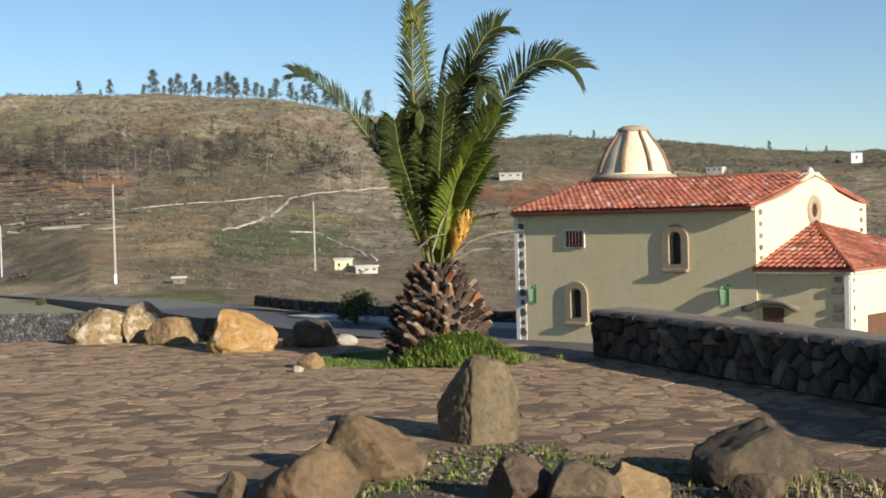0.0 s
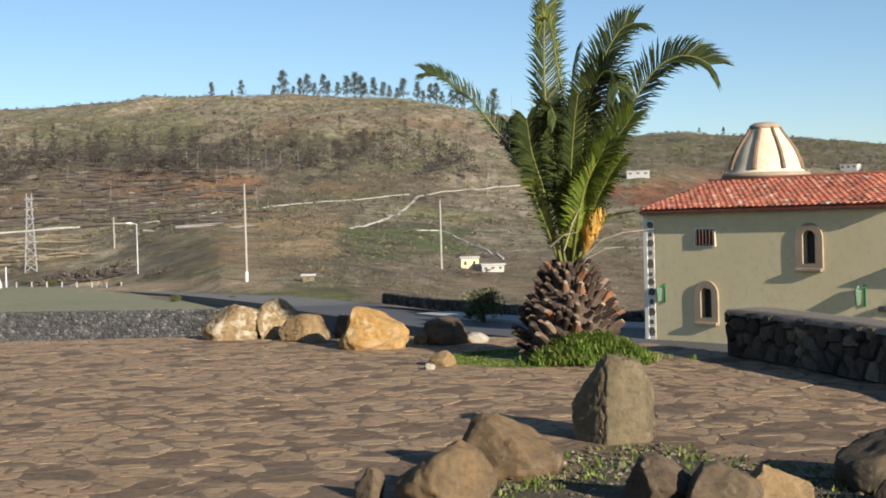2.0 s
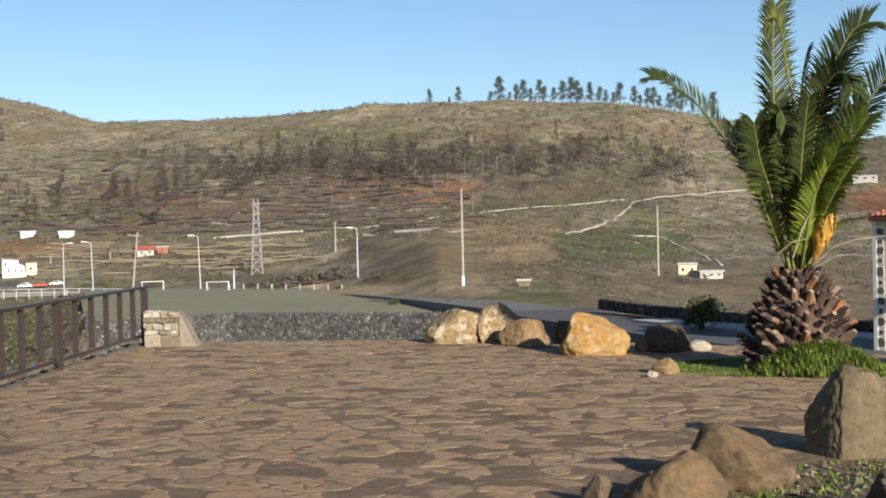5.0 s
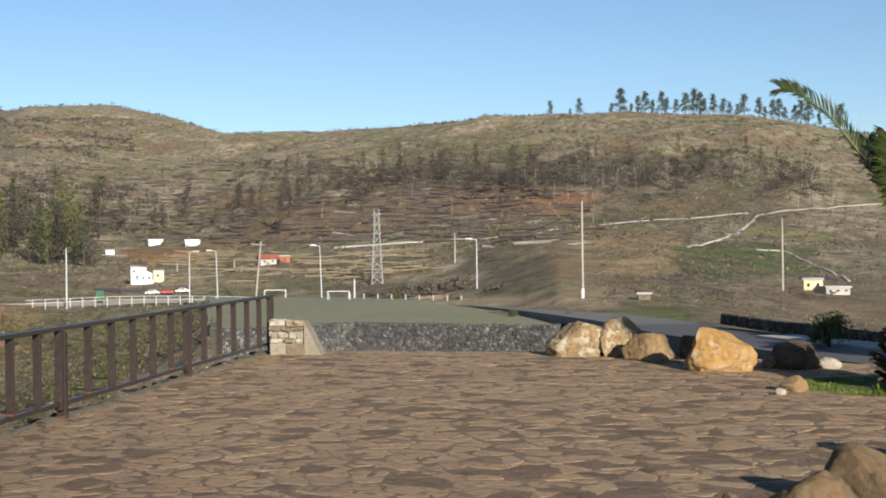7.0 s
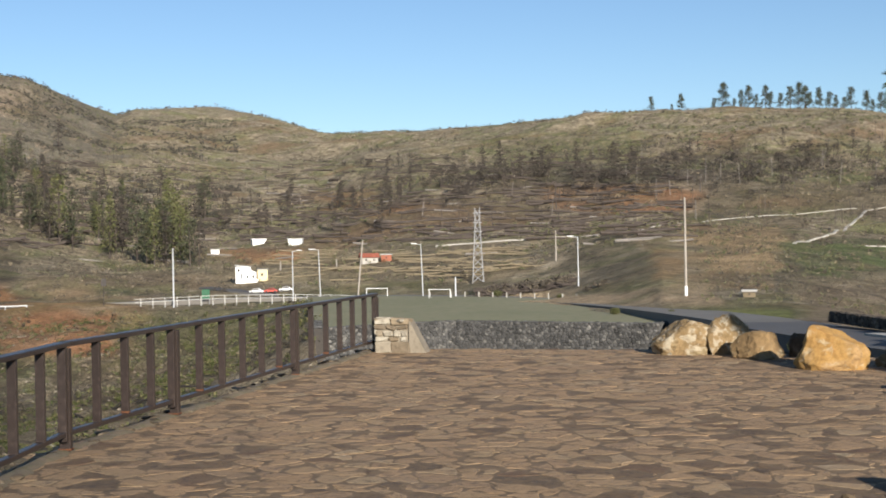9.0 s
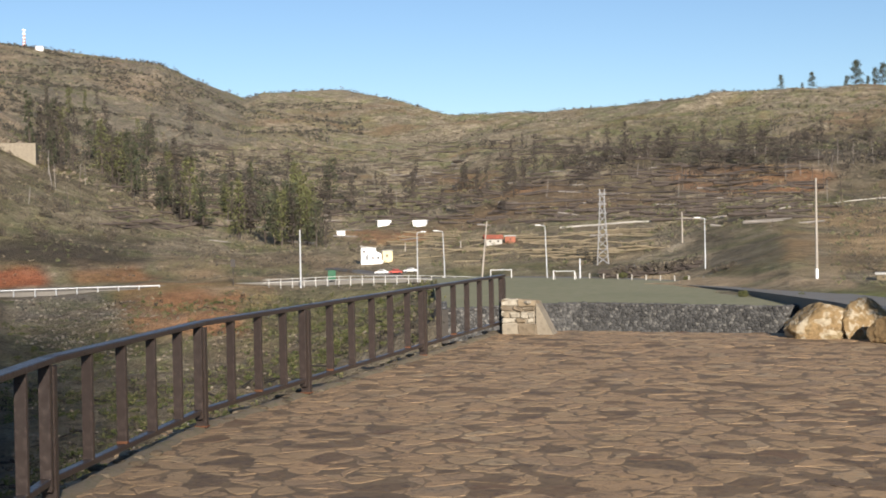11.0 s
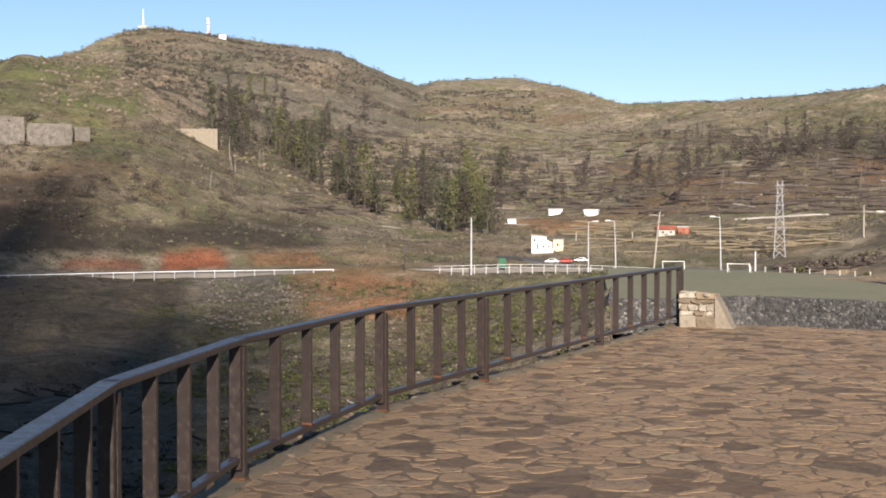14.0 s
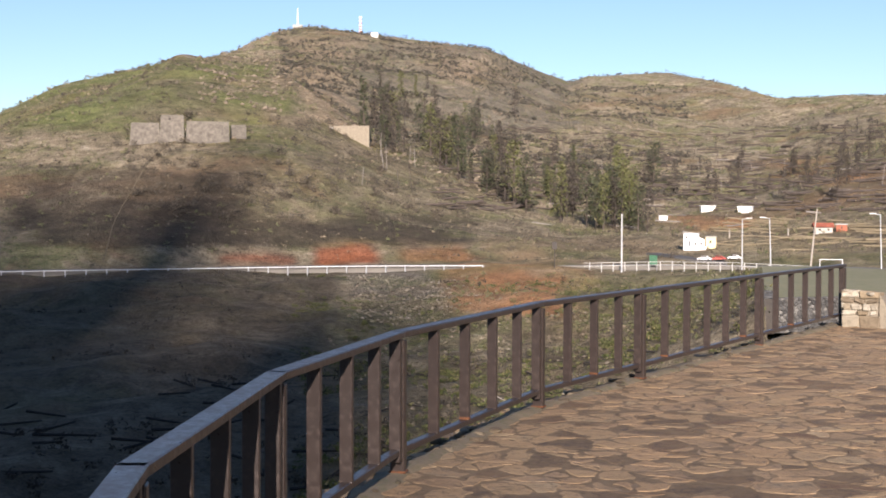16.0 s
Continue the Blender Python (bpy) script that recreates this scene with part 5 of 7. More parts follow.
boulder(0.24, 9.55, 0.62, 0.50, 0.62, 0, 8, M["rock_slab"], "upright grey-brown boulder standing on end", tip=0.06, flats=0, taper=0.04, rough=2.2, lump=0.25,
        cuts=(((0.22, -1, 0.18), 0.42), ((-0.85, -0.62, 0.10), 0.46), ((0.96, -0.25, 0.12), 0.58), ((0.20, 0, 1), 0.80), ((-0.80, -0.05, 0.62), 0.70), ((-0.25, -0.75, 0.62), 0.74), ((0.75, 0.1, 0.66), 0.80), ((0.4, -0.85, -0.35), 0.66)))
boulder(-0.80, 7.55, 0.60, 0.52, 0.35, 5, 9, M["rock_warm"], "rounded tan boulder with an orange face", flats=3, taper=0.05, lump=0.7, cuts=(((0.75, -0.6, 0.3), 0.76),))
boulder(-0.48, 8.35, 0.68, 0.48, 0.38, -25, 10, M["rock_warm"], "humped buff boulder on gravel", tip=-0.22, flats=2, taper=0.10, lump=0.7, cuts=(((0.75, -0.1, 0.75), 0.62), ((0.1, -1, 0.3), 0.72)))
boulder(-1.25, 7.62, 0.17, 0.16, 0.19, 0, 11, M["rock_buff"], "small tan stone standing beside a boulder", flats=8)
boulder(0.40, 7.45, 0.40, 0.36, 0.28, 40, 12, M["rock_brown"], "jagged dark brown boulder on gravel", flats=10, rough=1.6)
boulder(0.72, 7.35, 0.46, 0.38, 0.25, 0, 13, M["rock_buff"], "rounded grey-brown boulder on gravel", flats=5)
boulder(1.03, 7.40, 0.42, 0.34, 0.22, 0, 14, M["rock_tan"], "broken pale-faced boulder on gravel", flats=7, cuts=(((0.25, -0.8, 0.7), 0.45),))
boulder(1.83, 7.85, 0.80, 0.56, 0.37, 8, 15, M["rock_ochre"], "broad grey-brown boulder with an ochre crown", flats=4, taper=0.05, tip=0.10, lump=0.6, cuts=(((-0.55, -0.1, 0.85), 0.70), ((0.2, -1, 0.25), 0.68), ((0.9, -0.2, 0.2), 0.74)))
boulder(1.70, 7.25, 0.30, 0.28, 0.17, 0, 16, M["rock_brown"], "small brown boulder in front of a broad one", flats=9)


# ---- soil, gravel and grass ----
def patch(name, poly, z, mat, label, mound=0.03):
    bm = bmesh.new()
    cx, cy = sum(p[0] for p in poly) / len(poly), sum(p[1] for p in poly) / len(poly)
    rings = []
    for k in (1.06, 1.0, 0.8, 0.5, 0.2):
        rings.append([bm.verts.new((cx + (x - cx) * k, cy + (y - cy) * k, (z - 0.05 if k > 1.02 else z + mound * (1 - k) + 0.02 * noise.noise(Vector((x * k * 3, y * k * 3, 0)))))) for x, y in poly])
    n = len(poly)
    for a, b in zip(rings, rings[1:]):
        for i in range(n):
            bm.faces.new((a[i], a[(i + 1) % n], b[(i + 1) % n], b[i]))
    bm.faces.new(rings[-1])
    bmesh.ops.recalc_face_normals(bm, faces=bm.faces)
    return tagged(part(name, bm, mat, smooth=True), label, "ground", kind="structure")


M["gravel"] = surface("gravelly_soil", (0.062, 0.054, 0.028), (0.098, 0.080, 0.045), (0.150, 0.124, 0.082), 4.0, 60.0, 0.95, kind="World", bump_d=0.02, bump_s=0.7)
M["turf"] = surface("short_turf", (0.055, 0.085, 0.02), (0.10, 0.13, 0.03), (0.13, 0.10, 0.05), 2.0, 40.0, 0.95, kind="World", bump_d=0.02, bump_s=0.7)
patch("gravel_bed", BED, -0.01, M["gravel"], "gravel bed with sparse grass among the boulders")
PLOT = [(PALM[0] - 0.30 + 1.18 * math.cos(2 * math.pi * k / 26) * (1 + 0.1 * math.sin(3 * k)), PALM[1] + 0.25 + 1.0 * math.sin(2 * math.pi * k / 26) * (1 + 0.08 * math.cos(5 * k))) for k in range(26)]
patch("grass_plot", PLOT, -0.005, M["turf"], "round plot of green turf at the foot of the palm")


def leaf_mat(name, stops, rough=0.6, translucent=0.25):
    m, nt, b = node_mat(name, rough, 0, 0.3)
    r = nt.nodes.new("ShaderNodeNewGeometry").outputs["Random Per Island"]
    col = ramp(nt, r, stops)
    v = coords(nt, "World")
    col = mix(nt, 1.0, col, ramp(nt, noise_tex(nt, v, 3.0, 3, 0.6), [(0.3, grey(0.7)), (0.7, grey(1.25))]), "MULTIPLY")
    nt.links.new(col, b.inputs["Base Color"])
    if translucent:
        t = nt.nodes.new("ShaderNodeBsdfTranslucent")
        nt.links.new(col, t.inputs[0])
        mx = nt.nodes.new("ShaderNodeMixShader")
        mx.inputs[0].default_value = translucent
        nt.links.new(b.outputs[0], mx.inputs[1])
        nt.links.new(t.outputs[0], mx.inputs[2])
        nt.links.new(mx.outputs[0], nt.nodes["Material Output"].inputs[0])
    return m


M["grass"] = leaf_mat("grass_blade", [(0, (0.075, 0.13, 0.018)), (0.6, (0.135, 0.205, 0.028)), (0.9, (0.22, 0.24, 0.05)), (1, (0.32, 0.26, 0.11))])
M["dry_grass"] = leaf_mat("dry_grass_blade", [(0, (0.14, 0.16, 0.04)), (0.5, (0.26, 0.22, 0.09)), (1, (0.40, 0.32, 0.17))])
M["frond"] = leaf_mat("palm_leaflet", [(0, (0.020, 0.030, 0.010)), (0.5, (0.038, 0.052, 0.015)), (0.88, (0.068, 0.084, 0.022)), (1, (0.110, 0.112, 0.038))], 0.42, 0.16)
M["frond_young"] = leaf_mat("yellow_green_leaflet", [(0, (0.075, 0.110, 0.018)), (0.5, (0.145, 0.195, 0.026)), (0.85, (0.22, 0.25, 0.034)), (1, (0.34, 0.31, 0.05))], 0.4, 0.3)
M["frond_olive"] = leaf_mat("olive_leaflet", [(0, (0.065, 0.085, 0.018)), (0.6, (0.12, 0.145, 0.026)), (1, (0.24, 0.22, 0.045))], 0.45, 0.25)
M["sheath"] = leaf_mat("dry_orange_sheath", [(0, (0.30, 0.14, 0.02)), (0.6, (0.46, 0.24, 0.03)), (1, (0.52, 0.36, 0.10))], 0.7, 0.2)


def blades(name, spots, mat, label, seed, height=(0.05, 0.14), width=0.005, bend=(0.1, 0.8)):
    """Tufts of thin bent blades on the given spots, as one object."""
    rnd = random.Random(seed)
    verts, faces = [], []
    for (x, y, z, k, hs) in spots:
        for _ in range(k):
            a, h = rnd.uniform(0, 6.283), rnd.uniform(*height) * hs
            bx, by = x + rnd.gauss(0, 0.03), y + rnd.gauss(0, 0.03)
            lean = rnd.uniform(*bend) * h
            w = width * rnd.uniform(0.6, 1.5)
            px, py = -math.sin(a) * w, math.cos(a) * w
            n = len(verts)
            verts += [(bx - px, by - py, z - 0.01), (bx + px, by + py, z - 0.01), (bx + px + math.cos(a) * lean * 0.4, by + py + math.sin(a) * lean * 0.4, z + h * 0.65), (bx - px + math.cos(a) * lean * 0.4, by - py + math.sin(a) * lean * 0.4, z + h * 0.65), (bx + math.cos(a) * lean, by + math.sin(a) * lean, z + h)]
            faces += [(n, n + 1, n + 2, n + 3), (n + 3, n + 2, n + 4)]
    me = bpy.data.meshes.new(name)
    me.from_pydata(verts, [], faces)
    me.materials.append(mat)
    return tagged(new(name, me), label, "grass", kind="stuff")


rg = random.Random(21)
sp = []
for _ in range(2600):
    a, r = rg.uniform(0, 6.283), math.sqrt(rg.random())
    sp.append((PALM[0] - 0.30 + 1.20 * r * math.cos(a), PALM[1] + 0.2 + 1.05 * r * math.sin(a), 0.0, 6, (0.20 + 0.28 * rg.random()) * (0.45 + 0.9 * (a > 4.4 or a < 0.4) * rg.random())))
blades("grass", sp, M["grass"], "short green grass round the palm", 22, (0.05, 0.14), 0.005, (0.3, 1.3))
sp = []
for _ in range(2200):
    x, y = rg.gauss(0.16, 0.24), rg.gauss(14.70, 0.14)
    top = 0.30 * max(0.1, 1 - ((x - 0.14) / 0.68) ** 2) * max(0.2, 1 - ((y - 14.72) / 0.42) ** 2)
    sp.append((x, y, 0.01 + top * rg.random() ** 0.6, 9, 1.0))
blades("weeds", sp, M["grass"], "lush bright green weeds against the palm trunk", 23, (0.035, 0.08), 0.0055, (0.4, 1.4))
sp = []
while len(sp) < 600:
    x, y = rg.uniform(-1.4, 2.7), rg.uniform(6.2, 9.3)
    if inside((x, y), BED) and value_noise(np.array(x * 1.6), np.array(y * 1.6), 9) > -0.08 - 0.25 * (y > 8.3):
        sp.append((x, y, 0.0, 4, 0.22 + 0.35 * rg.random()))
blades("grass", sp, M["grass"], "sparse grass among gravel", 24, (0.04, 0.11), 0.005, (0.4, 1.5))
sp = [(rg.gauss(1.9, 0.3), rg.gauss(7.45, 0.12), 0.0, 5, 0.7) for _ in range(40)]
blades("dry_grass", sp, M["dry_grass"], "dry brown grass beside a boulder", 25)


def pebbles():
    rnd = random.Random(31)
    verts, faces = [], []
    while len(faces) < 2600 * 8:
        x, y = rnd.uniform(-1.5, 2.8), rnd.uniform(5.8, 9.4)
        if not inside((x, y), BED):
            continue
        r = rnd.choice((0.008, 0.011, 0.016, 0.024)) * rnd.uniform(0.8, 1.3)
        k = len(verts)
        a = rnd.uniform(0, 6.28)
        for dx, dy, dz in ((1, 0, 0.2), (0, 1, 0.3), (-1, 0, 0.2), (0, -1, 0.3), (0.1, 0.1, 0.8), (0, 0, -0.5)):
            s = r * rnd.uniform(0.7, 1.3)
            verts.append((x + s * (dx * math.cos(a) - dy * math.sin(a)), y + s * (dx * math.sin(a) + dy * math.cos(a)), 0.005 + r * dz))
        for i in range(4):
            faces += [(k + i, k + (i + 1) % 4, k + 4), (k + (i + 1) % 4, k + i, k + 5)]
    me = bpy.data.meshes.new("pebbles")
    me.from_pydata(verts, [], faces)
    me.materials.append(M["pebble"])
    tagged(new("pebbles", me), "loose pale gravel pebbles", "gravel", kind="stuff")


M["pebble"] = stone_material("pebble", [(0, (0.08, 0.062, 0.040)), (0.6, (0.15, 0.118, 0.076)), (1, (0.27, 0.225, 0.165))], False, fine=60, bump_d=0.003)
pebbles()


# ---- palm ----
def frond_mesh(line, leaf, pairs, seed, start=0.16, droop=0.25, fold=0.55, side=None):
    """A feather leaf along a bent line: midrib and two rows of narrow leaflets."""
    rnd = random.Random(seed)
    pts = [Vector(p) for p in line]
    fine = []
    for i in range(len(pts) - 1):
        p0, p1, p2, p3 = pts[max(i - 1, 0)], pts[i], pts[i + 1], pts[min(i + 2, len(pts) - 1)]
        for s in range(10):
            t = s / 10
            fine.append(0.5 * (2 * p1 + (p2 - p0) * t + (2 * p0 - 5 * p1 + 4 * p2 - p3) * t * t + (3 * p1 - p0 - 3 * p2 + p3) * t ** 3))
    fine.append(pts[-1])
    n = len(fine)
    verts, faces = [], []

    def at(u):
        f = min(u * (n - 1), n - 1.001)
        i = int(f)
        p = fine[i].lerp(fine[i + 1], f - i)
        return p, (fine[min(i + 1, n - 1)] - fine[max(i - 1, 0)]).normalized()

    pairs = round(pairs * 2.2)
    for k in range(pairs):
        u = start + (1 - start) * (k + rnd.uniform(-0.4, 0.4)) / pairs
        u = min(max(u, 0.02), 0.995)
        p, d = at(u)
        up = Vector((0, 0, 1)) if abs(d.z) < 0.93 else Vector((0, -1, 0.2))
        if side is not None:
            up = Vector(side)
        s = d.cross(up).normalized()
        v = s.cross(d).normalized()
        ln = 1.12 * leaf * (0.62 + 0.38 * math.sin(math.pi * min(1, (u - start) / (1 - start) * 0.8 + 0.16)) ** 0.8) * rnd.uniform(0.85, 1.12)
        w = 0.0100 * rnd.uniform(0.8, 1.2)
        for q in (-1, 1):
            rise = (u - start) / (1 - start)
            out = (s * q * 0.86 + v * fold * rnd.uniform(0.35, 0.85) + d * (0.62 + 0.55 * rise + rnd.uniform(-0.12, 0.12))).normalized()
            mid = p + out * ln * 0.55
            tip = p + out * ln - Vector((0, 0, droop * ln * rnd.uniform(0.4, 1.2)))
            wide = out.cross(v).normalized() * w
            if wide.length < 1e-5:
                wide = d * w
            c = len(verts)
            verts += [p - wide * 0.5, p + wide * 0.5, mid + wide, mid - wide, tip]
            faces += [(c, c + 1, c + 2, c + 3), (c + 3, c + 2, c + 4)]
    return fine, verts, faces


def palm():
    cx, cy = PALM
    t = thing("palm_tree", Matrix.Translation((cx, cy, 0)), "young date palm with a thick scaly trunk and arching fronds", "palm tree")
    prof = [(0.44, -0.05), (0.50, 0.1), (0.50, 0.3), (0.46, 0.5), (0.37, 0.7), (0.27, 0.88), (0.20, 1.02), (0.15, 1.12)]
    trunk = part("trunk", add_lathe(bmesh.new(), prof, 28), M["palm_core"], t, smooth=True)
    rnd = random.Random(41)
    shapes = []
    for s in range(4):
        bm = bmesh.new()
        w, l = rnd.uniform(0.095, 0.13), rnd.uniform(0.19, 0.27)
        rows = []
        for u, ww, lift in ((0, 1.25, 0.0), (0.4, 0.95, 0.012), (0.82, 0.66, 0.030), (1.0, 0.40, 0.048)):
            rows.append([bm.verts.new((x * w * ww / 2, 0.012 + lift + c - 0.008 * rnd.random(), u * l)) for x, c in ((-1, -0.022), (-0.35, 0.004), (0.35, 0.004), (1, -0.022))]
                        + [bm.verts.new((x * w * ww / 2, lift + c - 0.022, u * l)) for x, c in ((1, -0.02), (-1, -0.02))])
        for a, b in zip(rows, rows[1:]):
            for k in range(6):
                bm.faces.new((a[k], a[(k + 1) % 6], b[(k + 1) % 6], b[k]))
        cut = [bm.faces.new(rows[-1])] + [f for f in rows[-1][1].link_faces if rows[-2][1] in f.verts]
        for f in cut:
            f.material_index = 1
        bm.faces.new(rows[0][::-1])
        bmesh.ops.recalc_face_normals(bm, faces=bm.faces)
        shapes.append(mesh_of("leaf_base", bm, [M["leaf_base"], M["leaf_cut"]]))
    count = 210
    for k in range(count):
        u = (k + 0.5) / count
        z = 0.02 + 0.98 * u ** 0.92
        r = np.interp(z, [q[1] for q in prof], [q[0] for q in prof])
        a = k * 2.39996 + rnd.uniform(-0.06, 0.06)
        tilt = 50 - 34 * u + rnd.uniform(-16, 16)
        m = Matrix.Translation((math.cos(a) * (r - 0.02), math.sin(a) * (r - 0.02), z - 0.04)) @ Matrix.Rotation(a - math.pi / 2, 4, "Z") @ Matrix.Rotation(radians(-tilt), 4, "X") @ Matrix.Rotation(rnd.uniform(-0.3, 0.3), 4, "Y") @ Matrix.Scale(rnd.uniform(0.62, 1.0), 4)
        part("leaf_base", shapes[rnd.randrange(4)], None, trunk, m=m)
    # fronds: lines in metres from the trunk's foot (across, depth, height)
    fronds_a = [
        ([(-0.08, 0, 1.10), (-0.24, -0.04, 1.60), (-0.38, -0.08, 1.99), (-0.57, -0.12, 2.29), (-0.76, -0.15, 2.59), (-1.00, -0.2, 2.92), (-1.26, -0.25, 3.16), (-1.42, -0.27, 3.26), (-1.54, -0.3, 3.29)], 0.29, 62, "frond", (0.7, -0.5, 0.6)),
        ([(-0.05, 0.05, 1.10), (-0.15, 0.08, 1.98), (-0.20, 0.1, 2.51), (-0.23, 0.15, 3.2), (-0.22, 0.2, 3.80), (-0.19, 0.22, 4.10)], 0.36, 66, "frond", (0.5, -1, 0)),
        ([(-0.02, -0.05, 1.10), (-0.06, -0.12, 1.98), (-0.01, -0.2, 2.83), (-0.08, -0.3, 3.32), (-0.13, -0.38, 3.70), (-0.20, -0.45, 3.84), (-0.29, -0.5, 3.75)], 0.16, 46, "frond_olive", (1, -0.3, 0)),
        ([(0.02, 0.05, 1.10), (0.05, 0.05, 1.98), (0.06, 0.05, 2.76), (0.10, 0.08, 3.29), (0.16, 0.1, 3.58)], 0.17, 44, "frond", (1, 0.2, 0)),
        ([(0.06, 0, 1.10), (0.12, 0, 1.97), (0.17, 0, 2.66), (0.31, 0.05, 3.15), (0.47, 0.08, 3.47), (0.64, 0.1, 3.74), (0.80, 0.1, 3.83)], 0.36, 62, "frond", (-0.2, -1, 0.3)),
    ]
    fronds_b = [
        ([(0.06, -0.1, 1.10), (0.14, -0.2, 1.97), (0.24, -0.35, 2.82), (0.38, -0.5, 3.16), (0.52, -0.62, 3.20), (0.58, -0.72, 3.0)], 0.32, 56, "frond", (0.3, -1, 0.4)),
        ([(0.09, -0.02, 1.10), (0.20, -0.05, 1.80), (0.38, -0.1, 2.27), (0.70, -0.14, 2.81), (1.00, -0.2, 3.23), (1.25, -0.24, 3.38), (1.46, -0.25, 3.37), (1.62, -0.25, 3.28)], 0.36, 72, "frond", (-0.15, -1, 0.6)),
        ([(-0.08, -0.1, 1.10), (-0.27, -0.25, 1.95), (-0.38, -0.4, 2.35), (-0.43, -0.5, 2.72)], 0.34, 46, "frond", (0.2, -1, 0.3)),
        ([(0.05, -0.1, 1.10), (0.12, -0.3, 1.80), (0.42, -0.55, 2.29), (0.74, -0.7, 2.72)], 0.32, 46, "frond_young", (-0.3, -1, 0.5)),
        ([(0.10, 0.05, 1.10), (0.28, 0.3, 1.9), (0.50, 0.5, 2.55), (0.62, 0.6, 2.95)], 0.34, 50, "frond", None),
    ]
    fronds_c = [
        ([(-0.04, -0.1, 1.10), (-0.11, -0.25, 1.98), (-0.16, -0.4, 2.51), (-0.16, -0.5, 2.84), (-0.10, -0.58, 2.70)], 0.28, 48, "frond", (0.4, -1, 0.2)),
        ([(0.0, -0.1, 1.10), (0.03, -0.25, 1.9), (0.08, -0.45, 2.5), (0.14, -0.6, 2.95)], 0.32, 50, "frond", (0.2, -1, 0.2)),
        ([(0.05, -0.1, 1.10), (0.16, -0.3, 1.7), (0.30, -0.5, 2.1), (0.44, -0.6, 2.42)], 0.30, 44, "frond_young", (-0.4, -1, 0.3)),
        ([(-0.02, 0.1, 1.10), (-0.1, 0.4, 2.0), (-0.16, 0.8, 2.8), (-0.2, 1.2, 3.2)], 0.36, 50, "frond", None),
        ([(0.04, 0.1, 1.10), (0.2, 0.5, 2.0), (0.3, 0.9, 2.6), (0.4, 1.3, 2.9)], 0.36, 50, "frond", None),
    ]
    fronds_d = [
        ([(-0.08, 0.05, 1.10), (-0.36, 0.3, 1.9), (-0.55, 0.6, 2.5), (-0.7, 0.9, 2.8)], 0.34, 46, "frond", None),
        ([(-0.10, -0.05, 1.08), (-0.24, -0.2, 1.5), (-0.36, -0.3, 1.85), (-0.42, -0.35, 2.05)], 0.22, 30, "frond_olive", None),
        ([(0.12, -0.05, 1.08), (0.28, -0.2, 1.4), (0.46, -0.3, 1.6), (0.70, -0.35, 1.66)], 0.16, 22, "frond_olive", None),
        ([(0.04, -0.12, 1.08), (0.10, -0.35, 1.5), (0.18, -0.5, 1.9), (0.32, -0.6, 2.2)], 0.30, 38, "frond_young", None),
        ([(0.10, -0.1, 1.10), (0.26, -0.25, 1.65), (0.46, -0.35, 2.05), (0.62, -0.4, 2.28)], 0.26, 34, "frond_young", (-0.3, -1, 0.4)),
    ]
    F = fronds_a + fronds_b + [(l, f * 0.82, n, m, q) for l, f, n, m, q in fronds_c + fronds_d]
    for i, (line, leaf, pairs, mat, side) in enumerate(F):
        fine, verts, faces = frond_mesh(line, leaf, pairs, 60 + i, side=side)
        me = bpy.data.meshes.new("frond")
        me.from_pydata([tuple(v) for v in verts], [], faces)
        me.materials.append(M[mat])
        f = part("frond", me, None, t)
        r = [0.019 * (1 - 0.9 * k / len(fine)) + 0.002 for k in range(len(fine))]
        part("midrib", tube(fine, r, 6), M["midrib"], f, smooth=True)
    # dry orange sheath hanging in the crown
    verts, faces = [], []
    for _ in range(330):
        z = rnd.uniform(1.20, 1.60)
        k = math.sin(math.pi * (z - 1.22) / 0.58)
        a = rnd.uniform(0, 6.28)
        p = Vector((0.22 + 0.35 * (z - 1.3) + 0.10 * k * math.cos(a), -0.30 + 0.10 * k * math.sin(a), z))
        q = p + Vector((rnd.uniform(-0.03, 0.03), rnd.uniform(-0.03, 0.03), rnd.uniform(0.08, 0.16)))
        w = Vector((-math.sin(a), math.cos(a), 0)) * 0.011
        c = len(verts)
        verts += [p - w, p + w, q + w * 0.5, q - w * 0.5]
        faces.append((c, c + 1, c + 2, c + 3))
    me = bpy.data.meshes.new("dry_sheath")
    me.from_pydata([tuple(v) for v in verts], [], faces)
    me.materials.append(M["sheath"])
    part("dry_sheath", me, None, t, "dry orange flower sheath")
    for (x0, z0, x1, z1) in ((0.2, 1.2, 0.55, 1.42), (0.2, 1.15, 0.62, 1.28), (0.25, 1.3, 0.95, 1.47), (-0.05, 1.25, 0.15, 1.75), (-0.2, 1.3, 0.1, 1.45)):
        part("dry_stalk", tube([(x0, -0.3, z0), ((x0 + x1) / 2, -0.42, (z0 + z1) / 2 + 0.05), (x1, -0.45, z1)], [0.012, 0.008, 0.003], 5), M["stalk"], t)


M["palm_core"] = surface("palm_fibre", (0.07, 0.05, 0.035), (0.11, 0.075, 0.05), (0.04, 0.03, 0.02), 3.0, 30.0, 0.95)
M["leaf_base"] = stone_material("old_leaf_base", [(0, (0.024, 0.017, 0.013)), (0.4, (0.048, 0.032, 0.023)), (0.7, (0.078, 0.052, 0.036)), (0.84, (0.135, 0.090, 0.060)), (0.95, (0.22, 0.085, 0.030)), (1, (0.20, 0.155, 0.11))], True, fine=30, bump_d=0.01)
M["leaf_cut"] = stone_material("pale_cut_end", [(0, (0.06, 0.042, 0.03)), (0.5, (0.13, 0.092, 0.062)), (0.8, (0.24, 0.175, 0.115)), (1, (0.36, 0.28, 0.19))], True, fine=30, bump_d=0.01)
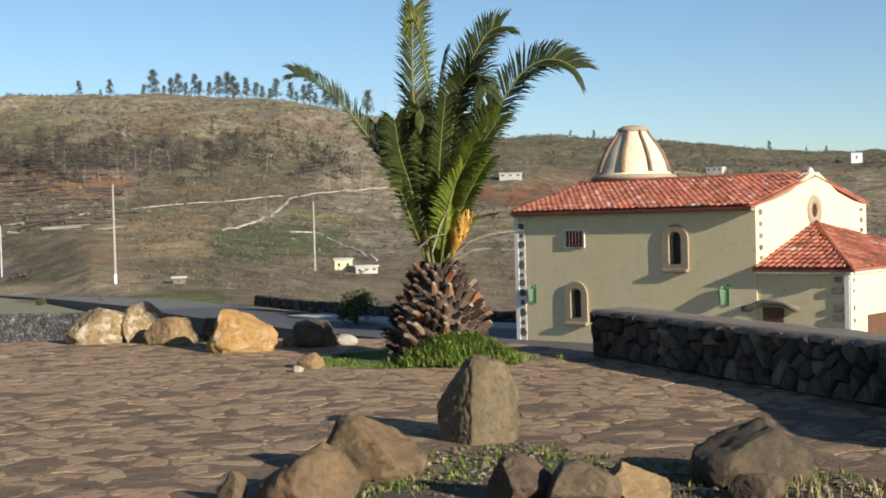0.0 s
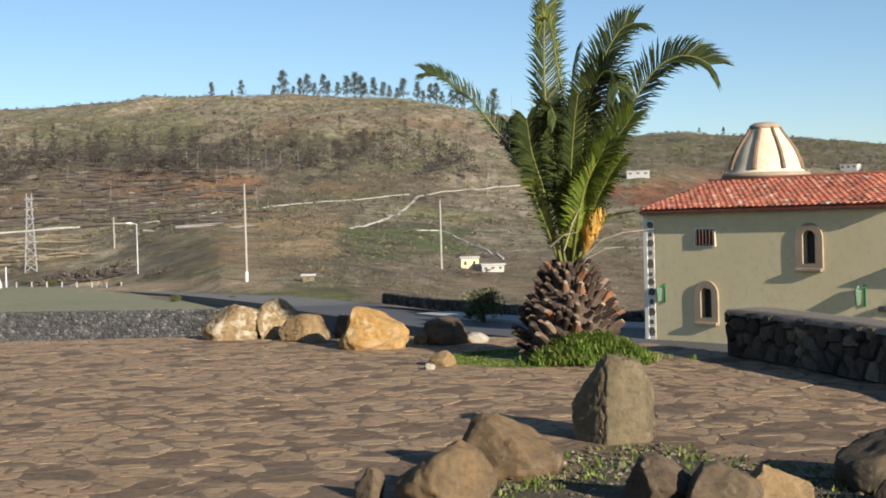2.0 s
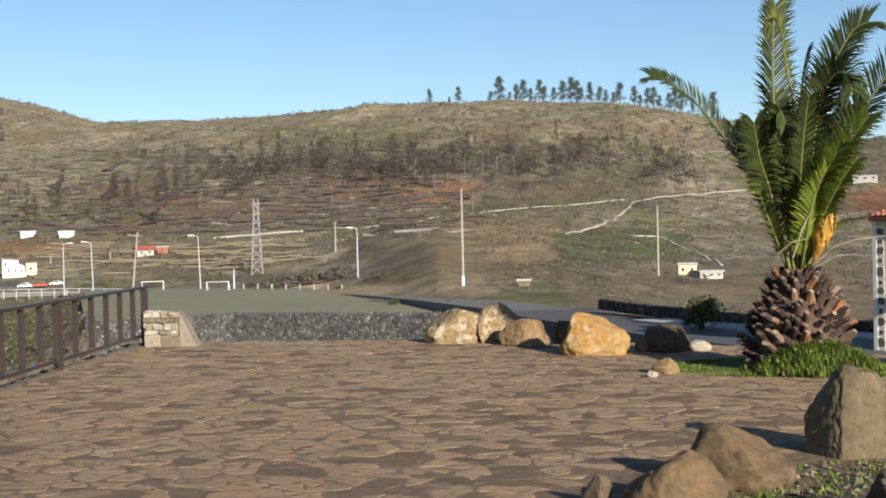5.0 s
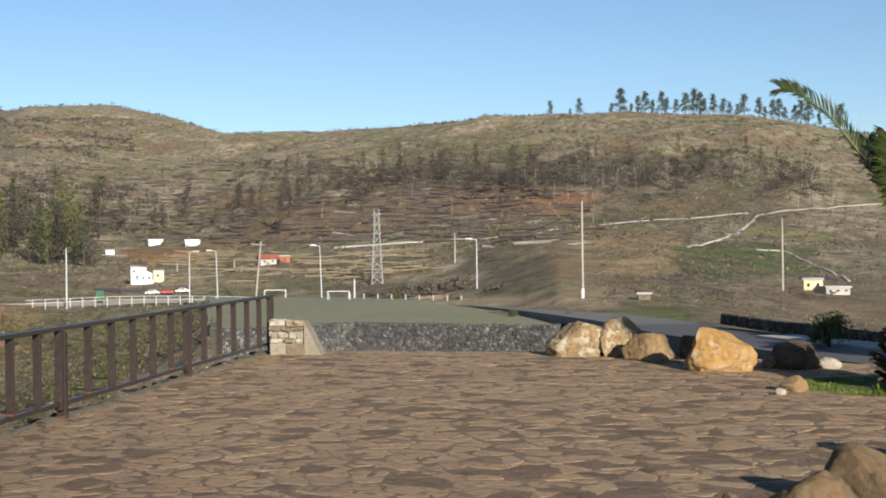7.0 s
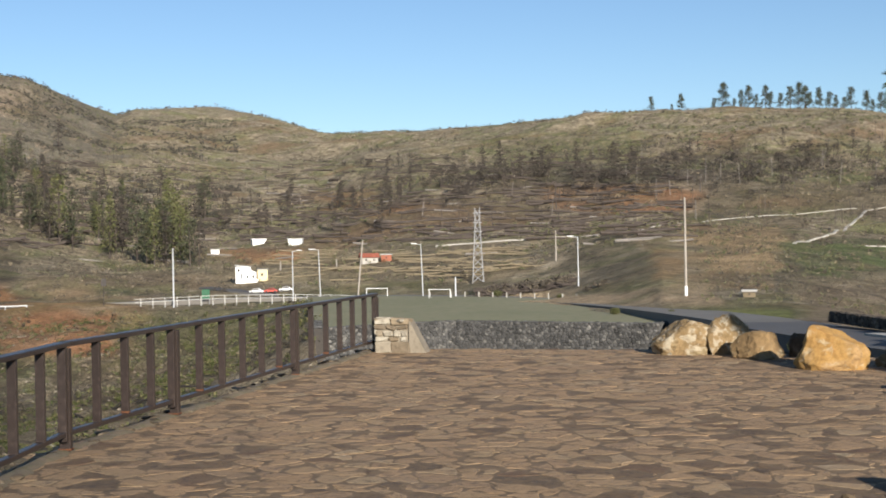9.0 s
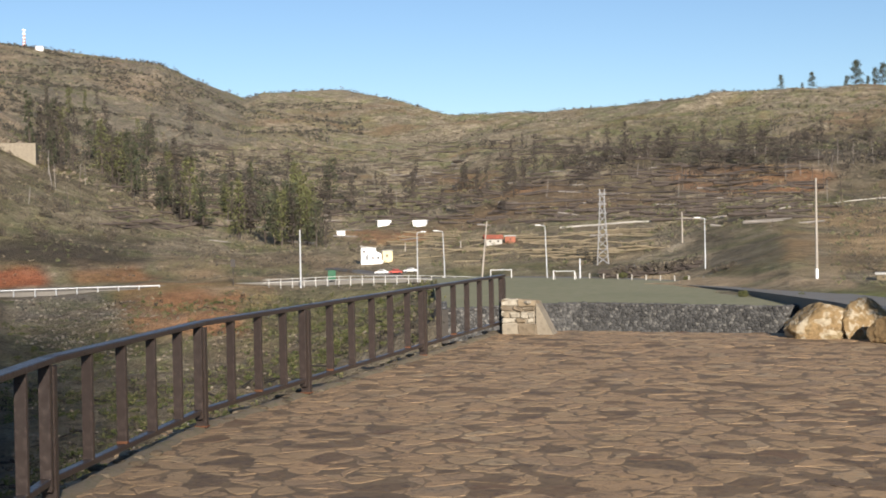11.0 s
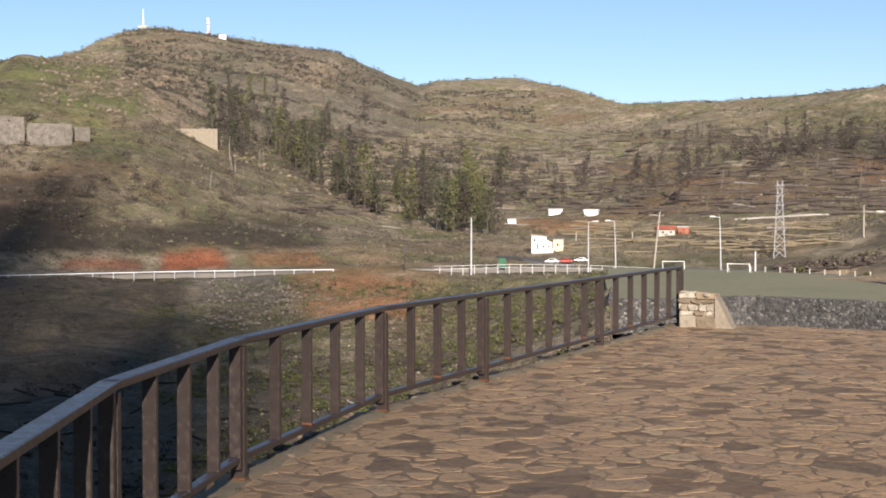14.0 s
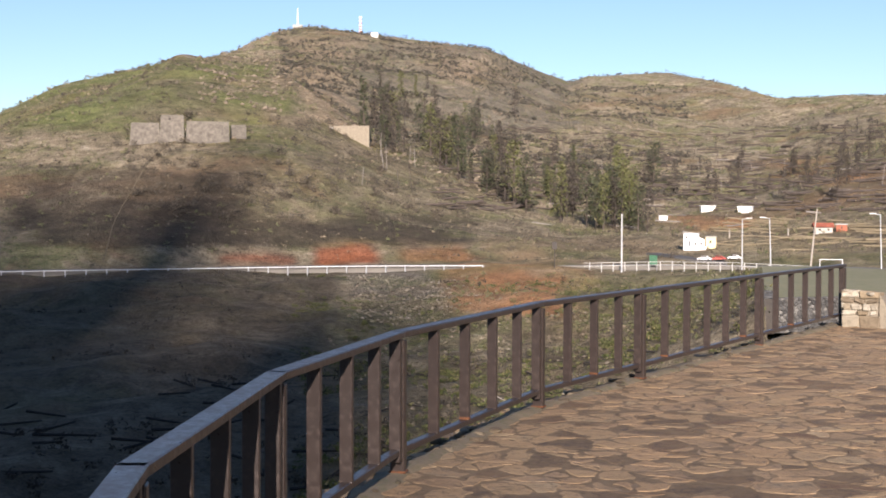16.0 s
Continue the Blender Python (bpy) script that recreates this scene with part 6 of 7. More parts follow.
M["midrib"] = surface("palm_midrib", (0.10, 0.118, 0.028), (0.16, 0.165, 0.042), (0.22, 0.17, 0.05), 2.0, 14.0, 0.5)
M["stalk"] = surface("dry_stalk", (0.38, 0.32, 0.20), (0.46, 0.40, 0.28), (0.28, 0.22, 0.13), 3.0, 20.0, 0.8)
palm()


# ---- things on the hillsides ----
def uphill(bearing, angle, near=70.0):
    """Distance at which the eye's sight line at that angle meets the hillside; places things to fit the camera's view.
    """
    r = np.linspace(near, 1200, 4000)
    el = np.degrees(np.arctan2(land(np.full_like(r, bearing), r) - 1.6, r))
    k = np.argmax(el >= angle)
    return float(r[k]) if el[k] >= angle else 600.0


def set_down(b, r, turn=None):
    p = spot(b, r)
    return Matrix.Translation(p) @ Matrix.Rotation(radians(b if turn is None else turn), 4, "Z")


def height_to(b, r, angle):
    return 1.6 + r * math.tan(radians(angle)) - spot(b, r).z


def wood_pole(b, r, top, arm=0.0, lean=0.0, mat="pole_wood", label="weathered wooden utility pole"):
    h = height_to(b, r, top)
    t = thing("utility_pole", set_down(b, r), label, "utility pole", "utility poles")
    part("shaft", tube([(0, 0, -0.5), (lean * h * 0.5, 0, h * 0.5), (lean * h, 0, h)], [0.13, 0.11, 0.085], 8), M[mat], t)
    if top > 1.5 and r < 200:
        part("foot_band", tube([(0, 0, 0.0), (lean * 0.9, 0, 0.9)], 0.138, 8), M["white_paint"], t)
    if arm:
        part("crossarm", box((arm, 0.12, 0.12), Matrix.Translation((lean * h * 0.93, 0, h * 0.93)), 0.01), M[mat], t)
        for x in (-0.45, 0, 0.45):
            part("insulator", tube([(x * arm + lean * h * 0.93, 0, h * 0.93), (x * arm + lean * h * 0.93, 0, h * 0.93 + 0.35)], [0.06, 0.05], 6), M["white_paint"], t)
    return t, spot(b, r) + Vector((0, 0, h * 0.93))


def street_lamp(b, r, top, side=-1, lean=0.0):
    h = height_to(b, r, top)
    t = thing("street_lamp", set_down(b, r), "tall galvanised street lamp with a flat head", "street lamp", "street lamps")
    part("column", tube([(0, 0, -0.3), (lean * h * 0.5, 0, h * 0.5), (lean * h, 0, h)], [0.085, 0.07, 0.05], 8), M["galv"], t)
    part("arm", tube([(lean * h, 0, h), (lean * h + side * 0.8, 0, h + 0.12)], 0.04, 6), M["galv"], t)
    part("lamp_head", box((0.8, 0.28, 0.13), Matrix.Translation((lean * h + side * 0.9, 0, h + 0.14)), 0.05), M["white_paint"], t)


p1, a1 = wood_pole(13.97, 124, 1.88)
p2, a2 = wood_pole(19.43, 196, 0.58)
p5, a5 = wood_pole(5.58, 145, 0.98)
wood_pole(28.05, 178, 0.31, 0, 0.105, label="leaning weathered wooden pole")
wood_pole(35.84, 187, 0.08, 0, 0, "galv", "plain grey metal pole beside the road")
wood_pole(23.8, 168, -1.35, 0, 0, "galv", "short grey metal post beside the field")
wood_pole(-11.3, 700, 3.15, label="thin wooden pole on the ridge")
wood_pole(2.35, 690, 5.45, label="bare burnt trunk like a pole on the ridge")
street_lamp(18.5, 163, 0.27)
street_lamp(25.2, 176, 0.07, -1, -0.03)
street_lamp(29.62, 181, -0.10, -1, -0.03)
street_lamp(30.8, 183, -0.13, 1, 0.0)
for b, top in ((31.3, -0.55), (28.9, -0.5), (33.0, -0.75)):
    wood_pole(b, 230, top, label="thin distant utility pole")


def cable(p, q, sag):
    pts = [p.lerp(q, k / 14) - Vector((0, 0, sag * 4 * (k / 14) * (1 - k / 14))) for k in range(15)]
    tagged(part("power_cable", tube(pts, 0.022, 5), M["wire"]), "thin black sagging overhead cable between poles", "cable", "power cables")


cable(a1, a5, 1.6)
cable(a2, a1, 1.6)
cable(a5, spot(-6, 150) + Vector((0, 0, 5.5)), 1.5)


def pylon(b, r, top):
    h = height_to(b, r, top)
    t = thing("lattice_pylon", set_down(b, r), "grey steel lattice pylon with short arms", "pylon")
    w0, w1 = 0.78, 0.34

    def corner(k, z):
        w = w0 + (w1 - w0) * min(z / (h * 0.8), 1)
        return Vector(((-w, w, w, -w)[k], (-w, -w, w, w)[k], z))

    for k in range(4):
        part("leg", tube([corner(k, -0.3), corner(k, h * 0.8), corner(k, h)], 0.075, 5), M["pylon_steel"], t)
    z, i = 0.0, 0
    while z < h - 0.6:
        nz = z + 1.15
        for k in range(4):
            a, c = (k, (k + 1) % 4) if i % 2 else ((k + 1) % 4, k)
            part("brace", tube([corner(a, z), corner(c, min(nz, h))], 0.06, 4), M["pylon_steel"], t)
        z, i = nz, i + 1
    for q, l in ((0.93, 0.62), (0.80, 0.62), (0.68, 0.62)):
        part("arm", box((2 * l, 0.16, 0.16), Matrix.Translation((0, 0, h * q)), 0.02), M["pylon_steel"], t)


pylon(22.8, uphill(22.8, -1.6, 150), 1.62)


# ---- railings of the road ----
def guard_rail():
    t = thing("guard_rail", None, "long galvanised guard rail along the valley road", "guard rail")
    pts = []
    for k in range(0, 62):
        b = 41.8 + k * 0.42
        x, y = polar(b, 188.6)
        z = 1.6 + 188.6 * math.tan(radians(np.interp(b, [42, 47, 55, 62, 70], [-2.17, -2.2, -2.3, -2.36, -2.4])))
        pts.append(Vector((x, y, z)))
    for p, q in zip(pts, pts[1:]):
        d = q - p
        part("beam", box((d.length + 0.02, 0.08, 0.12), bevel=0.02), M["galv"], t, m=Matrix.Translation((p + q) / 2) @ d.to_track_quat("X", "Z").to_matrix().to_4x4())
    for p in pts[::2]:
        part("post", box((0.12, 0.12, 1.3)), M["galv"], t, m=Matrix.Translation(p - Vector((0, 0, 0.55))))


guard_rail()


M["balustrade"] = surface("worn_white_concrete", (0.52, 0.51, 0.47), (0.60, 0.59, 0.55), (0.40, 0.38, 0.34), 0.5, 5.0, 0.85)


def balustrade():
    t = thing("road_balustrade", None, "white concrete balustrade on the road's outer edge", "balustrade")
    pts = []
    for k in range(0, 42):
        b = 27.2 + k * 0.25
        r = np.interp(b, [27, 30, 34, 38], [172, 178, 184, 187])
        x, y = polar(b, r)
        z = 1.6 + r * math.tan(radians(np.interp(b, [27, 28.6, 31, 34, 38], [-2.16, -2.06, -1.97, -1.95, -2.05])))
        pts.append(Vector((x, y, z)))
    for p, q in zip(pts, pts[1:]):
        d = q - p
        for h in (0.0, -0.42):
            part("rail", box((d.length + 0.02, 0.07, 0.055)), M["balustrade"], t, m=Matrix.Translation((p + q) / 2 + Vector((0, 0, h))) @ d.to_track_quat("X", "Z").to_matrix().to_4x4())
    for p in pts[::2]:
        part("post", box((0.075, 0.075, 1.3)), M["balustrade"], t, m=Matrix.Translation(p - Vector((0, 0, 0.65))))


balustrade()
for k in range(15):
    b = 15.6 + k * 0.60
    r = np.interp(b, [15, 18, 23, 28], [123, 145, 159, 171])
    x, y = polar(b, r)
    tagged(part("field_post", box((0.13, 0.13, 0.85), Matrix.Translation((0, 0, 0.2)), 0.02), M["verge"], m=Matrix.Translation((x, y, -4.6))), "small white painted post at the field's edge", "post", "posts round the field")


def goal(b, r, turn):
    x, y = polar(b, r)
    t = thing("football_goal", Matrix.Translation((x, y, -4.6)) @ Matrix.Rotation(radians(turn), 4, "Z"), "small white football goal on the field", "goal", "football goals")
    for s in (-1.3, 1.3):
        part("goalpost", tube([(s, 0, 0), (s, 0, 1.0)], 0.04, 6), M["white_paint"], t)
        part("stay", tube([(s, 0, 1.0), (s, 0.9, 0)], 0.03, 5), M["white_paint"], t)
    part("crossbar", tube([(-1.36, 0, 1.0), (1.36, 0, 1.0)], 0.04, 6), M["white_paint"], t)


goal(24.5, 158, 10)
goal(27.2, 166, 30)

# ---- tracks on the slopes ----
def track(name, line, width, thick, mat, label, rise=0.14):
    rows = []
    for (b0, e0), (b1, e1) in zip(line, line[1:]):
        for k in range(6):
            b, e = b0 + (b1 - b0) * k / 6, e0 + (e1 - e0) * k / 6
            r = uphill(b, e)
            rows.append((b, r, float(land(b, r)) + rise))
    b, e = line[-1]
    r = uphill(b, e)
    rows.append((b, r, float(land(b, r)) + rise))
    ds = [q[1] for q in rows]
    for _ in range(3):
        ds = [ds[0]] + [(ds[i - 1] + ds[i] * 2 + ds[i + 1]) / 4 for i in range(1, len(ds) - 1)] + [ds[-1]]
    ob, _ = ribbon(name, [(q[0], d, float(land(q[0], d)) + rise) for q, d in zip(rows, ds)], width, thick, mat)
    tagged(ob, label, "track", kind="structure")


track("hill_channel_1", [(24.6, -0.04), (23.1, 0.06), (20.6, 0.18), (18.47, 0.27), (16.2, 0.36), (15.4, 0.55)], 0.16, 0.5, M["verge"], "pale concrete water channel along the slope", 0.26)
track("hill_channel_2", [(15.4, 0.6), (14.1, 0.81), (10.94, 0.98), (8.5, 1.12), (6.9, 1.24)], 0.16, 0.5, M["verge"], "pale concrete water channel along the slope")
track("hill_channel_3", [(6.5, 1.14), (5.43, 1.31), (3.8, 1.4), (2.0, 1.52), (0.0, 1.6)], 0.16, 0.5, M["verge"], "pale concrete water channel along the slope")
track("hill_path_1", [(9.44, -0.17), (8.7, -0.02), (8.11, 0.11), (7.5, 0.38), (7.0, 0.66), (6.52, 1.14)], 0.5, 0.3, M["verge"], "pale path that forks down the slope")
track("hill_path_2", [(6.6, -0.32), (5.47, -0.37), (4.52, -0.89), (3.55, -1.3), (2.9, -1.66)], 0.3, 0.3, M["verge"], "pale path down to a white house")
track("hill_path_3", [(57.9, -2.0), (57.4, -0.2), (56.6, 1.2), (55.9, 2.4), (54.9, 3.1)], 0.16, 0.3, M["kerb"], "rubble gully up to the old stone walls")


track("side_road", [(34.4, -1.60), (33.6, -1.74), (32.6, -1.88), (31.4, -1.98)], 3.4, 0.5, M["asphalt"], "dark asphalt side road climbing to the houses", 0.1)


# ---- buildings ----
def hut(b, angle, w, d, h, mat, roof, turn, label, flat=True, windows=2, r=None):
    r = r or uphill(b, angle)
    t = thing("house", set_down(b, r, b + turn), label, "house", "houses in the valley")
    part("wall", box((w, d, h + 1.5), Matrix.Translation((0, 0, h / 2 - 0.75)), 0.04), mat, t)
    if flat:
        part("roof", box((w + 0.3, d + 0.3, 0.2), Matrix.Translation((0, 0, h + 0.1)), 0.03), roof, t)
    else:
        bm = bmesh.new()
        vs = [bm.verts.new(p) for p in ((-w / 2 - 0.3, -d / 2 - 0.3, h), (w / 2 + 0.3, -d / 2 - 0.3, h), (w / 2 + 0.3, d / 2 + 0.3, h), (-w / 2 - 0.3, d / 2 + 0.3, h), (-w / 2 - 0.3, 0, h + d * 0.25), (w / 2 + 0.3, 0, h + d * 0.25))]
        for f in ((0, 1, 5, 4), (2, 3, 4, 5), (0, 4, 3), (1, 2, 5), (3, 2, 1, 0)):
            bm.faces.new([vs[k] for k in f])
        part("roof", bm, roof, t)
    for k in range(windows):
        x = (k + 0.5) / windows * w - w / 2
        part("window", box((w * 0.13, 0.08, h * 0.32), Matrix.Translation((x, -d / 2 - 0.01, h * 0.55)), 0.01), M["dark"], t)
    return t


WHITE = "small white flat-roofed house on the hillside"
hut(32.2, 0.23, 3.0, 4, 0.85, M["white_paint"], M["white_paint"], 5, WHITE, windows=0)
hut(30.62, 0.20, 2.9, 4, 0.85, M["white_paint"], M["white_paint"], -5, WHITE, windows=0)
hut(34.05, -0.22, 1.7, 2, 1.0, M["white_paint"], M["concrete"], 0, "tiny white shed at the edge of the trees", windows=1)


def white_house():
    """A stack of white blocks stepping down to the road, with a cream end."""
    r = 215
    t = thing("house", set_down(32.5, r, 32.5), "white stepped house with a cream end block", "house", "houses in the valley")
    for name, x, y, w, d, h, mat in (("wall", -1.5, 1.6, 2.4, 3.0, 2.5, "white_paint"), ("wall", -0.5, -0.2, 2.2, 2.4, 1.55, "white_paint"), ("wall", 1.6, 0.6, 1.6, 2.6, 1.9, "plaster"), ("terrace_wall", -0.9, -1.9, 3.6, 0.25, 0.5, "white_paint")):
        part(name, box((w, d, h + 1.5), Matrix.Translation((x, y, h / 2 - 0.75)), 0.03), M[mat], t)
    for x, y, w, d, h, tilt in ((-1.5, 1.6, 2.7, 3.2, 2.56, 6), (1.6, 0.6, 1.8, 2.8, 1.97, 0)):
        part("roof", box((w, d, 0.14), Matrix.Translation((x, y, h + 0.04)) @ Matrix.Rotation(radians(tilt), 4, "Y"), 0.02), M["concrete"], t)
    bm = bmesh.new()
    vs = [bm.verts.new(p) for p in ((-1.7, -1.55, 1.52), (0.7, -1.55, 1.52), (0.7, 1.0, 1.52), (-1.7, 1.0, 1.52), (-0.5, -1.55, 2.05), (-0.5, 1.0, 2.05))]
    for f in ((0, 1, 4), (3, 5, 2), (0, 4, 5, 3), (1, 2, 5, 4), (3, 2, 1, 0)):
        bm.faces.new([vs[k] for k in f])
    part("roof", bm, M["white_paint"], t)
    for x, y, z in ((-2.2, 0.09, 1.9), (-0.8, -1.41, 0.9), (0.1, -1.41, 0.9), (1.5, -0.71, 1.2)):
        part("window", box((0.32, 0.04, 0.42), Matrix.Translation((x, y, z)), 0.01), M["dark"], t)


white_house()
hut(27.5, -0.68, 2.8, 3, 0.9, M["verge"], M["tile"], 8, "low white house with an orange tiled roof", False)
hut(26.75, -0.60, 1.8, 3, 1.0, M["brick_red"], M["concrete"], 0, "low red-brown house beside a tiled one", windows=1)
hut(4.35, -2.14, 2.0, 2.6, 1.2, M["plaster"], M["concrete"], 0, "cream house among paths on the slope", r=150)
hut(3.55, -2.14, 2.6, 3, 0.6, M["verge"], M["verge"], 20, "low white terrace building on the slope", r=148, windows=3)
hut(11.35, -2.46, 1.1, 1.0, 0.45, M["kerb"], M["concrete"], 0, "tiny brown stone hut at the foot of the slope", r=122, windows=1)
hut(-2.97, 1.76, 5.6, 4, 1.1, M["concrete"], M["concrete"], 0, "long grey flat-roofed building on the slope", windows=3)
hut(-11.7, 1.74, 6.0, 4, 1.7, M["concrete"], M["verge"], -20, "grey building behind the church", windows=3)
hut(-17.4, 1.95, 3.4, 3, 3.0, M["white_paint"], M["concrete"], 0, "small white house on the far ridge", windows=1)
hut(46.4, 7.64, 4.2, 4, 2.0, M["white_paint"], M["concrete"], 0, "white service building on the summit", windows=1)


def ruin():
    r = uphill(54.5, 3.2, 200)
    k = r / 262.0
    t = thing("stone_ruin", set_down(54.5, r, 54.5), "old grey stone fort walls stepped along the slope", "ruin")
    for x0, x1, z0, z1, y in ((-10.6, -4.6, -4, 2.9, 0), (-5.0, 0.0, -4, 4.4, -0.8), (-0.1, 8.6, -4, 3.3, -0.4), (8.4, 12.0, -4, 2.9, 2.4)):
        bm = bmesh.new()
        add_box(bm, ((x1 - x0) * k, 3.0, (z1 - z0) * k), Matrix.Translation(((x0 + x1) / 2 * k, y, (z0 + z1) / 2 * k)))
        for v in bm.verts:
            if v.co.z > 0:
                v.co.x += 0.5 if v.co.x < (x0 + x1) / 2 * k else -0.25
        part("wall", bm, M["ruin"], t)
    part("slit_window", box((0.5, 0.1, 0.35), Matrix.Translation((-2.9 * k, -2.35, 3.6 * k))), M["dark"], t)
    r = uphill(47.6, 3.42, 200)
    k = r / 268.0
    t2 = thing("stone_ruin", set_down(47.6, r, 42), "low pale stone building shell on the slope", "ruin")
    part("wall", box((7.2 * k, 3, 6), Matrix.Translation((0.9 * k, 0, -0.9)), 0.05), M["pier_top"], t2)
    part("end_wall", box((1.7 * k, 3.1, 6), Matrix.Translation((-3.6 * k, -0.2, -1.1)), 0.05), M["verge"], t2)


M["ruin"] = stone_material("old_masonry", [(0, (0.12, 0.108, 0.092)), (1, (0.155, 0.138, 0.115))], False, fine=1.6, bump_d=0.1)
ruin()


def mast(b, r, top, width, label, striped):
    h = height_to(b, r, top)
    t = thing("radio_mast", set_down(b, r), label, "radio mast", "masts on the summit")
    n = 11
    for k in range(n):
        part("mast_section", tube([(0, 0, h * k / n - (0.5 if k == 0 else 0)), (0, 0, h * (k + 1) / n)], [width * (1 - 0.6 * k / n), width * (1 - 0.6 * (k + 1) / n)], 6), M["white_paint"] if k % 2 or not striped else M["mast_red"], t)
    if striped:
        for z in (0.45, 0.7, 0.92):
            part("platform", tube([(0, 0, h * z), (0, 0, h * z + 0.8)], width * 1.15, 8), M["white_paint"], t)
    else:
        part("base_block", box((width * 12, width * 5, 2.2), Matrix.Translation((0, 0, 0.8)), 0.1), M["concrete"], t)


mast(49.69, 880, 8.78, 0.55, "slim white radio mast on the summit", False)
mast(47.0, 890, 8.47, 1.05, "red and white radio mast with drum aerials", True)


M["sign_green"] = surface("dark_green_sign_back", (0.02, 0.09, 0.045), (0.03, 0.12, 0.06), (0.015, 0.06, 0.03), 2.0, 12.0, 0.6)


def road_sign():
    x, y = polar(34.5, 187)
    t = thing("road_sign", set_down(34.5, 187), "green road sign board on two posts", "road sign")
    part("board", box((1.1, 0.08, 1.3), Matrix.Translation((0, 0, 1.5)), 0.02), M["sign_green"], t)
    for s in (-0.5, 0.5):
        part("post", tube([(s, 0.06, -0.3), (s, 0.06, 2.1)], 0.05, 6), M["pylon_steel"], t)
    t = thing("road_sign", set_down(38.71, 187), "narrow dark traffic sign on one post", "road sign")
    part("board", box((0.7, 0.08, 1.1), Matrix.Translation((0, 0, 3.2)), 0.02), M["dark"], t)
    part("post", tube([(0, 0.06, -0.3), (0, 0.06, 3.4)], 0.06, 6), M["dark"], t)


road_sign()


def parked_car(b, r, z, turn, paint, label):
    x, y = polar(b, r)
    t = thing("parked_car", Matrix.Translation((x, y, z)) @ Matrix.Rotation(radians(turn), 4, "Z") @ Matrix.Scale(0.5, 4), label, "car", "parked cars")
    bm = bmesh.new()
    side = [(-2.0, 0.35), (-1.95, 0.75), (-1.2, 0.88), (-0.6, 1.38), (0.75, 1.42), (1.4, 0.95), (1.95, 0.85), (2.05, 0.4)]
    a = [bm.verts.new((px, -0.82 + (0.14 if pz > 1.2 else 0), pz)) for px, pz in side]
    c = [bm.verts.new((px, 0.82 - (0.14 if pz > 1.2 else 0), pz)) for px, pz in side]
    bm.faces.new(a)
    bm.faces.new(c[::-1])
    for i in range(8):
        bm.faces.new((a[i], c[i], c[(i + 1) % 8], a[(i + 1) % 8]))
    bmesh.ops.recalc_face_normals(bm, faces=bm.faces)
    part("body", bm, M[paint], t)
    for s in (-1, 1):
        bm = bmesh.new()
        bm.faces.new([bm.verts.new((px, s * (0.835 - 0.13 * (pz - 0.92) / 0.4), pz)) for px, pz in ((-1.05, 0.93), (-0.55, 1.3), (0.7, 1.33), (1.2, 0.95))])
        bmesh.ops.solidify(bm, geom=bm.faces[:], thickness=0.02)
        part("side_window", bm, M["dark"], t)
        for wx in (-1.25, 1.3):
            part("wheel", tube([(wx, s * 0.66, 0.31), (wx, s * 0.86, 0.31)], 0.31, 12), M["wire"], t)


parked_car(32.35, 196, -4.9, 20, "white_paint", "white car parked beside the valley road")
parked_car(31.75, 197, -4.9, 30, "mast_red", "red-orange car parked beside the valley road")
parked_car(31.1, 199, -4.8, 25, "white_paint", "white car parked beside the valley road")


# ---- trees ----
def clump(verts, faces, p, radius, count, rnd, size, flat=0.7):
    for _ in range(count):
        d = Vector((rnd.gauss(0, 1), rnd.gauss(0, 1), rnd.gauss(0, flat)))
        q = p + d.normalized() * radius * rnd.random() ** 0.5
        a = Vector((rnd.gauss(0, 1), rnd.gauss(0, 1), rnd.gauss(0.4, 0.8))).normalized() * size * rnd.uniform(0.6, 1.4)
        b = a.cross(Vector((rnd.gauss(0, 1), rnd.gauss(0, 1), rnd.gauss(0, 1)))).normalized() * size * rnd.uniform(0.25, 0.5)
        c = len(verts)
        verts += [tuple(q - b), tuple(q + b), tuple(q + a)]
        faces.append((c, c + 1, c + 2))


def pine(h, seed, style, mat, wood="bark"):
    """style: (bare trunk share, crown radius share, clumps, leaves per clump, taper)"""
    rnd = random.Random(seed)
    bare, wide, n, leaves, taper = style
    t = thing("pine_tree", None, "", "tree")
    lean = rnd.uniform(-0.03, 0.03)
    line = [(0, 0, -0.8)] + [(lean * h * k / 5 + rnd.uniform(-0.01, 0.01) * h, rnd.uniform(-0.01, 0.01) * h, h * k / 5) for k in range(1, 6)]
    bm = bmesh.new()
    add_tube(bm, line, [h * 0.022 * (1 - 0.8 * k / 5) for k in range(6)], 6)
    verts, faces = [], []
    for k in range(n):
        u = bare + (1 - bare) * (k + rnd.random()) / n
        z = u * h
        a = rnd.uniform(0, 6.28)
        reach = h * wide * (1 - taper * (u - bare) / (1 - bare)) * rnd.uniform(0.35, 1.1)
        c = Vector((lean * z + math.cos(a) * reach, math.sin(a) * reach, z + rnd.uniform(-0.02, 0.04) * h))
        if k % 2 == 0:
            add_tube(bm, [(lean * z, 0, z - 0.03 * h), tuple(c)], [h * 0.007, h * 0.003], 4)
        clump(verts, faces, c, h * wide * 0.42, leaves, rnd, h * 0.038)
    part("trunk", bm, M[wood], t)
    me = bpy.data.meshes.new("crown")
    me.from_pydata(verts, [], faces)
    me.materials.append(M[mat])
    part("crown", me, None, t)
    return t


M["bark"] = surface("dark_bark", (0.06, 0.048, 0.04), (0.10, 0.08, 0.065), (0.035, 0.03, 0.026), 1.0, 9.0, 0.95)
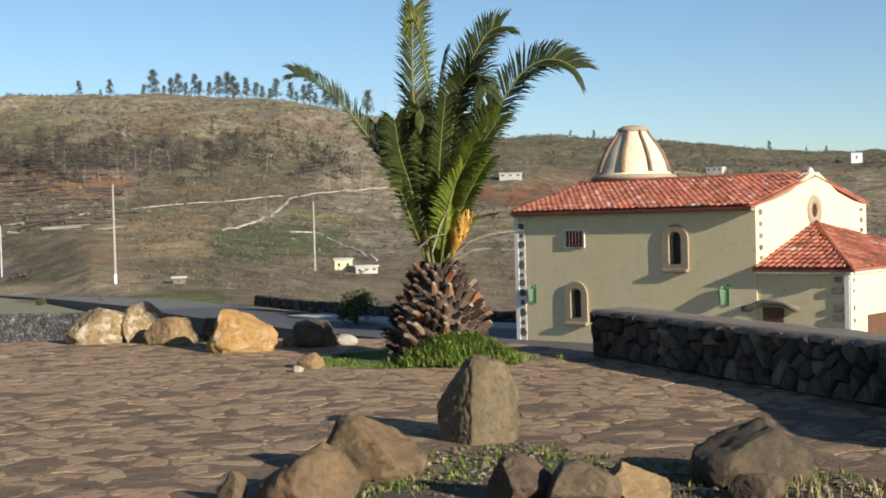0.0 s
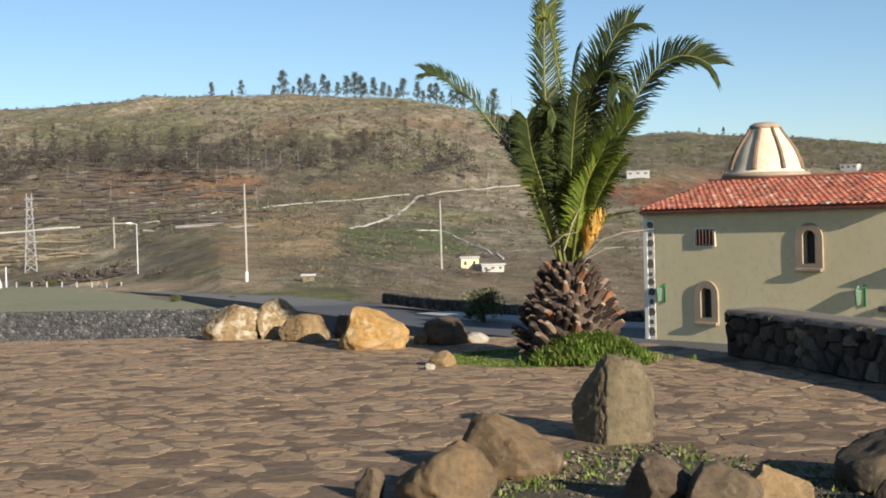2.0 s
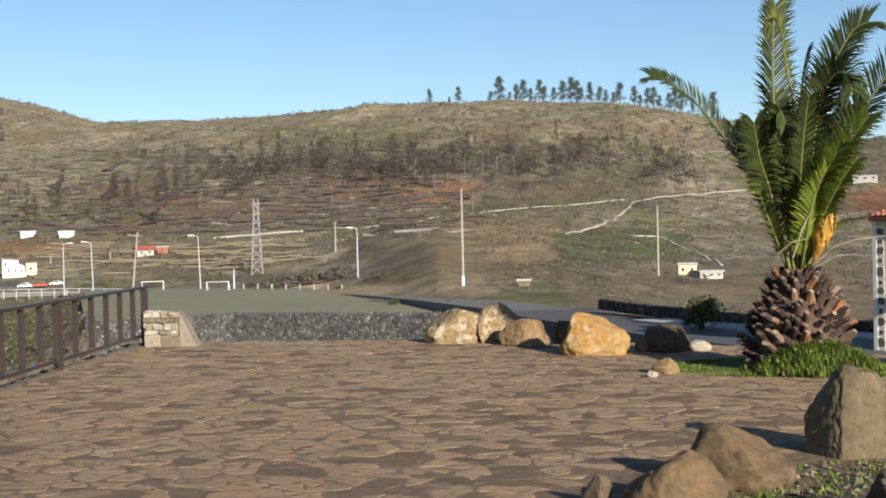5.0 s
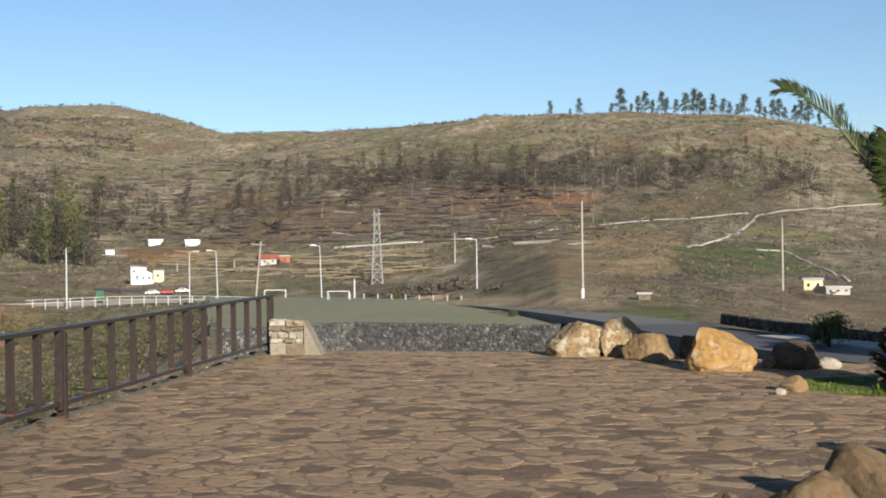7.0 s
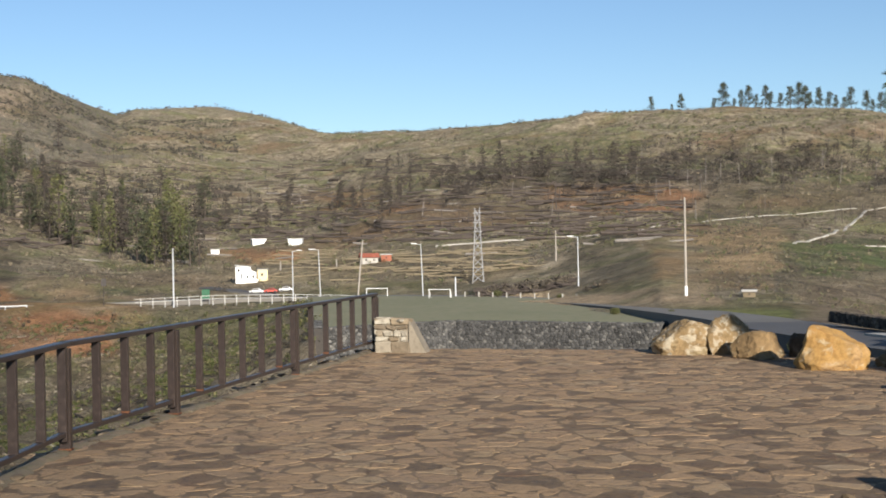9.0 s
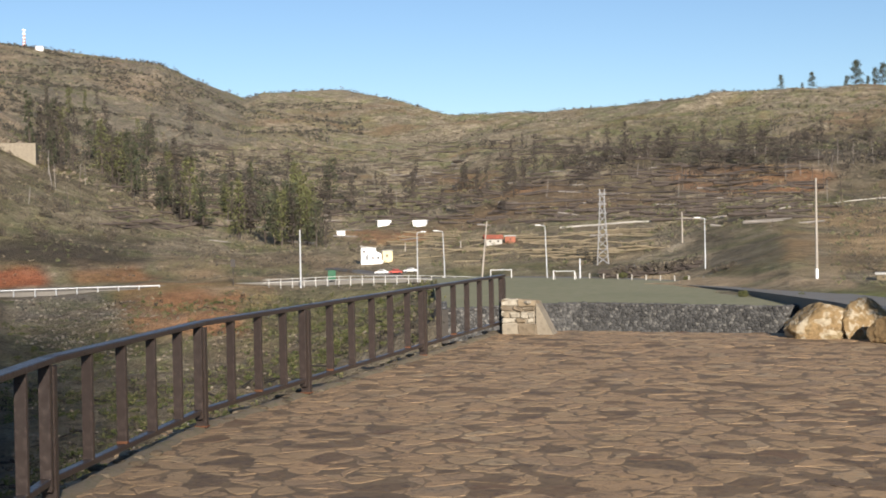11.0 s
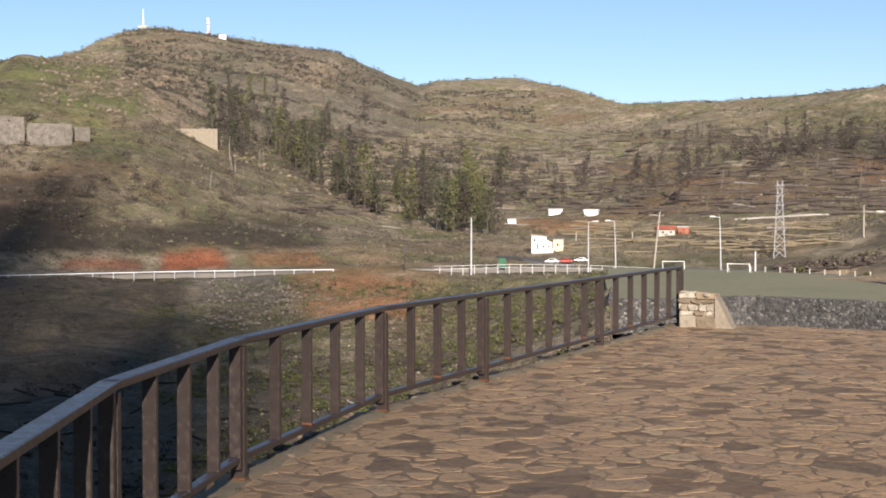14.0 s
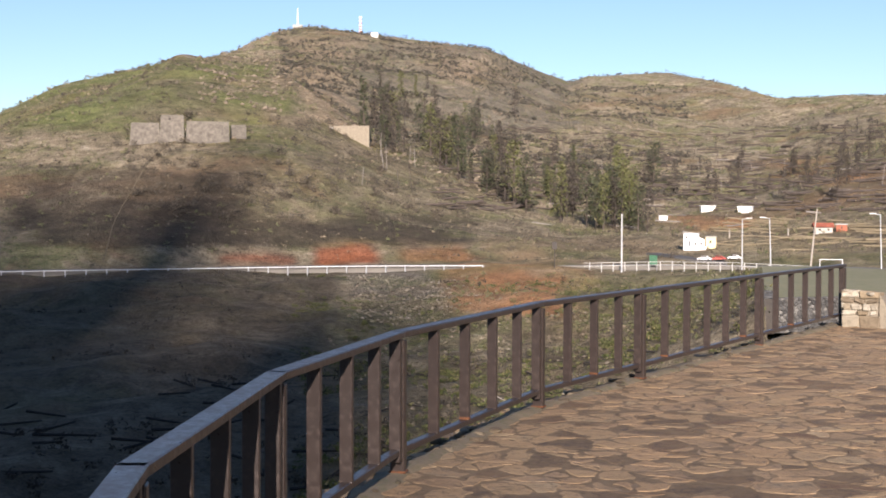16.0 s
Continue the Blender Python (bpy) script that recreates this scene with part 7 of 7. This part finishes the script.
M["bark_pale"] = surface("ashen_bark", (0.20, 0.18, 0.155), (0.28, 0.25, 0.22), (0.10, 0.09, 0.08), 0.6, 6.0, 0.95)
M["needle"] = leaf_mat("pine_needles", [(0, (0.036, 0.042, 0.026)), (0.6, (0.060, 0.068, 0.036)), (1, (0.10, 0.105, 0.05))], 0.7, 0.15)
M["needle_bright"] = leaf_mat("regrown_needles", [(0, (0.070, 0.078, 0.032)), (0.6, (0.125, 0.132, 0.048)), (1, (0.19, 0.18, 0.075))], 0.7, 0.2)
M["needle_burnt"] = leaf_mat("scorched_needles", [(0, (0.032, 0.027, 0.023)), (0.6, (0.062, 0.052, 0.042)), (1, (0.11, 0.094, 0.072))], 0.8, 0.1)
PROTO = {
    "green": [pine(10, 300 + k, (0.12, 0.21, 50, 13, 0.55), "needle") for k in range(3)],
    "bright": [pine(10, 320 + k, (0.08, 0.17, 50, 12, 0.65), "needle_bright") for k in range(3)],
    "burnt": [pine(10, 340 + k, (0.08, 0.19, 54, 9, 0.5), "needle_burnt") for k in range(3)],
    "column": [pine(10, 360 + k, (0.08, 0.07, 50, 12, 0.5), "needle") for k in range(3)],
    "crown": [pine(10, 380 + k, (0.16, 0.25, 50, 32, 0.7), "needle") for k in range(4)],
}
LABELS = {"green": "dark green pine tree on the slope", "bright": "pine tree with fresh yellow-green regrowth", "burnt": "scorched brown pine tree after a fire", "column": "narrow pine regrowing along its charred trunk", "crown": "pine tree standing on the ridge line"}
rt = random.Random(77)


def plant(kind, b, r, h, group):
    src = rt.choice(PROTO[kind])
    p = spot(b, r)
    s = h / 10
    t = copy_thing(src, Matrix.Translation(p))
    t.matrix_basis = Matrix.Translation(p) @ Matrix.Rotation(rt.uniform(0, 6.28), 4, "Z") @ Matrix.Diagonal((s * rt.uniform(0.85, 1.15), s * rt.uniform(0.85, 1.15), s, 1))
    return tagged(t, LABELS[kind], "tree", group)


RIDGE = [(15.21, 7.5), (14.35, 3.5), (13.95, 8.5), (12.55, 6), (12.2, 13.5), (11.72, 5.5), (11.45, 9.5), (11.15, 11.5), (10.85, 7), (10.45, 11.5), (10.25, 8), (9.85, 7.5), (9.45, 11), (9.1, 13), (8.85, 11.5), (8.68, 8), (8.28, 10.5), (7.85, 8.5), (7.6, 7), (7.3, 6), (7.0, 11), (6.4, 10), (6.15, 6), (5.85, 10), (5.6, 11), (5.35, 7), (4.95, 9), (4.7, 12), (4.4, 12), (4.0, 7), (3.15, 14)]
for b, h in RIDGE:
    sd = float(np.interp(b, BEARINGS, SKY[:, 0]))
    plant("crown", b, sd - 3, h, "pines on the ridge")
for b, h in ((-6.6, 5), (-7.6, 4), (-13.9, 6), (-15.4, 4), (-16.2, 4.5), (-5.6, 4)):
    plant("crown", b, float(np.interp(b, BEARINGS, SKY[:, 0])) - 3, h, "pines on the ridge")
# the grove on the left spur: bearing, angle of its foot, height, kind
GROVE = []
for k in range(96):
    b = rt.uniform(35.6, 46.5)
    foot = np.interp(b, [35.5, 38, 41, 44, 47], [-0.7, -0.55, 0.5, 1.9, 3.0])
    GROVE.append((b, foot + abs(rt.gauss(0, 1.5)) + 0.05, rt.uniform(4.5, 13), rt.choice(("burnt", "burnt", "green", "bright", "column", "burnt", "burnt", "bright"))))
GROVE += [(35.5, -0.6, 11, "bright"), (35.1, -0.7, 9, "green"), (34.7, -0.7, 8, "burnt"), (35.8, -0.5, 13, "bright"), (34.9, -0.3, 12, "burnt"), (35.3, 0.0, 11, "bright"), (46.9, 3.5, 13, "column"), (46.0, 3.2, 12, "column"), (44.0, 2.6, 13.5, "bright"), (43.0, 2.3, 12, "column"), (42.6, 1.8, 12, "column"), (40.4, 0.4, 14, "bright"), (39.9, 0.1, 12, "green"), (37.3, -0.5, 13, "green"), (36.6, -0.6, 11, "bright"), (36.1, -0.6, 10, "burnt"), (36.9, -0.6, 9, "green"), (38.4, -0.3, 12, "bright"), (41.6, 0.9, 10, "green")]
for k in range(8):
    b = rt.uniform(34.4, 39.2)
    GROVE.append((b, np.interp(b, [34, 36, 38, 39.5], [-0.75, -0.6, -0.5, 0.0]) + abs(rt.gauss(0, 1.1)), rt.uniform(5.5, 12), rt.choice(("green", "green", "bright", "burnt"))))
for b, e, h, kind in GROVE:
    plant(kind, b, uphill(b, e, 195), h, "pines of the grove")
# scorched trees on the middle slope
for k in range(70):
    b, e = rt.choice(((rt.uniform(26, 36), rt.gauss(1.1, 0.55)), (rt.uniform(13, 27), rt.gauss(2.75, 0.45)), (rt.uniform(5, 19), rt.gauss(3.1, 0.5))))
    plant("burnt", b, uphill(b, max(e, 0.6), 190), rt.uniform(3.5, 8.5), "scorched trees on the slope")
for kind in PROTO.values():
    for o in kind:
        for q in (*o.children_recursive, o):
            bpy.data.objects.remove(q)


def scatter(name, spots, mat, label, seed, leaves=(6, 11), flat=0.6, lumps=(1, 2), leaf=0.30):
    rnd = random.Random(seed)
    verts, faces = [], []
    for p, s in spots:
        for _ in range(rnd.randint(*lumps)):
            c = p + Vector((rnd.gauss(0, 0.35) * s, rnd.gauss(0, 0.35) * s, s * rnd.uniform(0.12, 0.4)))
            clump(verts, faces, c, s * 0.42, rnd.randint(*leaves), rnd, s * leaf, flat)
    me = bpy.data.meshes.new(name)
    me.from_pydata(verts, [], faces)
    me.materials.append(mat)
    return tagged(new(name, me), label, "shrubs", kind="stuff")


def spread(n, b0, b1, r0, r1, s0, s1, seed, keep=-0.15, scale=60):
    rnd = random.Random(seed)
    out = []
    while len(out) < n:
        b = rnd.uniform(b0, b1)
        r = r0 + (r1 - r0) * rnd.random() ** 1.25
        x, y = polar(b, r)
        if value_noise(np.array(x / scale), np.array(y / scale), seed) + 0.5 * value_noise(np.array(x / 17), np.array(y / 17), seed + 1) < keep:
            continue
        if (b < 13.5 and r < 112) or (184 < r < 198 and b > 25) or (13.5 <= b < 29 and r < 190) or (r0 > 100 and b > 43 and r < 184):
            continue
        out.append((b, r, rnd.uniform(s0, s1) * (min(max(r / 330, 0.35), 1.25) if r0 > 100 else 1.0)))
    bs, rs = np.array([o[0] for o in out]), np.array([o[1] for o in out])
    zs = land(bs, rs)
    return [(Vector((*polar(b, r), z)), s) for (b, r, s), z in zip(out, zs)]


M["shrub_dark"] = leaf_mat("burnt_shrub", [(0, (0.049, 0.042, 0.034)), (0.6, (0.098, 0.081, 0.06)), (1, (0.156, 0.13, 0.091))], 0.9, 0.05)
M["shrub_olive"] = leaf_mat("olive_shrub", [(0, (0.078, 0.085, 0.042)), (0.6, (0.125, 0.13, 0.06)), (1, (0.20, 0.185, 0.095))], 0.9, 0.1)
M["shrub_dry"] = leaf_mat("dry_shrub", [(0, (0.182, 0.143, 0.091)), (0.6, (0.273, 0.221, 0.143)), (1, (0.39, 0.325, 0.221))], 0.9, 0.1)
M["shrub_ravine"] = leaf_mat("ravine_shrub", [(0, (0.050, 0.055, 0.022)), (0.6, (0.085, 0.092, 0.034)), (1, (0.15, 0.135, 0.060))], 0.9, 0.1)
M["shrub_char"] = leaf_mat("charred_shrub", [(0, (0.024, 0.020, 0.016)), (0.6, (0.045, 0.037, 0.028)), (1, (0.075, 0.060, 0.042))], 0.9, 0.05)
scatter("burnt_scrub", spread(13000, -22, 64, 114, 850, 0.5, 1.7, 501, -0.05), M["shrub_dark"], "dark burnt scrub scattered over the slopes", 1)
scatter("olive_scrub", spread(12000, -22, 64, 114, 950, 0.5, 1.7, 502, -0.1), M["shrub_olive"], "olive green scrub scattered over the slopes", 2)
scatter("dry_scrub", spread(6000, -22, 64, 114, 700, 0.35, 1.2, 503, -0.12), M["shrub_dry"], "dry tan scrub scattered over the slopes", 3)
scatter("ravine_scrub", spread(1500, 29.2, 48, 16, 182, 0.2, 1.0, 504, -0.1, 14), M["shrub_ravine"], "low green and dry scrub in the ravine", 4, (5, 9))
scatter("ravine_burnt_scrub", spread(1700, 29, 64, 16, 182, 0.2, 0.9, 505, -0.1, 14), M["shrub_char"], "charred scrub in the ravine", 5)
rq = random.Random(512)
spur = []
for _ in range(300):
    b, e = rq.uniform(42.5, 57), rq.uniform(-0.3, 4.2)
    spur.append((spot(b, uphill(b, e, 198)), rq.uniform(1.1, 2.5)))
scatter("spur_bushes", spur, M["shrub_dark"], "dark rounded bushes dotted over the spur", 13, (26, 40), 0.8, (2, 3), 0.15)
M["shrub_grey"] = leaf_mat("grey_burnt_shrub", [(0, (0.036, 0.034, 0.028)), (0.6, (0.066, 0.060, 0.048)), (1, (0.11, 0.10, 0.075))], 0.9, 0.05)
M["ravine_grass"] = leaf_mat("ravine_grass", [(0, (0.042, 0.054, 0.014)), (0.5, (0.068, 0.082, 0.022)), (0.85, (0.115, 0.108, 0.042)), (1, (0.20, 0.165, 0.085))], 0.8, 0.15)
scatter("ravine_grass", spread(2000, 29.2, 50, 14, 178, 0.3, 0.95, 515, 0.0, 11), M["ravine_grass"], "tufts of fresh and dry grass on the bank below the terrace", 16, (16, 26), 0.3, (1, 3), 0.2)
scatter("mountain_scrub", spread(6500, 33, 50.5, 330, 920, 0.7, 2.0, 516, -0.05, 45), M["shrub_grey"], "grey burnt scrub on the mountain", 17, (9, 15))
rk = random.Random(517)
fringe = []
for _ in range(900):
    b = rk.uniform(-20, 62)
    sd = float(np.interp(b, BEARINGS, SKY[:, 0]))
    fringe.append((spot(b, sd * rk.uniform(0.985, 1.0)), rk.uniform(0.6, 2.2) * sd / 700))
scatter("skyline_scrub", fringe, M["shrub_dark"], "low dark scrub along the skyline", 18, (7, 13), 0.9)
# the belt of scorched wood on the middle slope, too dense to count
belt = []
rb = random.Random(506)
for _ in range(480):
    b = rb.uniform(4, 29)
    e = rb.gauss(2.95 + 0.25 * math.sin(b), 0.5)
    r = uphill(b, max(e, 1.4), 190)
    belt.append((spot(b, r) + Vector((0, 0, rb.uniform(0.3, 2.2))), rb.uniform(1.6, 3.8)))
scatter("scorched_wood", belt, M["needle_burnt"], "dense belt of scorched grey-brown wood", 6, (26, 46), 1.0, (1, 3), 0.13)


def sticks(name, n, mat, label, seed, b0, b1, e0, e1, l0, l1, thick, level=True, far=None, spin=0.35):
    """Felled trunks and stumps lying on, or standing out of, the slope."""
    rnd = random.Random(seed)
    bm = bmesh.new()
    for _ in range(n):
        b = rnd.uniform(b0, b1)
        r = uphill(b, rnd.uniform(e0, e1), 195) if far is None else rnd.uniform(*far)
        p = spot(b, r)
        l = rnd.uniform(l0, l1)
        a = radians(b) + rnd.gauss(0, spin)
        d = Vector((math.cos(a), math.sin(a), rnd.gauss(0, 0.12))) if level else Vector((rnd.gauss(0, 0.06), rnd.gauss(0, 0.06), 1))
        q0, q1 = (p - d * l / 2, p + d * l / 2) if level else (p - d * 0.3, p + d * l)
        if level:
            q0.z, q1.z = p.z + 0.15 + d.z * 2, p.z + 0.2 - d.z * 2
        add_tube(bm, [q0, q1], [thick, thick * 0.6], 4)
    ob = part(name, bm, mat)
    return tagged(ob, label, "logs", kind="stuff")


M["char"] = surface("charred_wood", (0.014, 0.012, 0.011), (0.026, 0.022, 0.019), (0.008, 0.008, 0.008), 1.0, 9.0, 0.9)
M["hill_bank"] = surface("pale_dry_bank", (0.19, 0.155, 0.10), (0.25, 0.20, 0.13), (0.12, 0.11, 0.06), 0.3, 3.0, 0.95, kind="World")
sticks("felled_trunks", 800, M["bark"], "charred felled trunks lying along the slope", 601, 14, 44, 0.2, 3.8, 3, 10, 0.30)
sticks("felled_trunks", 60, M["bark_pale"], "pale felled trunks lying along the slope", 602, 14, 42, -0.6, 3.2, 2, 7, 0.2)
sticks("bare_trunks", 70, M["bark_pale"], "thin bare standing trunks on the slope", 603, 3, 47, 0.8, 4.2, 3, 6, 0.08, False)
sticks("charred_trunks", 300, M["bark"], "thin charred standing trunks on the slope", 604, 3, 47, 0.6, 4.4, 2, 6, 0.09, False)
sticks("terrace_banks", 75, M["hill_bank"], "low pale terrace banks along the cultivated slope", 608, 20.5, 31.5, -1.5, -0.1, 4, 12, 0.13, spin=0.06)
sticks("ravine_logs", 130, M["char"], "charred logs lying in the ravine", 605, 34, 62, 0, 0, 1.0, 4.0, 0.09, True, (24, 110))
sticks("ravine_logs", 60, M["bark_pale"], "pale dead branches lying in the ravine", 606, 29.5, 48, 0, 0, 0.8, 3.2, 0.05, True, (22, 90))
sticks("brush_heap", 240, M["bark"], "long heap of cut dark brush beside the field", 607, 18.9, 22.6, 0, 0, 1.5, 3.5, 0.10, True, (168, 176))
rh = random.Random(610)
scatter("brush_heap", [(spot(b, rh.uniform(169, 175)) + Vector((0, 0, 0.1)), rh.uniform(0.9, 1.7)) for b in (rh.uniform(18.9, 22.6) for _ in range(70))], M["shrub_dark"], "heap of cut brown brush beside the field", 11, (14, 22))
scatter("brush_heap", [(spot(b, rh.uniform(150, 152)) + Vector((0, 0, 0.1)), rh.uniform(0.6, 1.0)) for b in (rh.uniform(17.2, 18.4) for _ in range(16))], M["shrub_dark"], "small heap of cut brown brush", 12, (14, 22))


def hill_rocks(name, spots, mat, label, seed):
    rnd = random.Random(seed)
    verts, faces = [], []
    for p, s in spots:
        k = len(verts)
        for d in ((1, 0, 0.1), (0.2, 0.9, 0.2), (-0.9, 0.3, 0.1), (-0.2, -1, 0.1), (0.1, 0.1, 0.75), (0.4, -0.3, 0.6), (0, 0, -0.6)):
            verts.append(tuple(p + Vector(d) * s * rnd.uniform(0.7, 1.3)))
        for f in ((0, 1, 4), (1, 2, 4), (2, 3, 4), (3, 0, 5), (3, 5, 4), (0, 4, 5), (0, 6, 1), (1, 6, 2), (2, 6, 3), (3, 6, 0)):
            faces.append(tuple(k + q for q in f))
    me = bpy.data.meshes.new(name)
    me.from_pydata(verts, [], faces)
    me.materials.append(mat)
    tagged(new(name, me), label, "rocks", kind="stuff")


M["hill_rock"] = stone_material("slope_rock", [(0, (0.11, 0.092, 0.07)), (0.7, (0.20, 0.17, 0.13)), (1, (0.32, 0.28, 0.22))], False, fine=4.0, bump_d=0.05)
M["crag"] = stone_material("tan_crag", [(0, (0.11, 0.09, 0.066)), (1, (0.235, 0.19, 0.14))], False, fine=4.0, bump_d=0.05)
hill_rocks("slope_rocks", [(p, s * 0.5) for p, s in spread(1300, -6, 62, 112, 420, 0.2, 0.7, 507, 0.0, 25)], M["hill_rock"], "pale rocks lying on the slopes", 8)
hill_rocks("mountain_rocks", [(p, s * 0.55) for p, s in spread(2600, 34, 54, 300, 900, 0.5, 1.6, 509, 0.02, 40)], M["crag"], "tan outcrops and rocks on the mountain", 10)
hill_rocks("ravine_rocks", [(p, s) for p, s in spread(1500, 29.2, 48.5, 16, 178, 0.05, 0.24, 508, 0.0, 12)], M["crag"], "brown rocks lying in the ravine", 9)
hill_rocks("rubble_slope", [(spot(rq.uniform(43.0, 47.8), rq.uniform(146, 183)), rq.uniform(0.07, 0.28)) for _ in range(480)] + [(p, s) for p, s in spread(380, 29.5, 42, 20, 150, 0.05, 0.24, 519, 0.0, 8)], M["hill_rock"], "pale grey rubble spilled down the ravine side", 19)


def bush(b, r, w, h, label, z=None, seed=0, mat="needle"):
    rnd = random.Random(900 + seed)
    p = spot(b, r)
    if z is not None:
        p.z = z
    t = thing("bush", Matrix.Translation(p), label, "bush", "bushes along the road")
    bm = bmesh.new()
    for k in range(5):
        a = rnd.uniform(0, 6.28)
        add_tube(bm, [(0, 0, -0.2), (math.cos(a) * w * 0.15, math.sin(a) * w * 0.15, h * 0.35), (math.cos(a) * w * 0.3, math.sin(a) * w * 0.3, h * 0.7)], [0.05 * h, 0.035 * h, 0.015 * h], 5)
    part("stem", bm, M["bark"], t)
    verts, faces = [], []
    for _ in range(46):
        a, u = rnd.uniform(0, 6.28), rnd.random() ** 0.5
        c = Vector((math.cos(a) * w * 0.36 * u, math.sin(a) * w * 0.36 * u, h * (0.15 + 0.7 * rnd.random() * (1 - 0.5 * u))))
        clump(verts, faces, c, 0.17 * w, 34, rnd, 0.07 * w, 1.0)
    me = bpy.data.meshes.new("foliage")
    me.from_pydata(verts, [], faces)
    me.materials.append(M[mat])
    part("foliage", me, None, t)


bush(3.85, 61, 2.1, 2.0, "rounded olive green bush beside the road", -3.0, 1, "needle_bright")
for k, (b, r, w, z) in enumerate(((17.0, 116, 1.0, -4.6), (14.6, 108, 1.0, -4.5), (9.6, 68, 0.9, -3.9), (22.0, 158, 1.3, -4.6), (13.2, 93, 0.8, -4.5), (19.3, 150, 0.9, -4.6))):
    bush(b, r, w, w * 0.75, "small green bush at the road's edge", z, 10 + k, "needle_bright")


paving()
